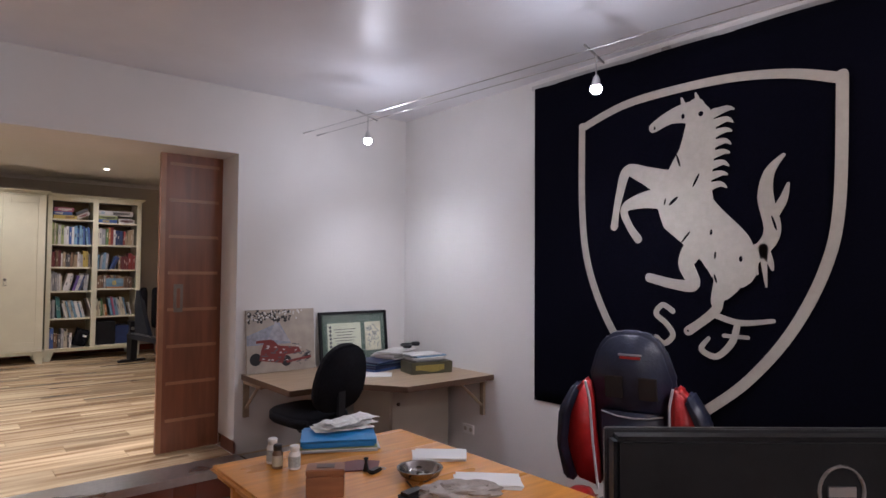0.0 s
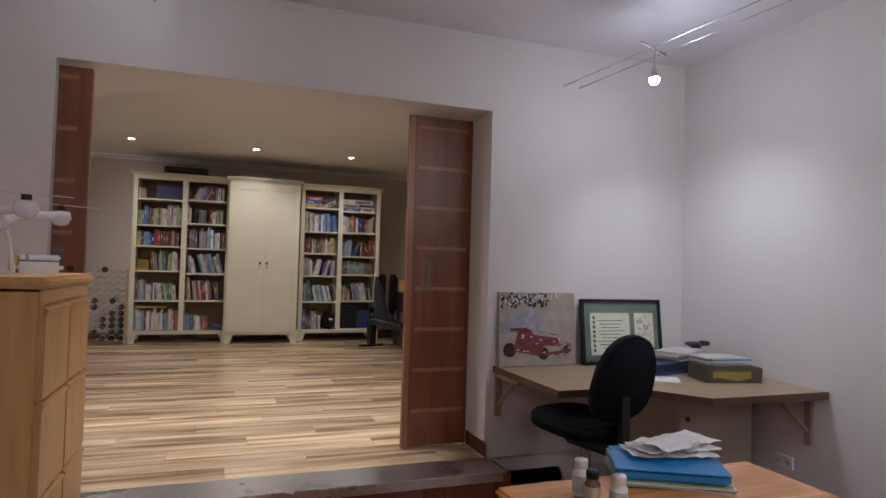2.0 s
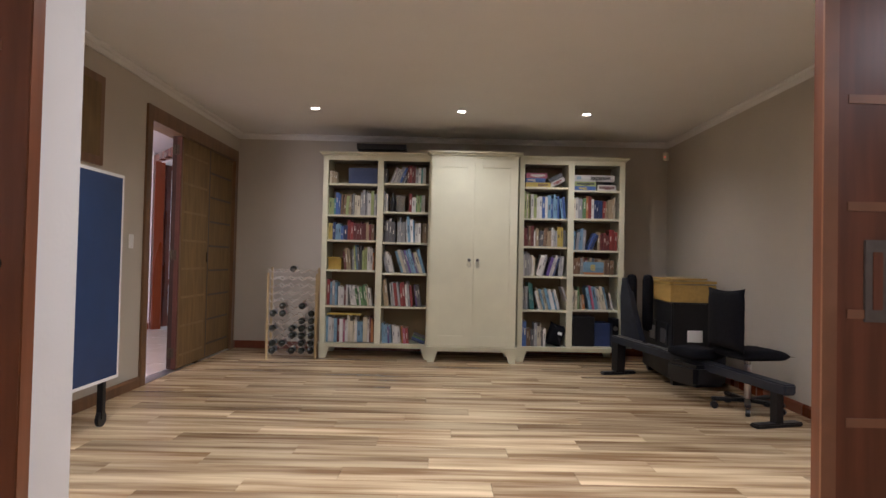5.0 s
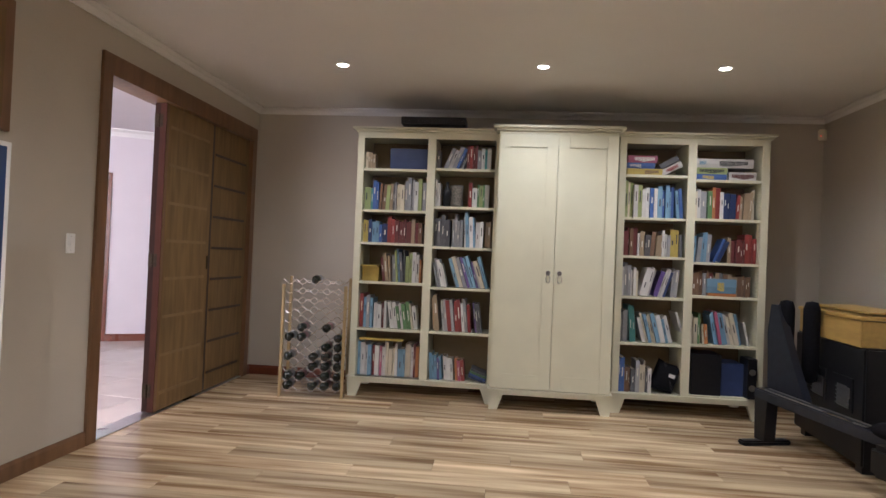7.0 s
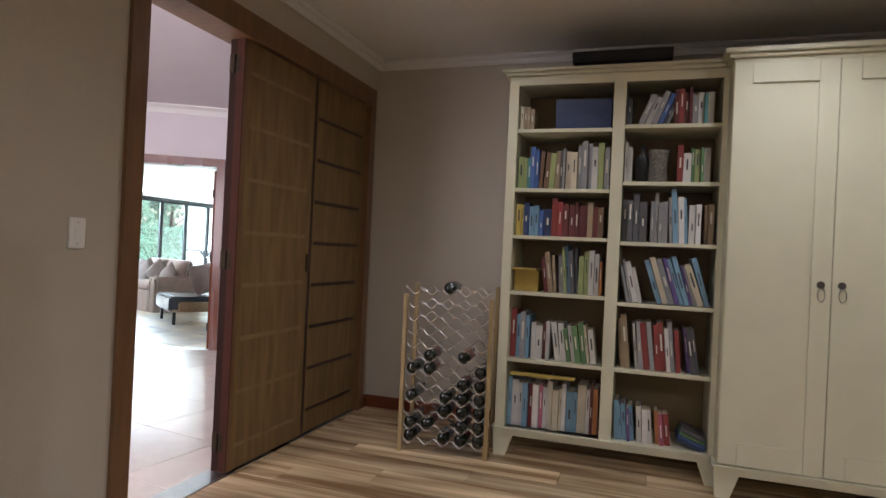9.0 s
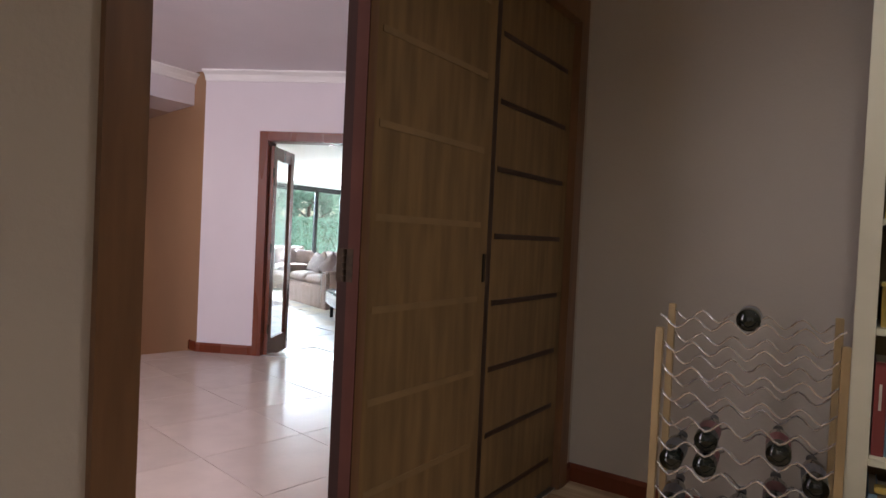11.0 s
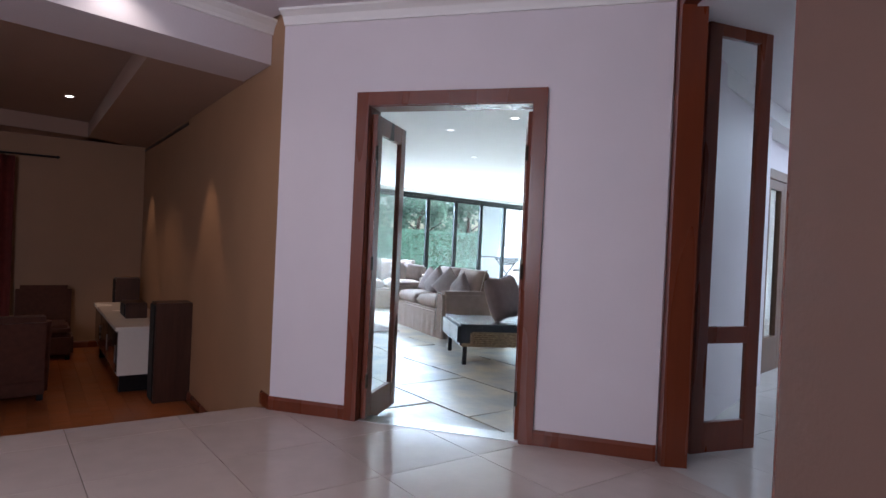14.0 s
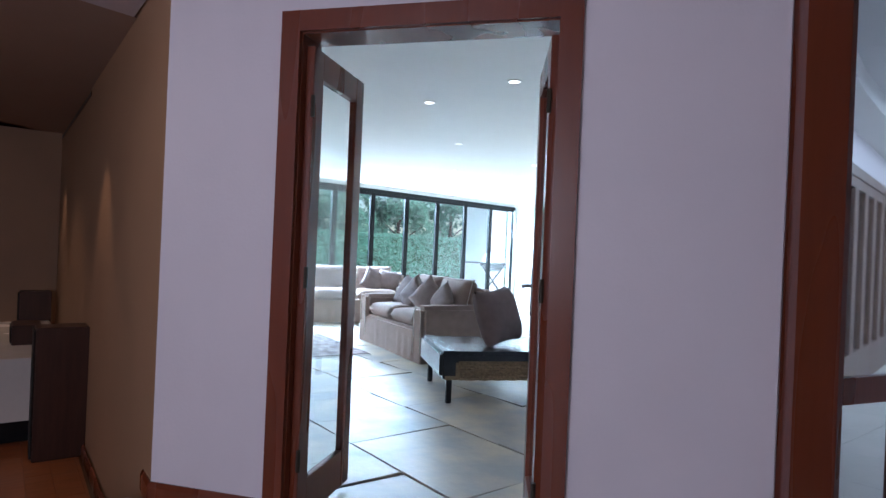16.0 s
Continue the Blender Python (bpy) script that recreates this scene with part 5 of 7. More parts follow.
paint("car_marks", [quad(PR.uniform(0.12, 0.5), PR.uniform(0.05, 0.2), 0.018, 0.008, PR.uniform(-0.4, 0.4)) for _ in range(14)], MB["white"], pic, 0.0031)

fr = thing("framed_certificate", "green-matted certificate in a dark frame", "picture", Matrix.Translation((2.95, 3.37, DZ + 0.003)) @ Matrix.Rotation(radians(-7), 4, "X"))
FW, FH = 0.62, 0.42
part("backing", boxm(0.005, FW - 0.005, 0.0, 0.012, 0.005, FH - 0.005), mat("mat_green", (0.10, 0.14, 0.11), 0.5, vary=0.1), fr)
bm = bmesh.new()
for q in ((0, 0.02, 0, FH), (FW - 0.02, FW, 0, FH), (0.02, FW - 0.02, FH - 0.02, FH), (0.02, FW - 0.02, 0, 0.02)):
    box(bm, q[0], q[1], -0.014, 0.014, q[2], q[3], 0.002)
part("frame_moulding", bm, M_BLACK, fr)
part("certificate", boxm(0.07, 0.37, -0.003, 0, 0.06, 0.33), mat("aged_paper", (0.62, 0.60, 0.46), 0.7, vary=0.08), fr)
part("print", boxm(0.41, 0.56, -0.003, 0, 0.10, 0.33), MB["cream"], fr)
paint("text_lines", [quad(0.22, 0.28 - 0.022 * k, 0.20 - 0.03 * (k % 3), 0.005) for k in range(9)] + [quad(0.095, 0.30 - 0.03 * k, 0.02, 0.02, 0.4) for k in range(8)], MFOILD, fr, 0.004)
paint("engraving", [quad(PR.uniform(0.43, 0.54), PR.uniform(0.13, 0.31), 0.03, 0.006, PR.uniform(0, 3)) for _ in range(40)], MB["grey"], fr, 0.004)
pg = part("glazing", boxm(0.02, FW - 0.02, -0.009, -0.007, 0.02, FH - 0.02), M_GLASS, fr)
pg.visible_shadow = False

# pile on the corner desk
def sheet_stack(x, y, z, w, d, n, label, rz=0, mats=("white",), th=0.004, name="paper_stack", cat="papers", jitter=0.012):
    o = thing(name, label, cat, pose(x, y, z, 0, 0, rz))
    zz = 0.0
    for k in range(n):
        t = th * PR.uniform(0.6, 1.4)
        dx, dy, a = PR.uniform(-jitter, jitter), PR.uniform(-jitter, jitter), PR.uniform(-6, 6)
        part("sheet", boxm(-w / 2, w / 2, -d / 2, d / 2, 0, t, 0, pose(dx, dy, zz, 0, 0, a)), MB[PR.choice(mats)] if mats != ("white",) else M_WHITE, o)
        zz += t + 0.0005
    return zz


h = sheet_stack(3.30, 3.10, DZ + 0.001, 0.33, 0.26, 5, "pile of blue and white folders on the corner desk", 12, ("blue", "sky", "white", "navy"), 0.013, "folder_pile", jitter=0.02)
h2 = sheet_stack(3.46, 3.12, DZ + 0.001 + h + 0.002, 0.30, 0.20, 5, "slanted pile of white and black papers", 25, ("white", "black", "cream"), 0.012, "paper_pile", jitter=0.03)
yb = flat_box("tool_box", 3.33, 3.66, 2.66, 2.86, DZ + 0.001, 0.085, mat("olive_card", (0.09, 0.085, 0.05), 0.5, vary=0.2), "dark olive box with yellow lettering bars", "box", rz=-12, bands=((0.1, 0.8, MB["yellow"]),))
h3 = sheet_stack(3.50, 2.80, DZ + 0.09, 0.26, 0.18, 5, "loose white papers lying on a dark box", -10, ("white", "grey", "white", "sky"), 0.008, "paper_pile", jitter=0.025)
sheet_stack(3.12, 2.86, DZ + 0.001, 0.24, 0.17, 2, "two white sheets on the corner desk", -30, ("white",), 0.002)
ph = thing("headset", "black headset resting on the paper pile", "headset", pose(3.52, 2.98, DZ + 0.155, 0, 0, 30))
bm = bmesh.new()
tube(bm, [(0.08 * math.cos(a), 0.08 * math.sin(a), 0.02) for a in [k * math.pi / 8 for k in range(9)]], 0.008)
part("headband", bm, M_BLACK, ph, smooth=True)
for s in (-1, 1):
    part("ear_pad", lathem([(0, 0), (0.03, 0.002), (0.036, 0.015), (0.03, 0.03), (0, 0.032)], 16, pose(0.08 * s, 0, 0.005)), M_BLACK, ph, smooth=True)

# black swivel chair at the corner desk
sc = thing("swivel_chair", "black fabric swivel chair with rounded back", "chair", pose(2.55, 2.71, SZ, 0, 0, 14))
bm = bmesh.new()
outline = []
for k in range(36):
    a = 2 * math.pi * k / 36
    outline.append((0.215 * math.copysign(abs(math.cos(a)) ** 0.65, math.cos(a)), 0.225 * math.copysign(abs(math.sin(a)) ** 0.65, math.sin(a))))
prism(bm, outline, -0.035, 0.035, pose(0, 0.05, 0.565, 3))
bmesh.ops.bevel(bm, geom=[e for e in bm.edges if e.is_convex], offset=0.026, segments=3, affect="EDGES", clamp_overlap=True)
part("seat", bm, M_DARK, sc, smooth=True)
bm = bmesh.new()
outline = []
for k in range(36):
    a = 2 * math.pi * k / 36
    c, s_ = math.cos(a), math.sin(a)
    outline.append(((0.202 - 0.030 * s_) * math.copysign(abs(c) ** 0.78, c), 0.216 * math.copysign(abs(s_) ** 0.85, s_)))
prism(bm, outline, -0.035, 0.035, pose(0, -0.235, 0.83, 104))
bmesh.ops.bevel(bm, geom=[e for e in bm.edges if e.is_convex], offset=0.024, segments=3, affect="EDGES", clamp_overlap=True)
part("backrest", bm, M_DARK, sc, smooth=True)
part("back_bar", boxm(-0.035, 0.035, -0.25, -0.23, 0.47, 0.78, 0.006), M_BLACK, sc)
part("tilt_box", boxm(-0.08, 0.08, -0.24, 0.08, 0.46, 0.51, 0.012), M_BLACK, sc)
part("gas_column", rodm((0, 0, 0.10), (0, 0, 0.47), 0.026, 14), M_STEEL, sc)
part("lever", rodm((0.05, 0, 0.485), (0.21, -0.02, 0.47), 0.006), M_BLACK, sc)
for k in range(5):
    a = 2 * math.pi * k / 5 + 0.3
    lg = part("leg", boxm(0.0, 0.28, -0.022, 0.022, 0.07, 0.10, 0.006, Matrix.Rotation(a, 4, "Z")), M_BLACK, sc)
    part("castor", cylm(0.028, 0.028, -0.018, 0.018, 14, Matrix.Rotation(a, 4, "Z") @ pose(0.26, 0, 0.028, 90)), M_BLACK, lg)

# racing-style chair
M_LEATH = mat("black_leather", (0.016, 0.021, 0.045), 0.34, vary=0.25, scale=25, bump=0.2, bscale=70)
M_REDL = mat("red_leather", (0.50, 0.022, 0.022), 0.34, vary=0.2, scale=20, bump=0.15, bscale=60)
M_PIPE = mat("silver_piping", (0.55, 0.56, 0.6), 0.4)
rcx = thing("racing_chair", "black and red racing-style office chair", "chair", pose(2.98, 0.70, SZ, 0, 0, 110))
RB = pose(0, -0.12, 0.50, -8) @ Matrix.Diagonal((1.12, 1, 1.0, 1))
bm = bmesh.new()
prism(bm, [(-0.13, 0.0), (0.13, 0.0), (0.15, 0.30), (0.155, 0.46), (0.17, 0.52), (0.13, 0.66), (0.09, 0.715), (0.04, 0.735), (-0.04, 0.735), (-0.09, 0.715), (-0.13, 0.66), (-0.17, 0.52), (-0.155, 0.46), (-0.15, 0.30)], 0, 0.07,
      RB @ Matrix.Rotation(radians(90), 4, "X"))
bmesh.ops.bevel(bm, geom=bm.edges[:], offset=0.018, segments=3, affect="EDGES", clamp_overlap=True)
part("back_centre", bm, M_LEATH, rcx, smooth=True)
for s in (-1, 1):
    bm = bmesh.new()
    pts = [(0.13, 0.02), (0.235, 0.05), (0.265, 0.20), (0.25, 0.36), (0.205, 0.49), (0.165, 0.52), (0.15, 0.44), (0.145, 0.25)]
    prism(bm, [(x * s, y) for x, y in pts][::s], -0.035, 0.055, RB @ Matrix.Rotation(radians(90), 4, "X"))
    bmesh.ops.bevel(bm, geom=bm.edges[:], offset=0.016, segments=3, affect="EDGES", clamp_overlap=True)
    w = part("side_bolster", bm, M_REDL, rcx, "red leather side bolster", smooth=True)
    bm = bmesh.new()
    pts = [(0.225, 0.04), (0.275, 0.05), (0.30, 0.21), (0.285, 0.37), (0.225, 0.49), (0.20, 0.47), (0.245, 0.34), (0.262, 0.20)]
    prism(bm, [(x * s, y) for x, y in pts][::s], -0.06, 0.065, RB @ Matrix.Rotation(radians(90), 4, "X"))
    bmesh.ops.bevel(bm, geom=bm.edges[:], offset=0.012, segments=2, affect="EDGES", clamp_overlap=True)
    part("outer_wing", bm, M_LEATH, w, "black leather wing edge", smooth=True)
    bm = bmesh.new()
    tube(bm, [RB @ Vector((s * x, 0.062, z)) for x, z in ((0.132, 0.03), (0.145, 0.25), (0.15, 0.44), (0.165, 0.52))], 0.006)
    part("piping", bm, M_PIPE, w)
    part("harness_slot", boxm(min(s * 0.03, s * 0.10), max(s * 0.03, s * 0.10), 0.004, 0.012, 0.44, 0.54, 0.003, RB), MB["black"], rcx)
    part("seat_bolster", pillow_bm(0.11, 0.46, 0.12, 8, 4, pose(s * 0.22, 0.10, 0.47, 90)), M_REDL, rcx, smooth=True)
part("lumbar_panel", boxm(-0.122, 0.122, 0.0, 0.010, 0.02, 0.385, 0.009, RB), M_LEATH, rcx, smooth=True)
bm = bmesh.new()
tube(bm, [RB @ Vector(p) for p in ((-0.118, 0.010, 0.375), (-0.06, 0.012, 0.360), (0.0, 0.012, 0.355), (0.06, 0.012, 0.360), (0.118, 0.010, 0.375))], 0.0035)
part("seam", bm, M_PIPE, rcx, "pale stitched seam")
part("badge", boxm(-0.045, 0.045, 0.0, 0.006, 0.632, 0.640, 0.001, RB), M_PIPE, rcx)
part("badge_red", boxm(-0.04, 0.04, 0.0, 0.005, 0.617, 0.628, 0.001, RB), M_REDL, rcx)
part("seat", pillow_bm(0.36, 0.50, 0.12, 10, 4, pose(0, 0.10, 0.44, 90)), M_LEATH, rcx, smooth=True)
part("gas_column", rodm((0, 0, 0.10), (0, 0, 0.38), 0.028, 14), M_BLACK, rcx)
for k in range(5):
    a = 2 * math.pi * k / 5
    lg = part("leg", boxm(0.0, 0.30, -0.024, 0.024, 0.07, 0.105, 0.006, Matrix.Rotation(a, 4, "Z")), M_BLACK, rcx)
    part("castor", cylm(0.03, 0.03, -0.02, 0.02, 14, Matrix.Rotation(a, 4, "Z") @ pose(0.28, 0, 0.03, 90)), M_BLACK, lg)

# pine desk
DX0, DX1, DY0, DY1 = 1.50, 2.40, -0.75, 1.56
dk = thing("pine_desk", "orange pine desk with moulded rounded edge", "desk", pose(0, 0, 0))
bm = bmesh.new()
box(bm, DX0, DX1, DY0, DY1, 0.535, 0.56, 0.010)
part("desktop", bm, M_PINE, dk)
part("edge_moulding", boxm(DX0 + 0.02, DX1 - 0.02, DY0 + 0.02, DY1 - 0.02, 0.505, 0.536, 0.012), M_PINE, dk)
part("apron", boxm(DX0 + 0.06, DX1 - 0.06, DY0 + 0.06, DY1 - 0.06, 0.40, 0.506), M_PINE, dk)
for x in (DX0 + 0.10, DX1 - 0.10):
    for y in (DY0 + 0.10, DY1 - 0.10):
        part("leg", lathem([(0.035, 0.0), (0.03, 0.05), (0.045, 0.10), (0.03, 0.2), (0.04, 0.45), (0.045, 0.5), (0.045, 0.59)], 16, pose(x, y, SZ)), M_PINE, dk, smooth=True)

mo = thing("monitor", "black desktop monitor seen from the back", "monitor", pose(1.52, -0.235, 0.56, 0, 0, -39))
MW = 0.62
part("back_shell", boxm(0, MW, -0.012, 0.03, 0.13, 0.488, 0.008), M_BLACK, mo)
part("rim", boxm(-0.004, MW + 0.004, 0.03, 0.042, 0.125, 0.493, 0.002), mat("monitor_rim", (0.05, 0.05, 0.055), 0.3), mo)
bm = bmesh.new()
rot = pose(0.36, -0.014, 0.405, 90)
r = [(0.036 * math.cos(2 * math.pi * k / 24), 0.040 * math.sin(2 * math.pi * k / 24), 0) for k in range(25)]
tube(bm, [rot @ Vector(p) for p in r], 0.003)
box(bm, 0.338, 0.382, -0.016, -0.012, 0.397, 0.413)
part("maker_mark", bm, M_STEEL, mo, "plain oval metal mark")
part("stand_neck", boxm(0.24, 0.32, 0.045, 0.07, 0.02, 0.30, 0.006), M_BLACK, mo)
part("stand_foot", boxm(0.16, 0.40, -0.06, 0.16, 0.0, 0.02, 0.006), M_BLACK, mo)

# things on the pine desk
T = 0.5605
for x, y, r, h, body, cap, lab in ((1.690, 1.372, 0.019, 0.085, MB["brown"], MB["black"], "small brown glass pill bottle with a black cap"),
                                   (1.735, 1.322, 0.021, 0.085, M_WHITE, M_WHITE, "white plastic pill bottle with ribbed cap"),
                                   (1.700, 1.440, 0.021, 0.092, M_WHITE, M_WHITE, "taller white plastic pill bottle")):
    b = thing("pill_bottle", lab, "bottle", pose(x, y, T), "bottles on the desk")
    part("body", lathem([(0, 0), (r, 0.001), (r + 0.001, 0.004), (r + 0.001, h * 0.66), (r * 0.72, h * 0.78), (r * 0.72, h * 0.8), (0, h * 0.8)], 20), body, b, smooth=True)
    part("cap", lathem([(0, h * 0.8), (r * 0.86, h * 0.8), (r * 0.86, h), (r * 0.8, h + 0.003), (0, h + 0.003)], 20), cap, b, smooth=True)
    part("label_band", lathem([(r + 0.0016, h * 0.12), (r + 0.0016, h * 0.58)], 20), MB["cream"] if body is not M_WHITE else mat("label_print", (0.5, 0.52, 0.5), 0.6, vary=0.3, scale=90), b)
wbx = thing("wooden_box", "small reddish-brown wooden box with carved lid", "box", pose(1.70, 1.02, T, 0, 0, -32))
M_BOXR = mat("box_redwood", (0.33, 0.13, 0.055), 0.4, vary=0.25, scale=8, stretch=(1, 6, 6), bump=0.05)
part("body", boxm(-0.062, 0.062, -0.04, 0.04, 0, 0.07, 0.003), M_BOXR, wbx)
part("lid", boxm(-0.063, 0.063, -0.041, 0.041, 0.071, 0.092, 0.003), M_BOXR, wbx)
part("lid_carving", boxm(-0.03, 0.03, -0.02, 0.02, 0.092, 0.094, 0.001), M_DESKEDGE, wbx)
fl = thing("document_folder", "bright blue folder on a stack of papers", "folder", pose(2.03, 1.50, T, 0, 0, -28))
for k in range(4):
    part("paper_sheet", boxm(-0.16, 0.16, -0.11, 0.11, 0.004 * k, 0.004 * k + 0.0035, 0, pose(PR.uniform(-.01, .01), PR.uniform(-.015, .01), 0, 0, 0, PR.uniform(-5, 5))), MB[("white", "grey", "white", "lime")[k]], fl)
part("folder_cover", boxm(-0.16, 0.15, -0.115, 0.115, 0.018, 0.050, 0.008), mat("folder_blue", (0.015, 0.22, 0.55), 0.35, vary=0.06), fl)
part("flap", boxm(-0.16, 0.15, -0.12, 0.03, 0.051, 0.054, 0.001, pose(0, 0, 0, 2)), mat("folder_blue_flap", (0.02, 0.26, 0.60), 0.35, vary=0.06), fl)
cr = thing("crumpled_papers", "crumpled white papers lying on a blue folder", "papers", pose(2.06, 1.53, T + 0.058, 0, 0, -15))
for k in range(3):
    bm = bmesh.new()
    bmesh.ops.create_grid(bm, x_segments=14, y_segments=10, size=0.5)
    for v in bm.verts:
        v.co.x, v.co.y = v.co.x * 0.26, v.co.y * 0.13
        v.co.z = 0.004 + 0.012 * k + 0.016 * abs(noise.noise((v.co.x * 18 + k * 7, v.co.y * 18, k)))
    bmesh.ops.transform(bm, matrix=pose(0.02 * k, 0.01 * k, 0, 0, 0, 14 * k), verts=bm.verts)
    part("sheet", bm, M_WHITE, cr)
bw = thing("metal_bowl", "shallow pewter bowl with coins", "bowl", pose(2.045, 0.95, T))
part("bowl", lathem([(0, 0.002), (0.045, 0.0), (0.07, 0.014), (0.078, 0.032), (0.084, 0.036), (0.084, 0.039), (0.076, 0.036), (0.066, 0.018), (0.044, 0.006), (0, 0.005)], 28), mat("pewter_bowl", (0.42, 0.38, 0.36), 0.25, 1.0, vary=0.15, scale=40), bw, smooth=True)
for k in range(9):
    part("coin", cylm(0.011, 0.011, 0, 0.002, 12, pose(PR.uniform(-.035, .035), PR.uniform(-.035, .035), 0.008 + 0.0022 * k, PR.uniform(-8, 8))), M_STEEL if k % 2 else M_BRASS, bw)
sheet_stack(2.26, 1.10, T, 0.21, 0.13, 5, "stack of white envelopes on the pine desk", -38, ("white",), 0.002, "envelope_stack", jitter=0.004)
sheet_stack(2.20, 0.76, T, 0.23, 0.13, 5, "second stack of white papers on the pine desk", -42, ("white",), 0.002, "envelope_stack", jitter=0.006)
ky = thing("car_key", "black car key with metal ring", "key", pose(1.95, 1.10, T, 0, 0, 20))
part("fob", boxm(-0.03, 0.03, -0.015, 0.015, 0, 0.014, 0.005), M_BLACK, ky)
bm = bmesh.new()
tube(bm, [(0.045 + 0.014 * math.cos(a), 0.014 * math.sin(a), 0.002) for a in [k * math.pi / 6 for k in range(13)]], 0.0015)
part("ring", bm, M_STEEL, ky)
bm = bmesh.new()
lathe(bm, [(0, 0.0), (0.012, 0.002), (0.008, 0.02), (0.005, 0.035), (0.010, 0.05), (0, 0.053)], 14)
tagged(part("stamp_handle", bm, M_BLACK, at=pose(1.93, 1.13, T), smooth=True), "small black stamp handle on the desk", "stamp")
tagged(part("red_cloth", prismm([(-0.09, -0.05), (0.07, -0.06), (0.1, 0.03), (0.02, 0.07), (-0.08, 0.05)], 0, 0.004), MB["maroon"], at=pose(1.93, 1.20, T + 0.0005, 0, 0, -20)), "reddish patterned cloth on the desk", "cloth")
pb = thing("plastic_bag", "crumpled brownish plastic bag", "bag", pose(2.02, 0.70, T, 0, 0, -35))
bm = bmesh.new()
bmesh.ops.create_icosphere(bm, subdivisions=4, radius=1)
for v in bm.verts:
    n = 1 + 0.30 * noise.noise(v.co * 2.2) + 0.12 * noise.noise(v.co * 6)
    v.co = Vector((v.co.x * 0.13 * n, v.co.y * 0.065 * n, max(0.0, 0.028 + v.co.z * 0.030 * n)))
part("film", bm, mat("crumpled_plastic", (0.42, 0.36, 0.32), 0.25, vary=0.2, scale=25, bump=0.5, bscale=30), pb)
ca = thing("calculator", "black gadget half under a plastic bag", "gadget", pose(1.90, 0.80, T, 0, 0, 10))
part("body", boxm(-0.05, 0.05, -0.03, 0.03, 0, 0.03, 0.012), M_BLACK, ca)
part("cable", rodm((0.04, 0.02, 0.005), (0.10, 0.12, 0.004), 0.003), M_BLACK, ca)

# wall hanging with a shield outline and a rearing horse as plain shapes
M_FELT = mat("black_felt", (0.003, 0.003, 0.008), 0.95, vary=0.3, scale=80, bump=0.3, bscale=300)
M_FELT.node_tree.nodes["Principled BSDF"].inputs["Specular IOR Level"].default_value = 0.06
M_FIG = mat("cream_felt", (0.46, 0.42, 0.36), 0.9, vary=0.08, scale=30, bump=0.3, bscale=250)
TX = 3.785
wh = thing("wall_hanging", "large black felt hanging with a cream horse in a shield", "wall hanging", pose(TX, 0, 0, 0, 0, -90))
# local x runs along world -y, local z is up, and local y looks into the wall


def hy(y, z):
    return (-y, z)


cloth = bmesh.new()
n = 40
for i in range(n):
    pass
grid = [[cloth.verts.new((-1.95 + 2.45 * i / 48, 0.010 * math.sin(i * 0.55) * (0.35 + 0.65 * (1 - j / 24)) - 0.004, 0.452 + 2.10 * j / 24)) for j in range(25)] for i in range(49)]
for i in range(48):
    for j in range(24):
        cloth.faces.new((grid[i][j], grid[i + 1][j], grid[i + 1][j + 1], grid[i][j + 1]))
ext = bmesh.ops.extrude_face_region(cloth, geom=cloth.faces[:])
bmesh.ops.translate(cloth, verts=[v for v in ext["geom"] if isinstance(v, bmesh.types.BMVert)], vec=(0, 0.006, 0))
part("felt_cloth", cloth, M_FELT, wh, smooth=True)


def ribbon(bm, pts, widths, y=-0.0175, steps=8):
    """A smooth flat band through pts with its own width at each."""
    P = [Vector((p[0], 0, p[1])) for p in pts]
    out = []
    for i in range(len(P) - 1):
        a, b, c, d2 = P[max(i - 1, 0)], P[i], P[i + 1], P[min(i + 2, len(P) - 1)]
        for k in range(steps):
            t = k / steps
            q = 0.5 * (2 * b + (c - a) * t + (2 * a - 5 * b + 4 * c - d2) * t * t + (3 * b - a - 3 * c + d2) * t ** 3)
            out.append((q, widths[i] + (widths[i + 1] - widths[i]) * t))
    out.append((P[-1], widths[-1]))
    L, R = [], []
    for i, (q, w) in enumerate(out):
        t = (out[min(i + 1, len(out) - 1)][0] - out[max(i - 1, 0)][0]).normalized()
        nn = Vector((-t.z, 0, t.x))
        for S, s in ((L, 1), (R, -1)):
            p = q + nn * (s * w / 2)
            S.append((bm.verts.new((p.x, y, p.z)), bm.verts.new((p.x, y + 0.004, p.z))))
    for i in range(len(out) - 1):
        bm.faces.new((L[i][0], L[i + 1][0], R[i + 1][0], R[i][0]))
        bm.faces.new((L[i][0], L[i][1], L[i + 1][1], L[i + 1][0]))
        bm.faces.new((R[i][0], R[i + 1][0], R[i + 1][1], R[i][1]))
    for q, w in (out[0], out[-1]):
        if w > 0.012:
            c = [bm.verts.new((q.x + w / 2 * math.cos(a), y - 0.0002, q.z + w / 2 * math.sin(a))) for a in [k * math.pi / 8 for k in range(16)]]
            bm.faces.new(c)


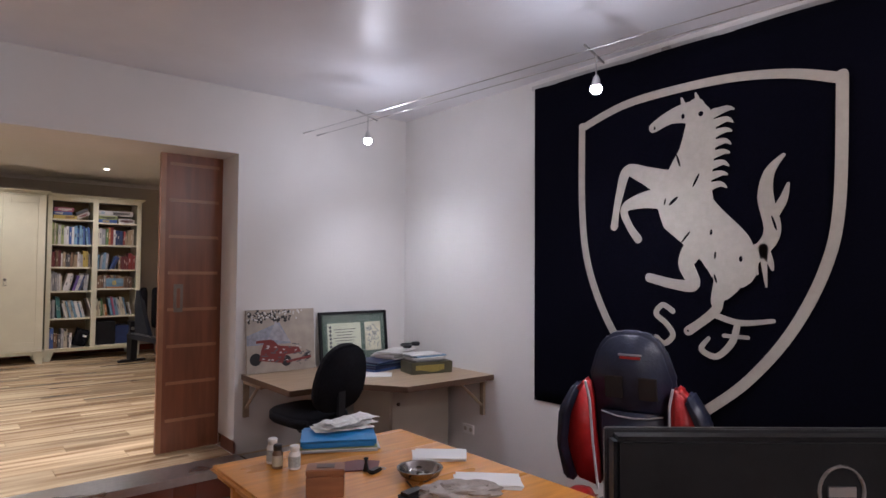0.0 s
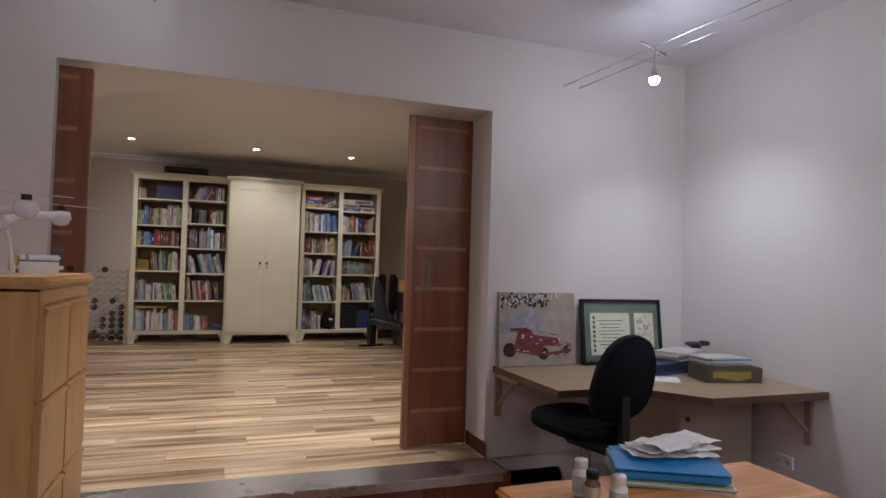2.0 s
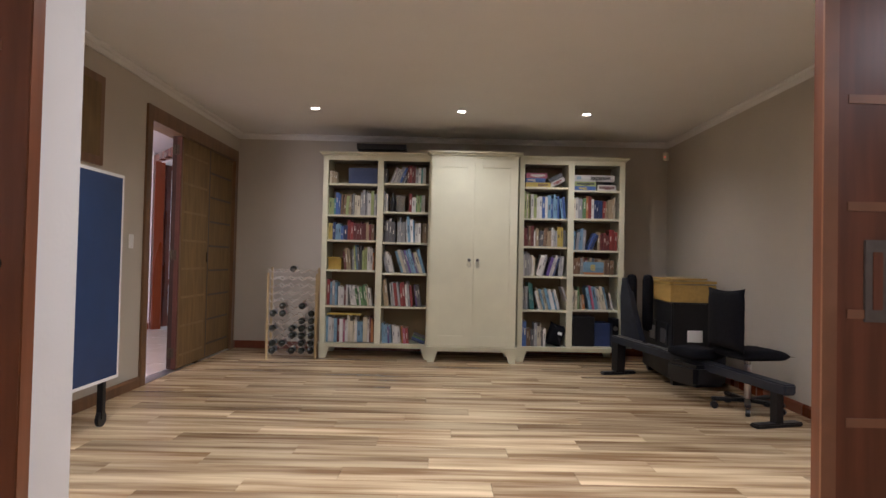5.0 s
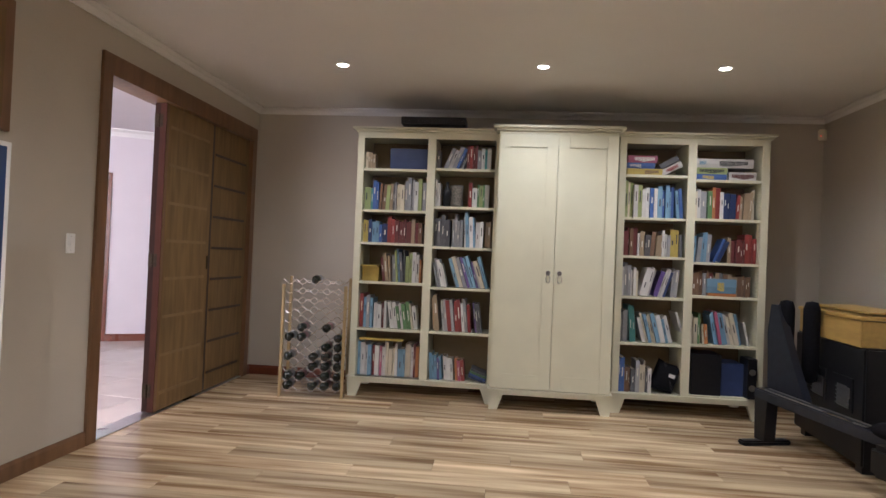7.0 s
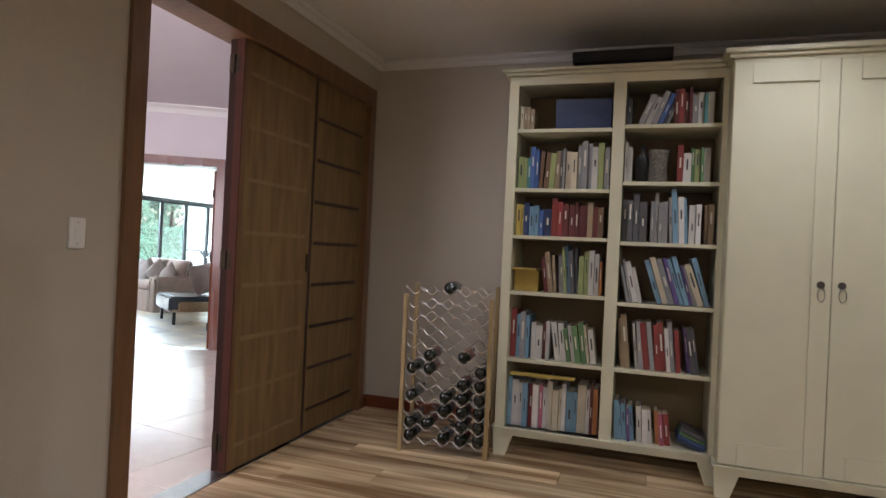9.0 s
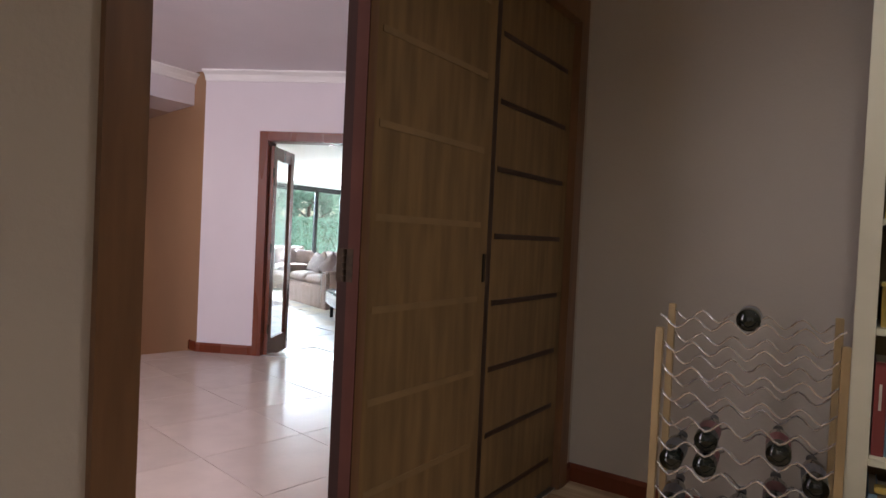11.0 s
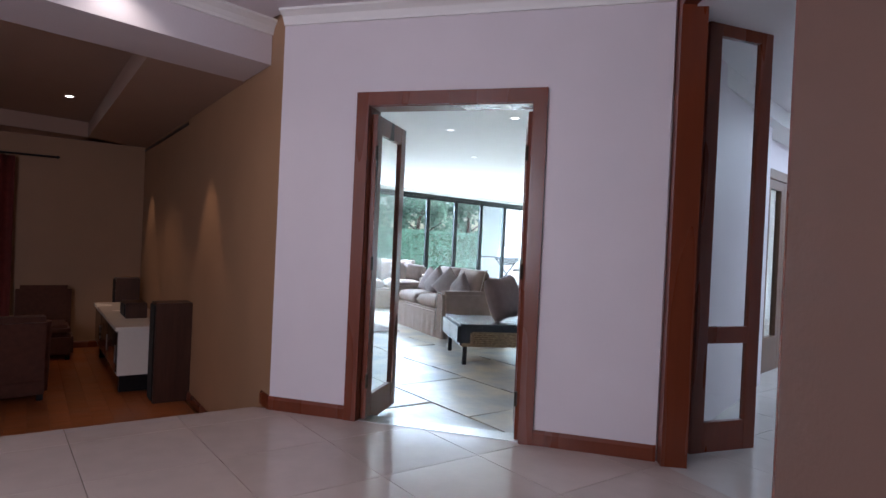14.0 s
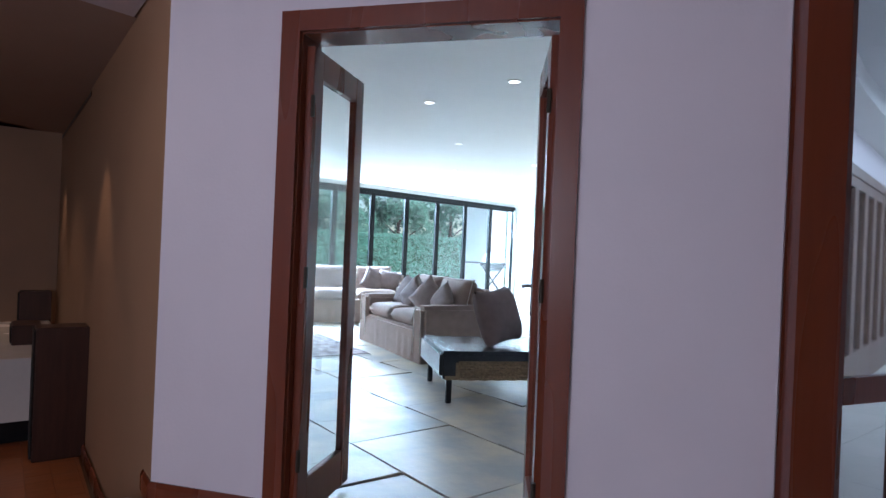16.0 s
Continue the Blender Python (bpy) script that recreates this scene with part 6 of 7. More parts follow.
bm = bmesh.new()
ribbon(bm, [hy(1.545, 2.21), hy(1.20, 2.30), hy(0.70, 2.31), hy(0.36, 2.265), hy(0.115, 2.185)], [0.045, 0.045, 0.045, 0.045, 0.05])
ribbon(bm, [hy(1.545, 2.22), hy(1.545, 1.70), hy(1.50, 1.35), hy(1.36, 1.02), hy(1.17, 0.78), hy(0.95, 0.62), hy(0.80, 0.56)], [0.045] * 7, -0.0185)
ribbon(bm, [hy(0.115, 2.20), hy(0.135, 1.62), hy(0.20, 1.32), hy(0.35, 1.02), hy(0.56, 0.76), hy(0.80, 0.56)], [0.05] * 6, -0.0195)
part("shield_outline", bm, M_FIG, wh)
bm = bmesh.new()
HZ = -0.0178
ribbon(bm, [hy(1.05, 2.125), hy(0.95, 2.165), hy(0.84, 2.17), hy(0.78, 2.13)], [0.055, 0.075, 0.12, 0.14], HZ)
ribbon(bm, [hy(0.80, 2.19), hy(0.78, 2.08), hy(0.80, 1.95), hy(0.85, 1.80), hy(0.86, 1.70)], [0.10, 0.17, 0.20, 0.27, 0.30], HZ - 0.0003)
ribbon(bm, [hy(0.97, 1.76), hy(0.88, 1.66), hy(0.76, 1.54), hy(0.64, 1.42), hy(0.60, 1.34)], [0.16, 0.30, 0.27, 0.26, 0.22], HZ - 0.0006)
ribbon(bm, [hy(0.98, 1.80), hy(1.10, 1.86), hy(1.22, 1.90), hy(1.27, 1.78), hy(1.30, 1.65), hy(1.31, 1.58)], [0.16, 0.10, 0.065, 0.05, 0.04, 0.05], HZ - 0.0009)
ribbon(bm, [hy(0.98, 1.72), hy(1.12, 1.72), hy(1.24, 1.68), hy(1.21, 1.58), hy(1.15, 1.50)], [0.13, 0.09, 0.05, 0.042, 0.05], HZ - 0.0012)
ribbon(bm, [hy(0.66, 1.42), hy(0.64, 1.28), hy(0.69, 1.18), hy(0.70, 1.12), hy(0.78, 1.05), hy(0.85, 1.0)], [0.25, 0.16, 0.07, 0.05, 0.045, 0.05], HZ - 0.0015)
ribbon(bm, [hy(0.80, 1.46), hy(0.86, 1.36), hy(0.82, 1.25), hy(0.92, 1.245), hy(1.08, 1.28)], [0.13, 0.09, 0.07, 0.055, 0.05], HZ - 0.0018)
ribbon(bm, [hy(0.56, 1.42), hy(0.47, 1.43), hy(0.42, 1.52), hy(0.45, 1.68), hy(0.43, 1.80), hy(0.36, 1.88)], [0.04, 0.07, 0.08, 0.075, 0.05, 0.012], HZ - 0.0021)
ribbon(bm, [hy(0.42, 1.58), hy(0.37, 1.66), hy(0.345, 1.74)], [0.05, 0.04, 0.01], HZ - 0.0024)
for a, b in ((0.50, 1.30), (0.46, 1.24), (0.43, 1.32)):
    ribbon(bm, [hy(0.46, 1.43), hy(a, 1.36), hy(a - 0.01, b)], [0.05, 0.03, 0.006], HZ - 0.0027)
for k in range(8):
    z = 2.14 - 0.055 * k
    y = 0.70 + 0.006 * k
    ribbon(bm, [hy(y, z), hy(y - 0.07, z + 0.012), hy(y - 0.105, z - 0.012 * (k % 2))], [0.05, 0.028, 0.004], HZ - 0.003)
for y, z in ((0.86, 2.21), (0.78, 2.22)):
    ribbon(bm, [hy(y, z - 0.02), hy(y + 0.02, z + 0.05)], [0.04, 0.006], HZ - 0.003)
part("horse_figure", bm, M_FIG, wh)
bm = bmesh.new()
for y, z, w, h2_, a in ((0.77, 2.15, 0.028, 0.028, 0), (0.87, 2.155, 0.02, 0.03, 0), (1.04, 2.12, 0.012, 0.02, 0), (0.93, 1.70, 0.018, 0.07, 0.9), (0.80, 1.80, 0.014, 0.08, 0.5), (0.98, 1.70, 0.01, 0.04, 0.2),
                        (0.86, 1.50, 0.012, 0.08, 0.7), (0.72, 1.52, 0.014, 0.03, 0.1), (0.70, 1.40, 0.012, 0.04, 0.1), (0.57, 1.38, 0.018, 0.03, 0), (0.70, 1.28, 0.012, 0.05, -0.3), (0.41, 1.55, 0.012, 0.08, -0.3),
                        (0.90, 1.92, 0.012, 0.08, -0.3), (1.19, 1.80, 0.03, 0.04, 0.2), (0.85, 1.0, 0.012, 0.012, 0)):
    m = Matrix.Translation((-y, HZ - 0.0042, z)) @ Matrix.Rotation(a, 4, "Y")
    vs = [bm.verts.new(m @ Vector((w / 2 * math.cos(t), 0, h2_ / 2 * math.sin(t)))) for t in [k * math.pi / 6 for k in range(12)]]
    bm.faces.new(vs)
part("figure_marks", bm, M_FELT, wh)
bm = bmesh.new()
ribbon(bm, [hy(0.94, 1.10), hy(1.00, 1.13), hy(1.04, 1.08), hy(0.98, 1.03), hy(0.94, 0.97), hy(0.99, 0.92), hy(1.04, 0.95)], [0.03] * 7, HZ)
ribbon(bm, [hy(0.42, 1.08), hy(0.58, 1.06), hy(0.70, 1.09)], [0.02, 0.03, 0.03], HZ)
ribbon(bm, [hy(0.59, 1.06), hy(0.62, 0.96), hy(0.70, 0.88), hy(0.78, 0.91), hy(0.74, 0.97)], [0.03, 0.035, 0.03, 0.03, 0.02], HZ - 0.0003)
ribbon(bm, [hy(0.54, 0.99), hy(0.66, 0.99)], [0.02, 0.02], HZ - 0.0006)
part("curled_marks", bm, M_FIG, wh, "plain curled cream shapes")
part("hanging_rail", boxm(-1.98, 0.52, -0.004, 0.012, 2.548, 2.575, 0.003), M_STEEL, wh)

# ---- lounge ----
wd = (Vector((LW[0], LW[1])) - Vector((A[0], A[1]))).normalized()      # along the lounge wall, away from the hall
wa = math.degrees(math.atan2(wd.y, wd.x))
M_SPK = mat("dark_walnut", (0.055, 0.022, 0.014), 0.4, vary=0.3, scale=6, stretch=(6, 6, 0.6))
M_SPKF = mat("speaker_cloth", (0.015, 0.013, 0.013), 0.9, vary=0.2, scale=90)


def loudspeaker(name, x, y, z, w, dp, h, label, rz):
    s = thing(name, label, "loudspeaker", pose(x, y, z, 0, 0, rz))
    part("cabinet", boxm(-w / 2, w / 2, -dp / 2, dp / 2, 0, h, 0.006), M_SPK, s)
    part("grille", boxm(-w / 2 + 0.012, w / 2 - 0.012, -dp / 2 - 0.014, -dp / 2, 0.02, h - 0.02, 0.005), M_SPKF, s)
    return s


loudspeaker("loudspeaker", -8.17, 10.72, LZ, 0.26, 0.34, 0.985, "tall dark walnut floor loudspeaker beside the white unit", wa + 90 + 180 - 90)
loudspeaker("loudspeaker", -11.025, 11.201, LZ, 0.24, 0.30, 1.02, "tall dark walnut floor loudspeaker at the far end", wa + 90 + 180 - 90)
tv = thing("media_unit", "long white lacquered media unit on short dark legs", "sideboard", Matrix.Translation((-8.53, 10.59, LZ)) @ Matrix.Rotation(math.atan2(wd.y, wd.x), 4, "Z"))
M_LAQ = mat("white_lacquer", (0.72, 0.68, 0.62), 0.25, vary=0.03)
M_DARKG = mat("dark_glass_front", (0.035, 0.025, 0.022), 0.12, vary=0.1)
part("carcass", boxm(0, 2.35, -0.24, 0.24, 0.20, 0.66, 0.004), M_LAQ, tv)
part("worktop", boxm(-0.03, 2.38, -0.27, 0.27, 0.66, 0.70, 0.004), M_LAQ, tv)
for k in range(3):
    dd = part("door", boxm(0.05 + 0.76 * k, 0.77 + 0.76 * k, 0.24, 0.252, 0.23, 0.63, 0.002), M_DARKG, tv, "dark glass door")
    part("handle", boxm(0.09 + 0.76 * k, 0.11 + 0.76 * k, 0.252, 0.262, 0.32, 0.50, 0.002), M_STEEL, dd)
for x in (0.15, 2.15):
    part("leg", boxm(x, x + 0.12, -0.2, 0.2, 0, 0.20), M_BLACK, tv)
cs = thing("centre_speaker", "dark wooden centre speaker on the white unit", "loudspeaker", Matrix.Translation((-9.35, 10.75, LZ + 0.70)) @ Matrix.Rotation(math.atan2(wd.y, wd.x), 4, "Z"))
part("cabinet", boxm(-0.2, 0.2, -0.11, 0.11, 0, 0.17, 0.006), M_SPK, cs)
part("grille", boxm(-0.18, 0.18, 0.11, 0.12, 0.015, 0.155, 0.004), M_SPKF, cs)

M_SUEDE = mat("brown_suede", (0.085, 0.030, 0.018), 0.9, vary=0.2, scale=20, bump=0.2, bscale=150)


def armchair(name, x, y, z, rz, w, label, h=0.86):
    s = thing(name, label, "sofa" if w > 1.2 else "armchair", pose(x, y, z, 0, 0, rz))
    part("base", boxm(-w / 2, w / 2, -0.42, 0.42, 0.06, 0.32, 0.03), M_SUEDE, s)
    part("backrest", boxm(-w / 2, w / 2, 0.24, 0.44, 0.20, h, 0.05, pose(0, 0, 0, -5)), M_SUEDE, s)
    nn = 2 if w > 1.2 else 1
    for k in range(nn):
        cw = (w - 0.06) / nn
        part("seat_cushion", boxm(-w / 2 + 0.03 + cw * k, -w / 2 + 0.03 + cw * (k + 1) - 0.008, -0.44, 0.24, 0.325, 0.44, 0.035), M_SUEDE, s)
    for a in (-w / 2 + 0.06, w / 2 - 0.06):
        for b in (-0.36, 0.36):
            part("leg", boxm(a - 0.025, a + 0.025, b - 0.025, b + 0.025, 0, 0.06), M_BLACK, s)
    return s


armchair("sofa", -9.17, 8.95, LZ, -90, 1.7, "low brown suede sofa with its back to the hall", 0.86)
armchair("armchair", -11.157, 10.25, LZ, 79.3, 0.64, "brown suede armless armchair against the far wall", 0.92)
cu = thing("curtain", "dark red curtain hanging from a black rod", "curtain", pose(-12.02, 8.354, 0, 0, 0, 79.3))
bm = bmesh.new()
N = 60
g = [[bm.verts.new((1.65 * i / N, 0.05 * math.sin(i * 0.9) * (0.6 + 0.4 * k / 8) - 0.10, LZ + 0.02 + (2.58 * k / 8))) for k in range(9)] for i in range(N + 1)]
for i in range(N):
    for k in range(8):
        bm.faces.new((g[i][k], g[i + 1][k], g[i + 1][k + 1], g[i][k + 1]))
ext = bmesh.ops.extrude_face_region(bm, geom=bm.faces[:])
bmesh.ops.translate(bm, verts=[v for v in ext["geom"] if isinstance(v, bmesh.types.BMVert)], vec=(0, 0.004, 0))
part("drape", bm, mat("red_curtain", (0.16, 0.022, 0.016), 0.8, vary=0.25, scale=12, bump=0.2, bscale=120), cu, smooth=True)
part("rod", rodm((-1.2, -0.1, 2.12), (2.1, -0.1, 2.12), 0.014, 12), M_BLACK, cu)
part("finial", lathem([(0, -0.03), (0.025, 0.0), (0, 0.03)], 12, pose(2.12, -0.1, 2.12, 0, 90)), M_BLACK, cu, smooth=True)
for x in (-0.9, 1.9):
    part("rod_bracket", rodm((x, -0.1, 2.12), (x, 0.02 + 0.0, 2.12), 0.008), M_BLACK, cu)
slot = thing("air_slot", "long dark air vent slot in the lounge wall", "vent", Matrix.Translation((A[0], A[1], 0)) @ Matrix.Rotation(math.atan2(wd.y, wd.x), 4, "Z"))
part("slot_frame", boxm(2.93, 5.9, 0.001, 0.006, 2.335, 2.37), M_BLACK, slot)
rug = thing("rug", "pale lounge rug with dark stripes", "rug", pose(-10.75, 9.62, LZ, 0, 0, wa))
part("rug_mat", boxm(-0.95, 0.95, -0.5, 0.45, 0, 0.012, 0.003), mat("rug_pale", (0.42, 0.36, 0.30), 0.95, vary=0.15, scale=40, bump=0.4, bscale=200), rug)
for x in (-0.92, -0.84, -0.72, 0.72, 0.84, 0.9):
    part("stripe", boxm(x - 0.02, x + 0.02, -0.49, 0.44, 0.012, 0.0135), MB["brown"], rug)

# ---- living room ----
M_LINEN = mat("taupe_linen", (0.34, 0.255, 0.225), 0.85, vary=0.12, scale=10, bump=0.25, bscale=160)
M_LINENP = mat("piping_pale", (0.62, 0.58, 0.54), 0.8, vary=0.05)
M_PILLOW = mat("taupe_pillow", (0.21, 0.16, 0.15), 0.85, vary=0.15, scale=14, bump=0.3, bscale=160)


def slip_sofa(x, y, rz, w, label, pillows=()):
    s = thing("sofa", label, "sofa", pose(x, y, VZ, 0, 0, rz))
    bm = bmesh.new()
    # loose skirt with soft folds to the floor
    per = [(-w / 2, -0.46), (w / 2, -0.46), (w / 2, 0.46), (-w / 2, 0.46)]
    ring = []
    for (ax, ay), (bx, by) in zip(per, per[1:] + per[:1]):
        L = math.hypot(bx - ax, by - ay)
        k = int(L / 0.03)
        for i in range(k):
            t = i / k
            nx, ny = (by - ay) / L, -(bx - ax) / L
            f = 0.010 * noise.noise((ax + (bx - ax) * t * 1.0, (ay + (by - ay) * t), 3.0)) + 0.007 * math.sin(i * 1.1) * max(0, noise.noise((i * 0.13, ax, ay)))
            ring.append((ax + (bx - ax) * t + nx * f, ay + (by - ay) * t + ny * f, nx, ny, f))
    rows = []
    for z, amt in ((0.004, 2.2), (0.12, 1.4), (0.27, 0.3)):
        rows.append([bm.verts.new((px + nx * f * amt, py + ny * f * amt, z)) for px, py, nx, ny, f in ring])
    for a, b in zip(rows, rows[1:]):
        for i in range(len(ring)):
            bm.faces.new((a[i], a[(i + 1) % len(ring)], b[(i + 1) % len(ring)], b[i]))
    part("skirt", bm, M_LINEN, s, "loose pleated skirt", smooth=True)
    part("seat_base", boxm(-w / 2 + 0.01, w / 2 - 0.01, -0.44, 0.44, 0.22, 0.36, 0.03), M_LINEN, s)
    for sg in (-1, 1):
        c = sg * (w / 2 - 0.11)
        ar = part("arm", boxm(c - 0.11, c + 0.11, -0.46, 0.40, 0.24, 0.62, 0.05), M_LINEN, s)
        bm = bmesh.new()
        o = c - 0.085
        tube(bm, [(o, -0.462, 0.10), (o, -0.464, 0.52), (o + 0.03, -0.464, 0.60), (o + 0.14, -0.464, 0.60), (o + 0.17, -0.464, 0.52), (o + 0.17, -0.462, 0.10)], 0.006)
        part("piping", bm, M_LINENP, ar)
    n2 = 2
    cw = (w - 0.46) / n2
    for k in range(n2):
        cx = -w / 2 + 0.23 + cw * (k + 0.5)
        sc2 = part("seat_cushion", pillow_bm(cw - 0.006, 0.66, 0.18, 12, 7, pose(cx, -0.13, 0.44, 90)), M_LINEN, s, smooth=True)
        bc = part("back_cushion", pillow_bm(cw - 0.006, 0.50, 0.24, 12, 5, pose(cx, 0.27, 0.66, -14)), M_LINEN, s, smooth=True)
        bm = bmesh.new()
        m = pose(cx, 0.27, 0.66, -14)
        q = [(-cw / 2 + 0.02, -0.02, -0.22), (-cw / 2 + 0.02, -0.02, 0.23), (cw / 2 - 0.02, -0.02, 0.23), (cw / 2 - 0.02, -0.02, -0.22)]
        tube(bm, [m @ Vector(p) for p in q], 0.006)
        part("piping", bm, M_LINENP, bc)
    part("back_frame", boxm(-w / 2, w / 2, 0.30, 0.46, 0.25, 0.80, 0.05), M_LINEN, s)
    for px, py, pz, sz, ra, rb2 in pillows:
        pm2 = pose(x, y, VZ, 0, 0, rz) @ pose(px, py, pz, -24, rb2, ra)
        p = tagged(part("throw_pillow", pillow_bm(sz, sz, 0.15, 12, 2.6, pm2), M_PILLOW, smooth=True), "taupe throw pillow with piped edge on the sofa", "pillow", "pillows on the sofas")
    return s


SR = 14.0
slip_sofa(-8.20, 14.62, -18.4, 1.84, "taupe slip-covered two-seat sofa with pale piping",
          [(-0.48, 0.02, 0.66, 0.42, 8, 12), (-0.20, -0.04, 0.65, 0.42, -6, 38), (0.12, 0.0, 0.65, 0.42, 10, 36), (0.42, 0.04, 0.62, 0.38, -12, 40)])
slip_sofa(-11.0, 15.75, 60, 1.9, "taupe slip-covered sofa near the windows",
          [(0.35, 0.02, 0.66, 0.42, 8, 30), (0.62, 0.04, 0.65, 0.40, -8, 10)])

# woven chaise with dark leather seat
M_WICK = mat("seagrass_weave", (0.34, 0.24, 0.14), 0.75, vary=0.4, scale=50, bump=0.3, bscale=90)
M_LEA = mat("blackish_leather", (0.02, 0.022, 0.028), 0.22, vary=0.2, scale=30, bump=0.1, bscale=80)
CHAISE = pose(-6.19, 12.87, VZ, 0, 0, 55)
cz = thing("woven_chaise", "low seagrass chaise with dark leather seat on dark legs", "chaise", pose(-6.19, 12.87, VZ, 0, 0, 55))
CL, CW = 1.45, 0.90
for x, y in ((0.06, 0.05), (0.06, CW - 0.05), (CL - 0.12, 0.05), (CL - 0.12, CW - 0.05)):
    bm = bmesh.new()
    vs = box(bm, x - 0.022, x + 0.022, y - 0.022, y + 0.022, 0, 0.20, 0.004)
    part("leg", bm, M_BLACK, cz)
part("frame", boxm(0.01, CL - 0.01, 0.01, CW - 0.01, 0.19, 0.34, 0.01), M_WICK, cz)
bm = bmesh.new()
for k in range(7):
    z = 0.20 + 0.021 * k
    for y in (0.0, CW):
        pts = [(0.14 + (CL - 0.16) * i / 44, y + 0.009 * math.sin(i * 1.57 + k * math.pi), z) for i in range(45)]
        tube(bm, pts, 0.0105, 5)
weave = part("weave", bm, M_WICK, cz, "braided seagrass side", kind="stuff")
part("seat_cushion", boxm(-0.02, CL - 0.03, 0.005, CW - 0.005, 0.335, 0.42, 0.028), M_LEA, cz)
part("seat_front", boxm(-0.03, 0.13, -0.012, CW + 0.012, 0.20, 0.425, 0.03), M_LEA, cz)
tagged(part("large_cushion", pillow_bm(0.46, 0.50, 0.27, 16, 3.2, CHAISE @ pose(0.56, 0.40, 0.670, -18, -6, 36)), M_PILLOW, smooth=True), "large taupe cushion propped on the woven chaise", "pillow")

# folding glass front towards the garden
M_ALU = mat("bronze_aluminium", (0.012, 0.013, 0.013), 0.6, vary=0.1, scale=20)
M_ALU.node_tree.nodes["Principled BSDF"].inputs["Specular IOR Level"].default_value = 0.15
gf = thing("folding_glass_front", "dark bronze folding glass doors across the room's end", "folding door", line_pose((-12.22, 13.0), (-12.22, 21.8)))
part("head_track", boxm(0.4, 8.8, -0.05, 0.05, 2.25, 2.32), M_ALU, gf)
part("sill_track", boxm(0.4, 8.8, -0.05, 0.05, -0.05, -0.02), M_ALU, gf)
for k in range(9):
    x = 0.40 + 0.93 * k
    bm = bmesh.new()
    frame_bars(bm, x + 0.002, x + 0.928, -0.02, 2.25, 0.052, -0.025, 0.025)
    box(bm, x + 0.054, x + 0.876, -0.025, 0.025, -0.02, 0.06)
    lf = part("door_leaf", bm, M_ALU, gf)
    pn = part("pane", boxm(x + 0.052, x + 0.878, -0.003, 0.003, 0.055, 2.20), M_GLASS, lf)
    pn.visible_shadow = False

# gas grill beyond the glass
gr = thing("gas_grill", "dark gas grill with a pale domed lid and side shelves", "grill", pose(-13.35, 22.45, -0.12, 0, 0, 37))
part("lid", lathem([(0.36, 0.0), (0.34, 0.12), (0.26, 0.24), (0.12, 0.31), (0, 0.32)], 24, pose(0, 0, 1.0)), mat("grill_lid", (0.5, 0.5, 0.48), 0.3, vary=0.05), gr, smooth=True)
part("bowl", lathem([(0, 0.75), (0.2, 0.78), (0.36, 0.92), (0.37, 1.0), (0.0, 1.0)], 24), M_BLACK, gr, smooth=True)
part("side_shelf", boxm(-0.80, -0.37, -0.24, 0.24, 0.97, 1.0, 0.004), M_BLACK, gr)
part("side_shelf", boxm(0.37, 0.80, -0.24, 0.24, 0.97, 1.0, 0.004), M_BLACK, gr)
for s in (-1, 1):
    part("leg", rodm((s * 0.35, -0.2, 0.0), (-s * 0.25, 0.15, 0.85), 0.025), M_BLACK, gr)
    part("leg", rodm((s * 0.35, 0.2, 0.0), (-s * 0.25, -0.15, 0.85), 0.025), M_BLACK, gr)
part("handle", rodm((-0.15, -0.36, 1.12), (0.15, -0.36, 1.12), 0.012), M_STEEL, gr)
ar = thing("area_rug", "dark patterned rug in front of the sofa", "rug", pose(-9.3, 13.4, VZ, 0, 0, -14))
part("rug_mat", boxm(-1.0, 0.9, -0.9, 0.7, 0, 0.012, 0.003), mat("rug_dark", (0.10, 0.06, 0.07), 0.95, vary=0.6, scale=9, color2=(0.34, 0.28, 0.26), bump=0.3, bscale=150), ar)
part("fringe", boxm(0.9, 0.95, -0.9, 0.7, 0, 0.006), M_LINENP, ar)

# white pier outside and garden
slab("pier", [(-15.9, 24.2), (-14.9, 24.2), (-14.9, 25.0), (-15.9, 25.0)], -0.12, 2.9, M_WHITE, "white garden pier", "pier")
GR = random.Random(11)
M_LEAF = mat("hedge_leaf", (0.20, 0.46, 0.32), 0.55, vary=0.4, scale=5, island=0.4)
M_LEAF2 = mat("tree_leaf", (0.20, 0.42, 0.29), 0.55, vary=0.4, scale=5, island=0.45)
M_BARK = mat("bark", (0.10, 0.07, 0.05), 0.9, vary=0.4, scale=12, bump=0.6)
# dark green that stands for the shaded depth between the hedge leaves
M_HEDGESHADE = mat("hedge_core_shade", (0.05, 0.12, 0.05), 0.95, vary=0.4, scale=8, bump=0.6)


def leaf(verts, faces, c, s):
    n = Vector((0.8 + GR.gauss(0, 0.4), GR.gauss(0, 0.4), 0.6 + GR.gauss(0, 0.4))).normalized()
    u = n.cross(Vector((GR.gauss(0, 1), GR.gauss(0, 1), GR.gauss(0, 1)))).normalized()
    v = n.cross(u)
    i = len(verts)
    verts += [c - u * s, c + v * s * 0.4, c + u * s, c - v * s * 0.4]
    faces.append((i, i + 1, i + 2, i + 3))


def leaves(name, pts, size, material, parent, label=""):
    vs, fs = [], []
    for c in pts:
        leaf(vs, fs, c, size * GR.uniform(0.6, 1.3))
    me = bpy.data.meshes.new(name)
    me.from_pydata(vs, [], fs)
    me.materials.append(material)
    return part(name, me, material, parent, label, kind="stuff")


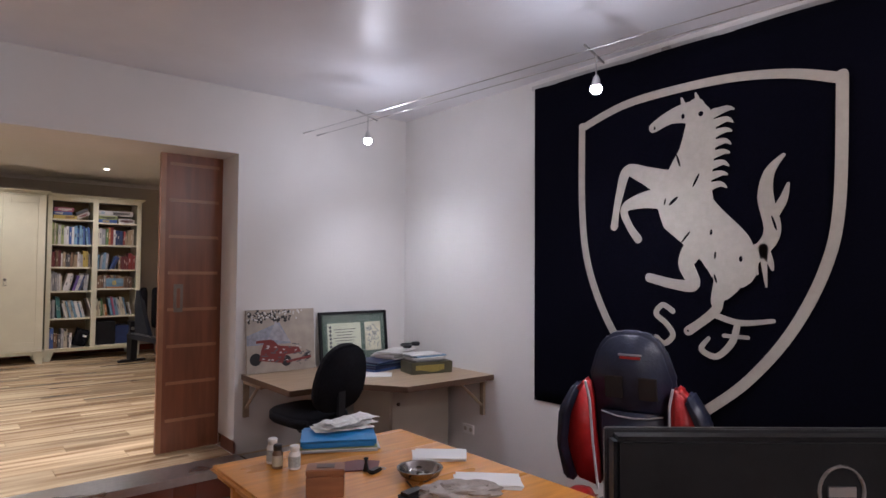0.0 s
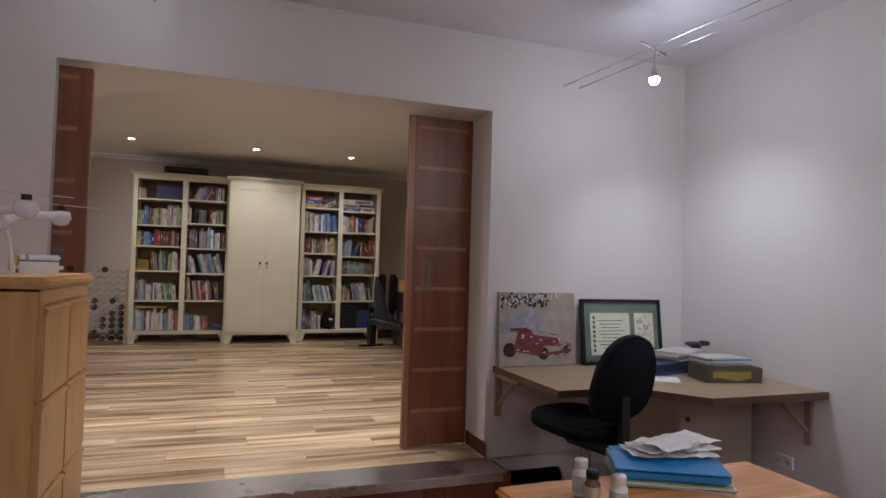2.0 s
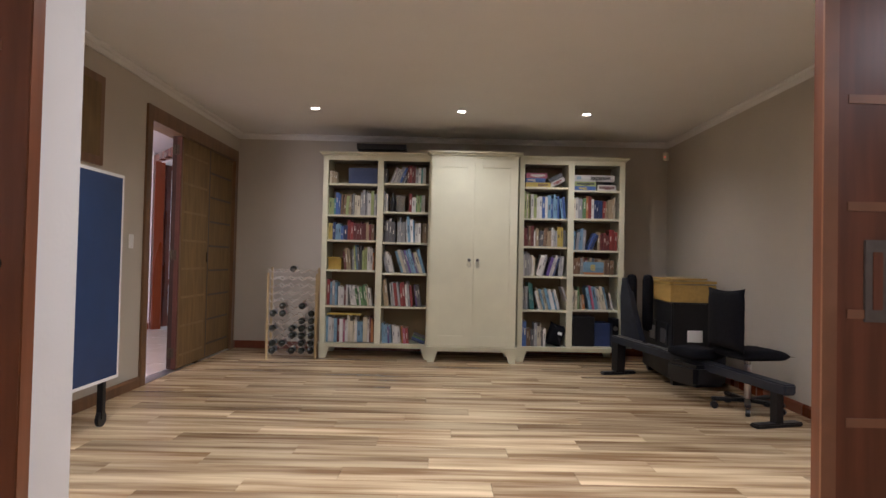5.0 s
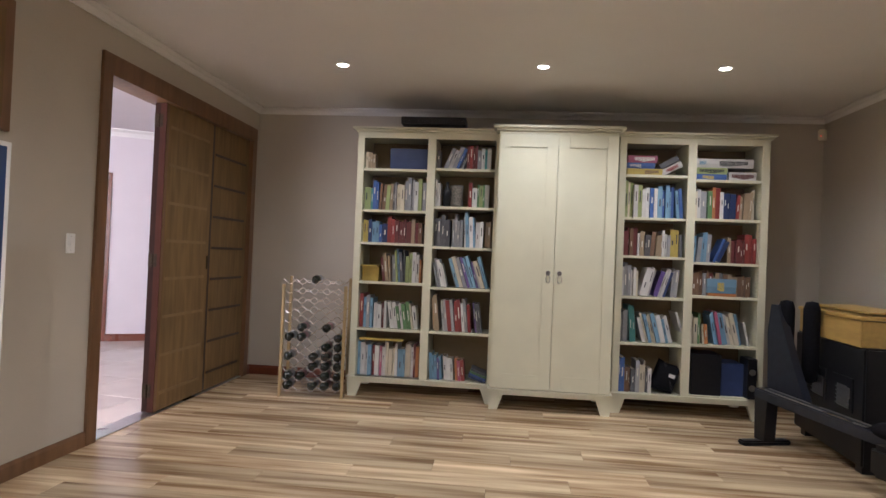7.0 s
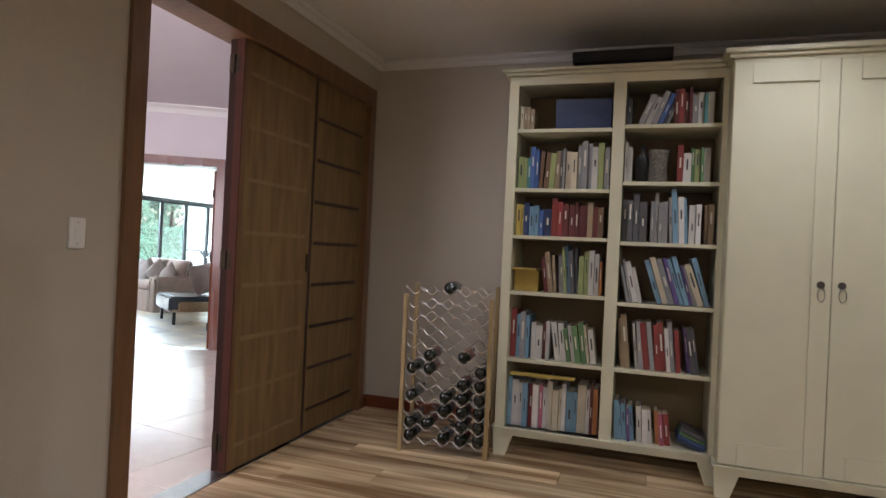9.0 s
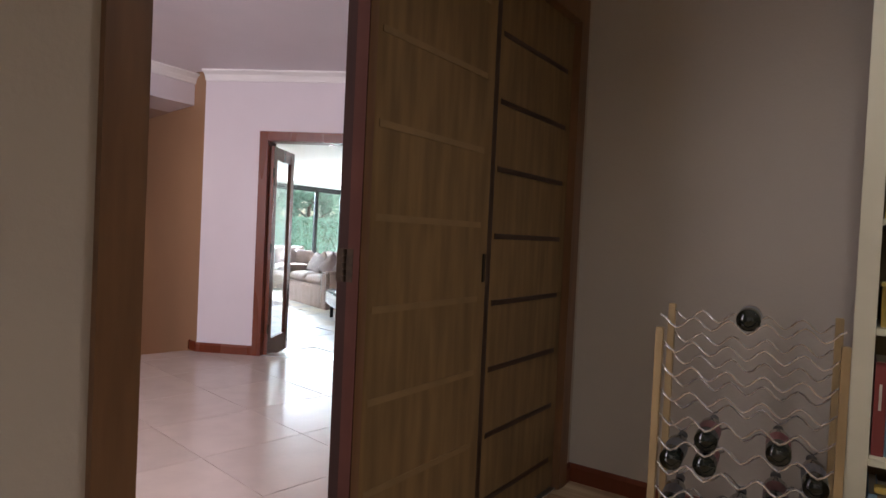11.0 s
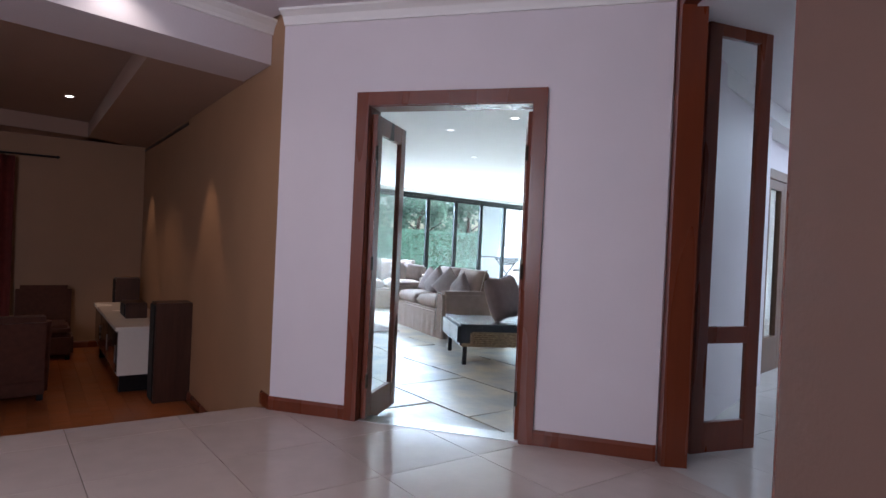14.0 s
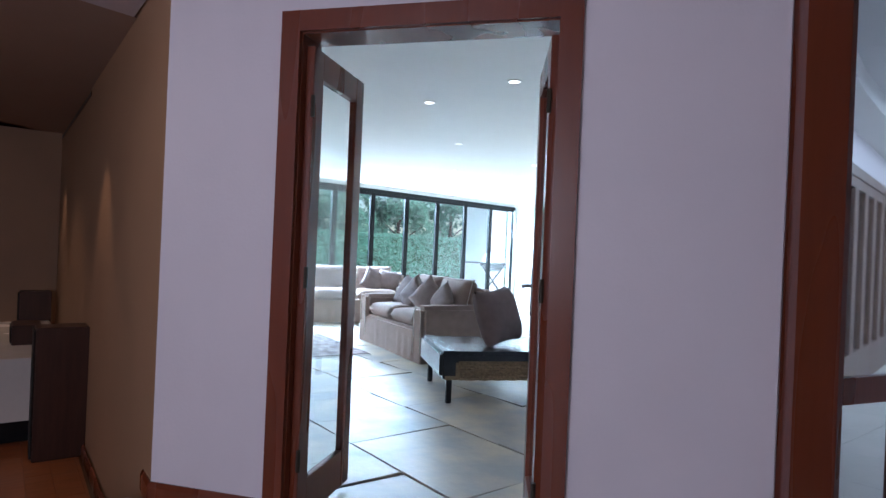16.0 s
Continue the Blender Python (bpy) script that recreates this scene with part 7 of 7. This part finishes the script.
hg = thing("hedge", "clipped green hedge across the garden", "hedge", pose(0, 0, 0))
# solid filler block behind the leaves, its shade put into the colour
part("hedge_body", boxm(-22.6, -21.5, 14, 44, -0.12, 1.62, 0.1), M_HEDGESHADE, hg)
pts = []
for _ in range(26000):
    y = GR.uniform(17, 42)
    if GR.random() < 0.8:
        z = GR.uniform(-0.1, 1.72)
        pts.append(Vector((-21.45 + 0.10 * noise.noise((y * 1.2, z * 2, 0)) + GR.uniform(-0.05, 0.06), y, z)))
    else:
        pts.append(Vector((GR.uniform(-22.6, -21.4), y, 1.67 + 0.10 * noise.noise((y, 0, 3)) + GR.uniform(-0.06, 0.06))))
leaves("hedge_leaves", pts, 0.065, M_LEAF, hg, "dense small hedge leaves")
tree0 = None
for i, (x, y, h) in enumerate(((-25, 21, 5.2), (-26, 25.5, 6.0), (-25.5, 30, 5.4), (-27, 35.5, 6.4), (-26, 41, 5.6), (-28, 46, 6))):
    t = thing("tree", "leafy green garden tree behind the hedge", "tree", pose(x, y, -0.9))
    bm = bmesh.new()
    cyl(bm, 0.16, 0.07, 0, h * 0.7, 10)
    limbs = []
    for k in range(7):
        a = k * 2.4
        p0 = Vector((0, 0, h * (0.25 + 0.06 * k)))
        p1 = p0 + Vector((math.cos(a) * 1.2, math.sin(a) * 1.2, h * 0.16))
        rod(bm, p0, p1, 0.035)
        limbs.append(p1)
    part("trunk", bm, M_BARK, t)
    cl = [Vector((GR.gauss(0, 1.0), GR.gauss(0, 1.2), h * GR.uniform(0.3, 0.98))) for _ in range(26)] + limbs
    pts = []
    for c in cl:
        r = GR.uniform(0.35, 0.75)
        for _ in range(190):
            d = Vector((GR.gauss(0, 1), GR.gauss(0, 1), GR.gauss(0, 0.8))).normalized() * r * GR.uniform(0.6, 1.05)
            pts.append(c + d)
    leaves("crown", pts, 0.12, M_LEAF2, t, "loose crown of small leaves")

# ---- pieces: boards, tiles and flagstones ----


def clip(poly, region):
    """The part of a convex polygon inside a convex region (both anticlockwise)."""
    out = poly
    for (ax, ay), (bx, by) in zip(region, region[1:] + region[:1]):
        new_pts = []
        for i, p in enumerate(out):
            q = out[(i + 1) % len(out)]
            sp_ = (bx - ax) * (p[1] - ay) - (by - ay) * (p[0] - ax)
            sq = (bx - ax) * (q[1] - ay) - (by - ay) * (q[0] - ax)
            if sp_ >= 0:
                new_pts.append(p)
            if (sp_ >= 0) != (sq >= 0):
                t = sp_ / (sp_ - sq)
                new_pts.append((p[0] + (q[0] - p[0]) * t, p[1] + (q[1] - p[1]) * t))
        out = new_pts
        if len(out) < 3:
            return []
    return out


def area(p):
    return abs(sum(p[i][0] * p[(i + 1) % len(p)][1] - p[(i + 1) % len(p)][0] * p[i][1] for i in range(len(p)))) / 2


def piece_mesh(name, pts, z0, z1, ch, material):
    """A flat prism with a small chamfer."""
    cx, cy = sum(p[0] for p in pts) / len(pts), sum(p[1] for p in pts) / len(pts)
    vs, fs, n = [], [], len(pts)
    for z, k in ((z0, 0), (z1 - ch, 0), (z1, 1)):
        for x, y in pts:
            d = math.hypot(x - cx, y - cy) or 1
            vs.append((x - (x - cx) / d * ch * k, y - (y - cy) / d * ch * k, z))
    for r in (0, 1):
        for i in range(n):
            fs.append((r * n + i, r * n + (i + 1) % n, (r + 1) * n + (i + 1) % n, (r + 1) * n + i))
    fs.append(tuple(range(2 * n, 3 * n)))
    me = bpy.data.meshes.new(name)
    me.from_pydata(vs, [], fs)
    me.materials.append(material)
    return me


def lay(name, owner, region, rz, w, d, gap, z0, z1, ch, material, stagger=0.5, origin=(0, 0), wobble=0.0, jz=0.0):
    a = radians(rz)
    c, s = math.cos(a), math.sin(a)
    inv = [((x - origin[0]) * c + (y - origin[1]) * s, -(x - origin[0]) * s + (y - origin[1]) * c) for x, y in region]
    x0, x1 = min(p[0] for p in inv), max(p[0] for p in inv)
    y0, y1 = min(p[1] for p in inv), max(p[1] for p in inv)
    full = None
    rr = random.Random(5)
    for j in range(math.floor(y0 / d), math.ceil(y1 / d)):
        off = (j * stagger % 1.0) * w if stagger < 1.0 else rr.uniform(0, w)
        for i in range(math.floor((x0 - off) / w) - 1, math.ceil((x1 - off) / w) + 1):
            lx, ly = i * w + off, j * d
            rect = [(lx + gap / 2, ly + gap / 2), (lx + w - gap / 2, ly + gap / 2), (lx + w - gap / 2, ly + d - gap / 2), (lx + gap / 2, ly + d - gap / 2)]
            if wobble:
                rect = [(px + wobble * noise.noise((i + 0.5 * k, j, 1)), py + wobble * noise.noise((i, j + 0.5 * k, 5))) for k, (px, py) in enumerate(rect)]
            cut = clip(rect, inv)
            if len(cut) < 3 or area(cut) < 0.0008:
                continue
            cx, cy = lx + w / 2, ly + d / 2
            if area(cut) > area(rect) * 0.999 and not wobble:
                full = full or piece_mesh(name, [(p[0] - cx, p[1] - cy) for p in rect], z0, z1, ch, material)
                me = full
            else:
                me = piece_mesh(name, [(p[0] - cx, p[1] - cy) for p in cut], z0, z1, ch, material)
            ob = new(name, me)
            ob.matrix_basis = Matrix.Translation((origin[0] + cx * c - cy * s, origin[1] + cx * s + cy * c, rr.uniform(-jz, jz))) @ Matrix.Rotation(a, 4, "Z")
            ob.parent = owner


ob_of = {o.name: o for o in scene.objects}
lay("board", ob_of["floor_bed_library"], [(WX - 0.10, FY + 0.0), (EX, FY + 0.0), (EX, NY), (WX - 0.10, NY)], 0, 1.25, 0.194, 0.0016, -0.012, 0.0, 0.0008, M_PLANK, stagger=0.37)
lay("board", ob_of["floor_bed_library"], [(OX0 - 0.02, 3.206), (OX1 + 0.0, 3.206), (OX1 + 0.0, FY - 0.001), (OX0 - 0.02, FY - 0.001)], 0, 1.25, 0.13, 0.0016, -0.013, 0.0, 0.0008, M_PLANK, stagger=0.61)
lay("board", ob_of["floor_bed_study"], [(SWX, -3), (EX, -3), (EX, 3.20), (SWX, 3.20)], 90, 1.2, 0.15, 0.0016, SZ - 0.012, SZ, 0.0008, M_STUDYF, stagger=0.4)
lay("tile", ob_of["floor_bed_hall"], [(WX - 0.10, 5), (WX - 0.10, 10.95), B, (-5.775, 10.365), (-6.676, 5.045)], -8.4, 0.62, 0.62, 0.004, -0.012, 0.0, 0.001, M_TILE, stagger=0.0, origin=(-4.964, 9.746))
M_TILEW = mat("tile_white", (0.66, 0.64, 0.60), 0.2, vary=0.06, scale=6, rnd=0.03, bump=0.02, bscale=20)
lay("tile", ob_of["floor_bed_corridor"], [(-1.8, 10.95), (-1.8, 20.2), (-4.08, 20.2), (-4.03, 14.4), (B[0], B[1])], -8.4, 0.62, 0.62, 0.004, -0.012, 0.0, 0.001, M_TILEW, stagger=0.0, origin=(-4.964, 9.746))
lay("board", ob_of["floor_bed_lounge"], [(-12.644, 4.666), (-6.576, 5.051), (-5.755, 10.37), (LW[0], LW[1] - 0.01)], wa - 180, 1.2, 0.16, 0.0016, LZ - 0.012, LZ, 0.0008, M_LOUNGEF, stagger=0.4)
la, lb = on_diag(0.1, -0.158), on_diag(LN, -0.158)
lay("flagstone", ob_of["floor_bed_living"], [la, lb, (-3.7, 14.4), (-3.75, 21.9), (-12.18, 21.9), (-12.18, 12.2), (LW[0], LW[1] + 0.17)], -9, 1.05, 0.80, 0.014, VZ - 0.014, VZ, 0.003, M_STONE, stagger=0.45, origin=(-5.30, 12.44), wobble=0.09, jz=0.001)
lay("flagstone", ob_of["floor_bed_living"], [on_diag(DS0 + 0.09, 0.0), on_diag(DS1 - 0.09, 0.0), on_diag(DS1 - 0.09, -0.157), on_diag(DS0 + 0.09, -0.157)], -9, 1.05, 0.80, 0.014, VZ - 0.014, VZ - 0.002, 0.003, M_STONE, stagger=0.45, origin=(-5.30, 12.44))
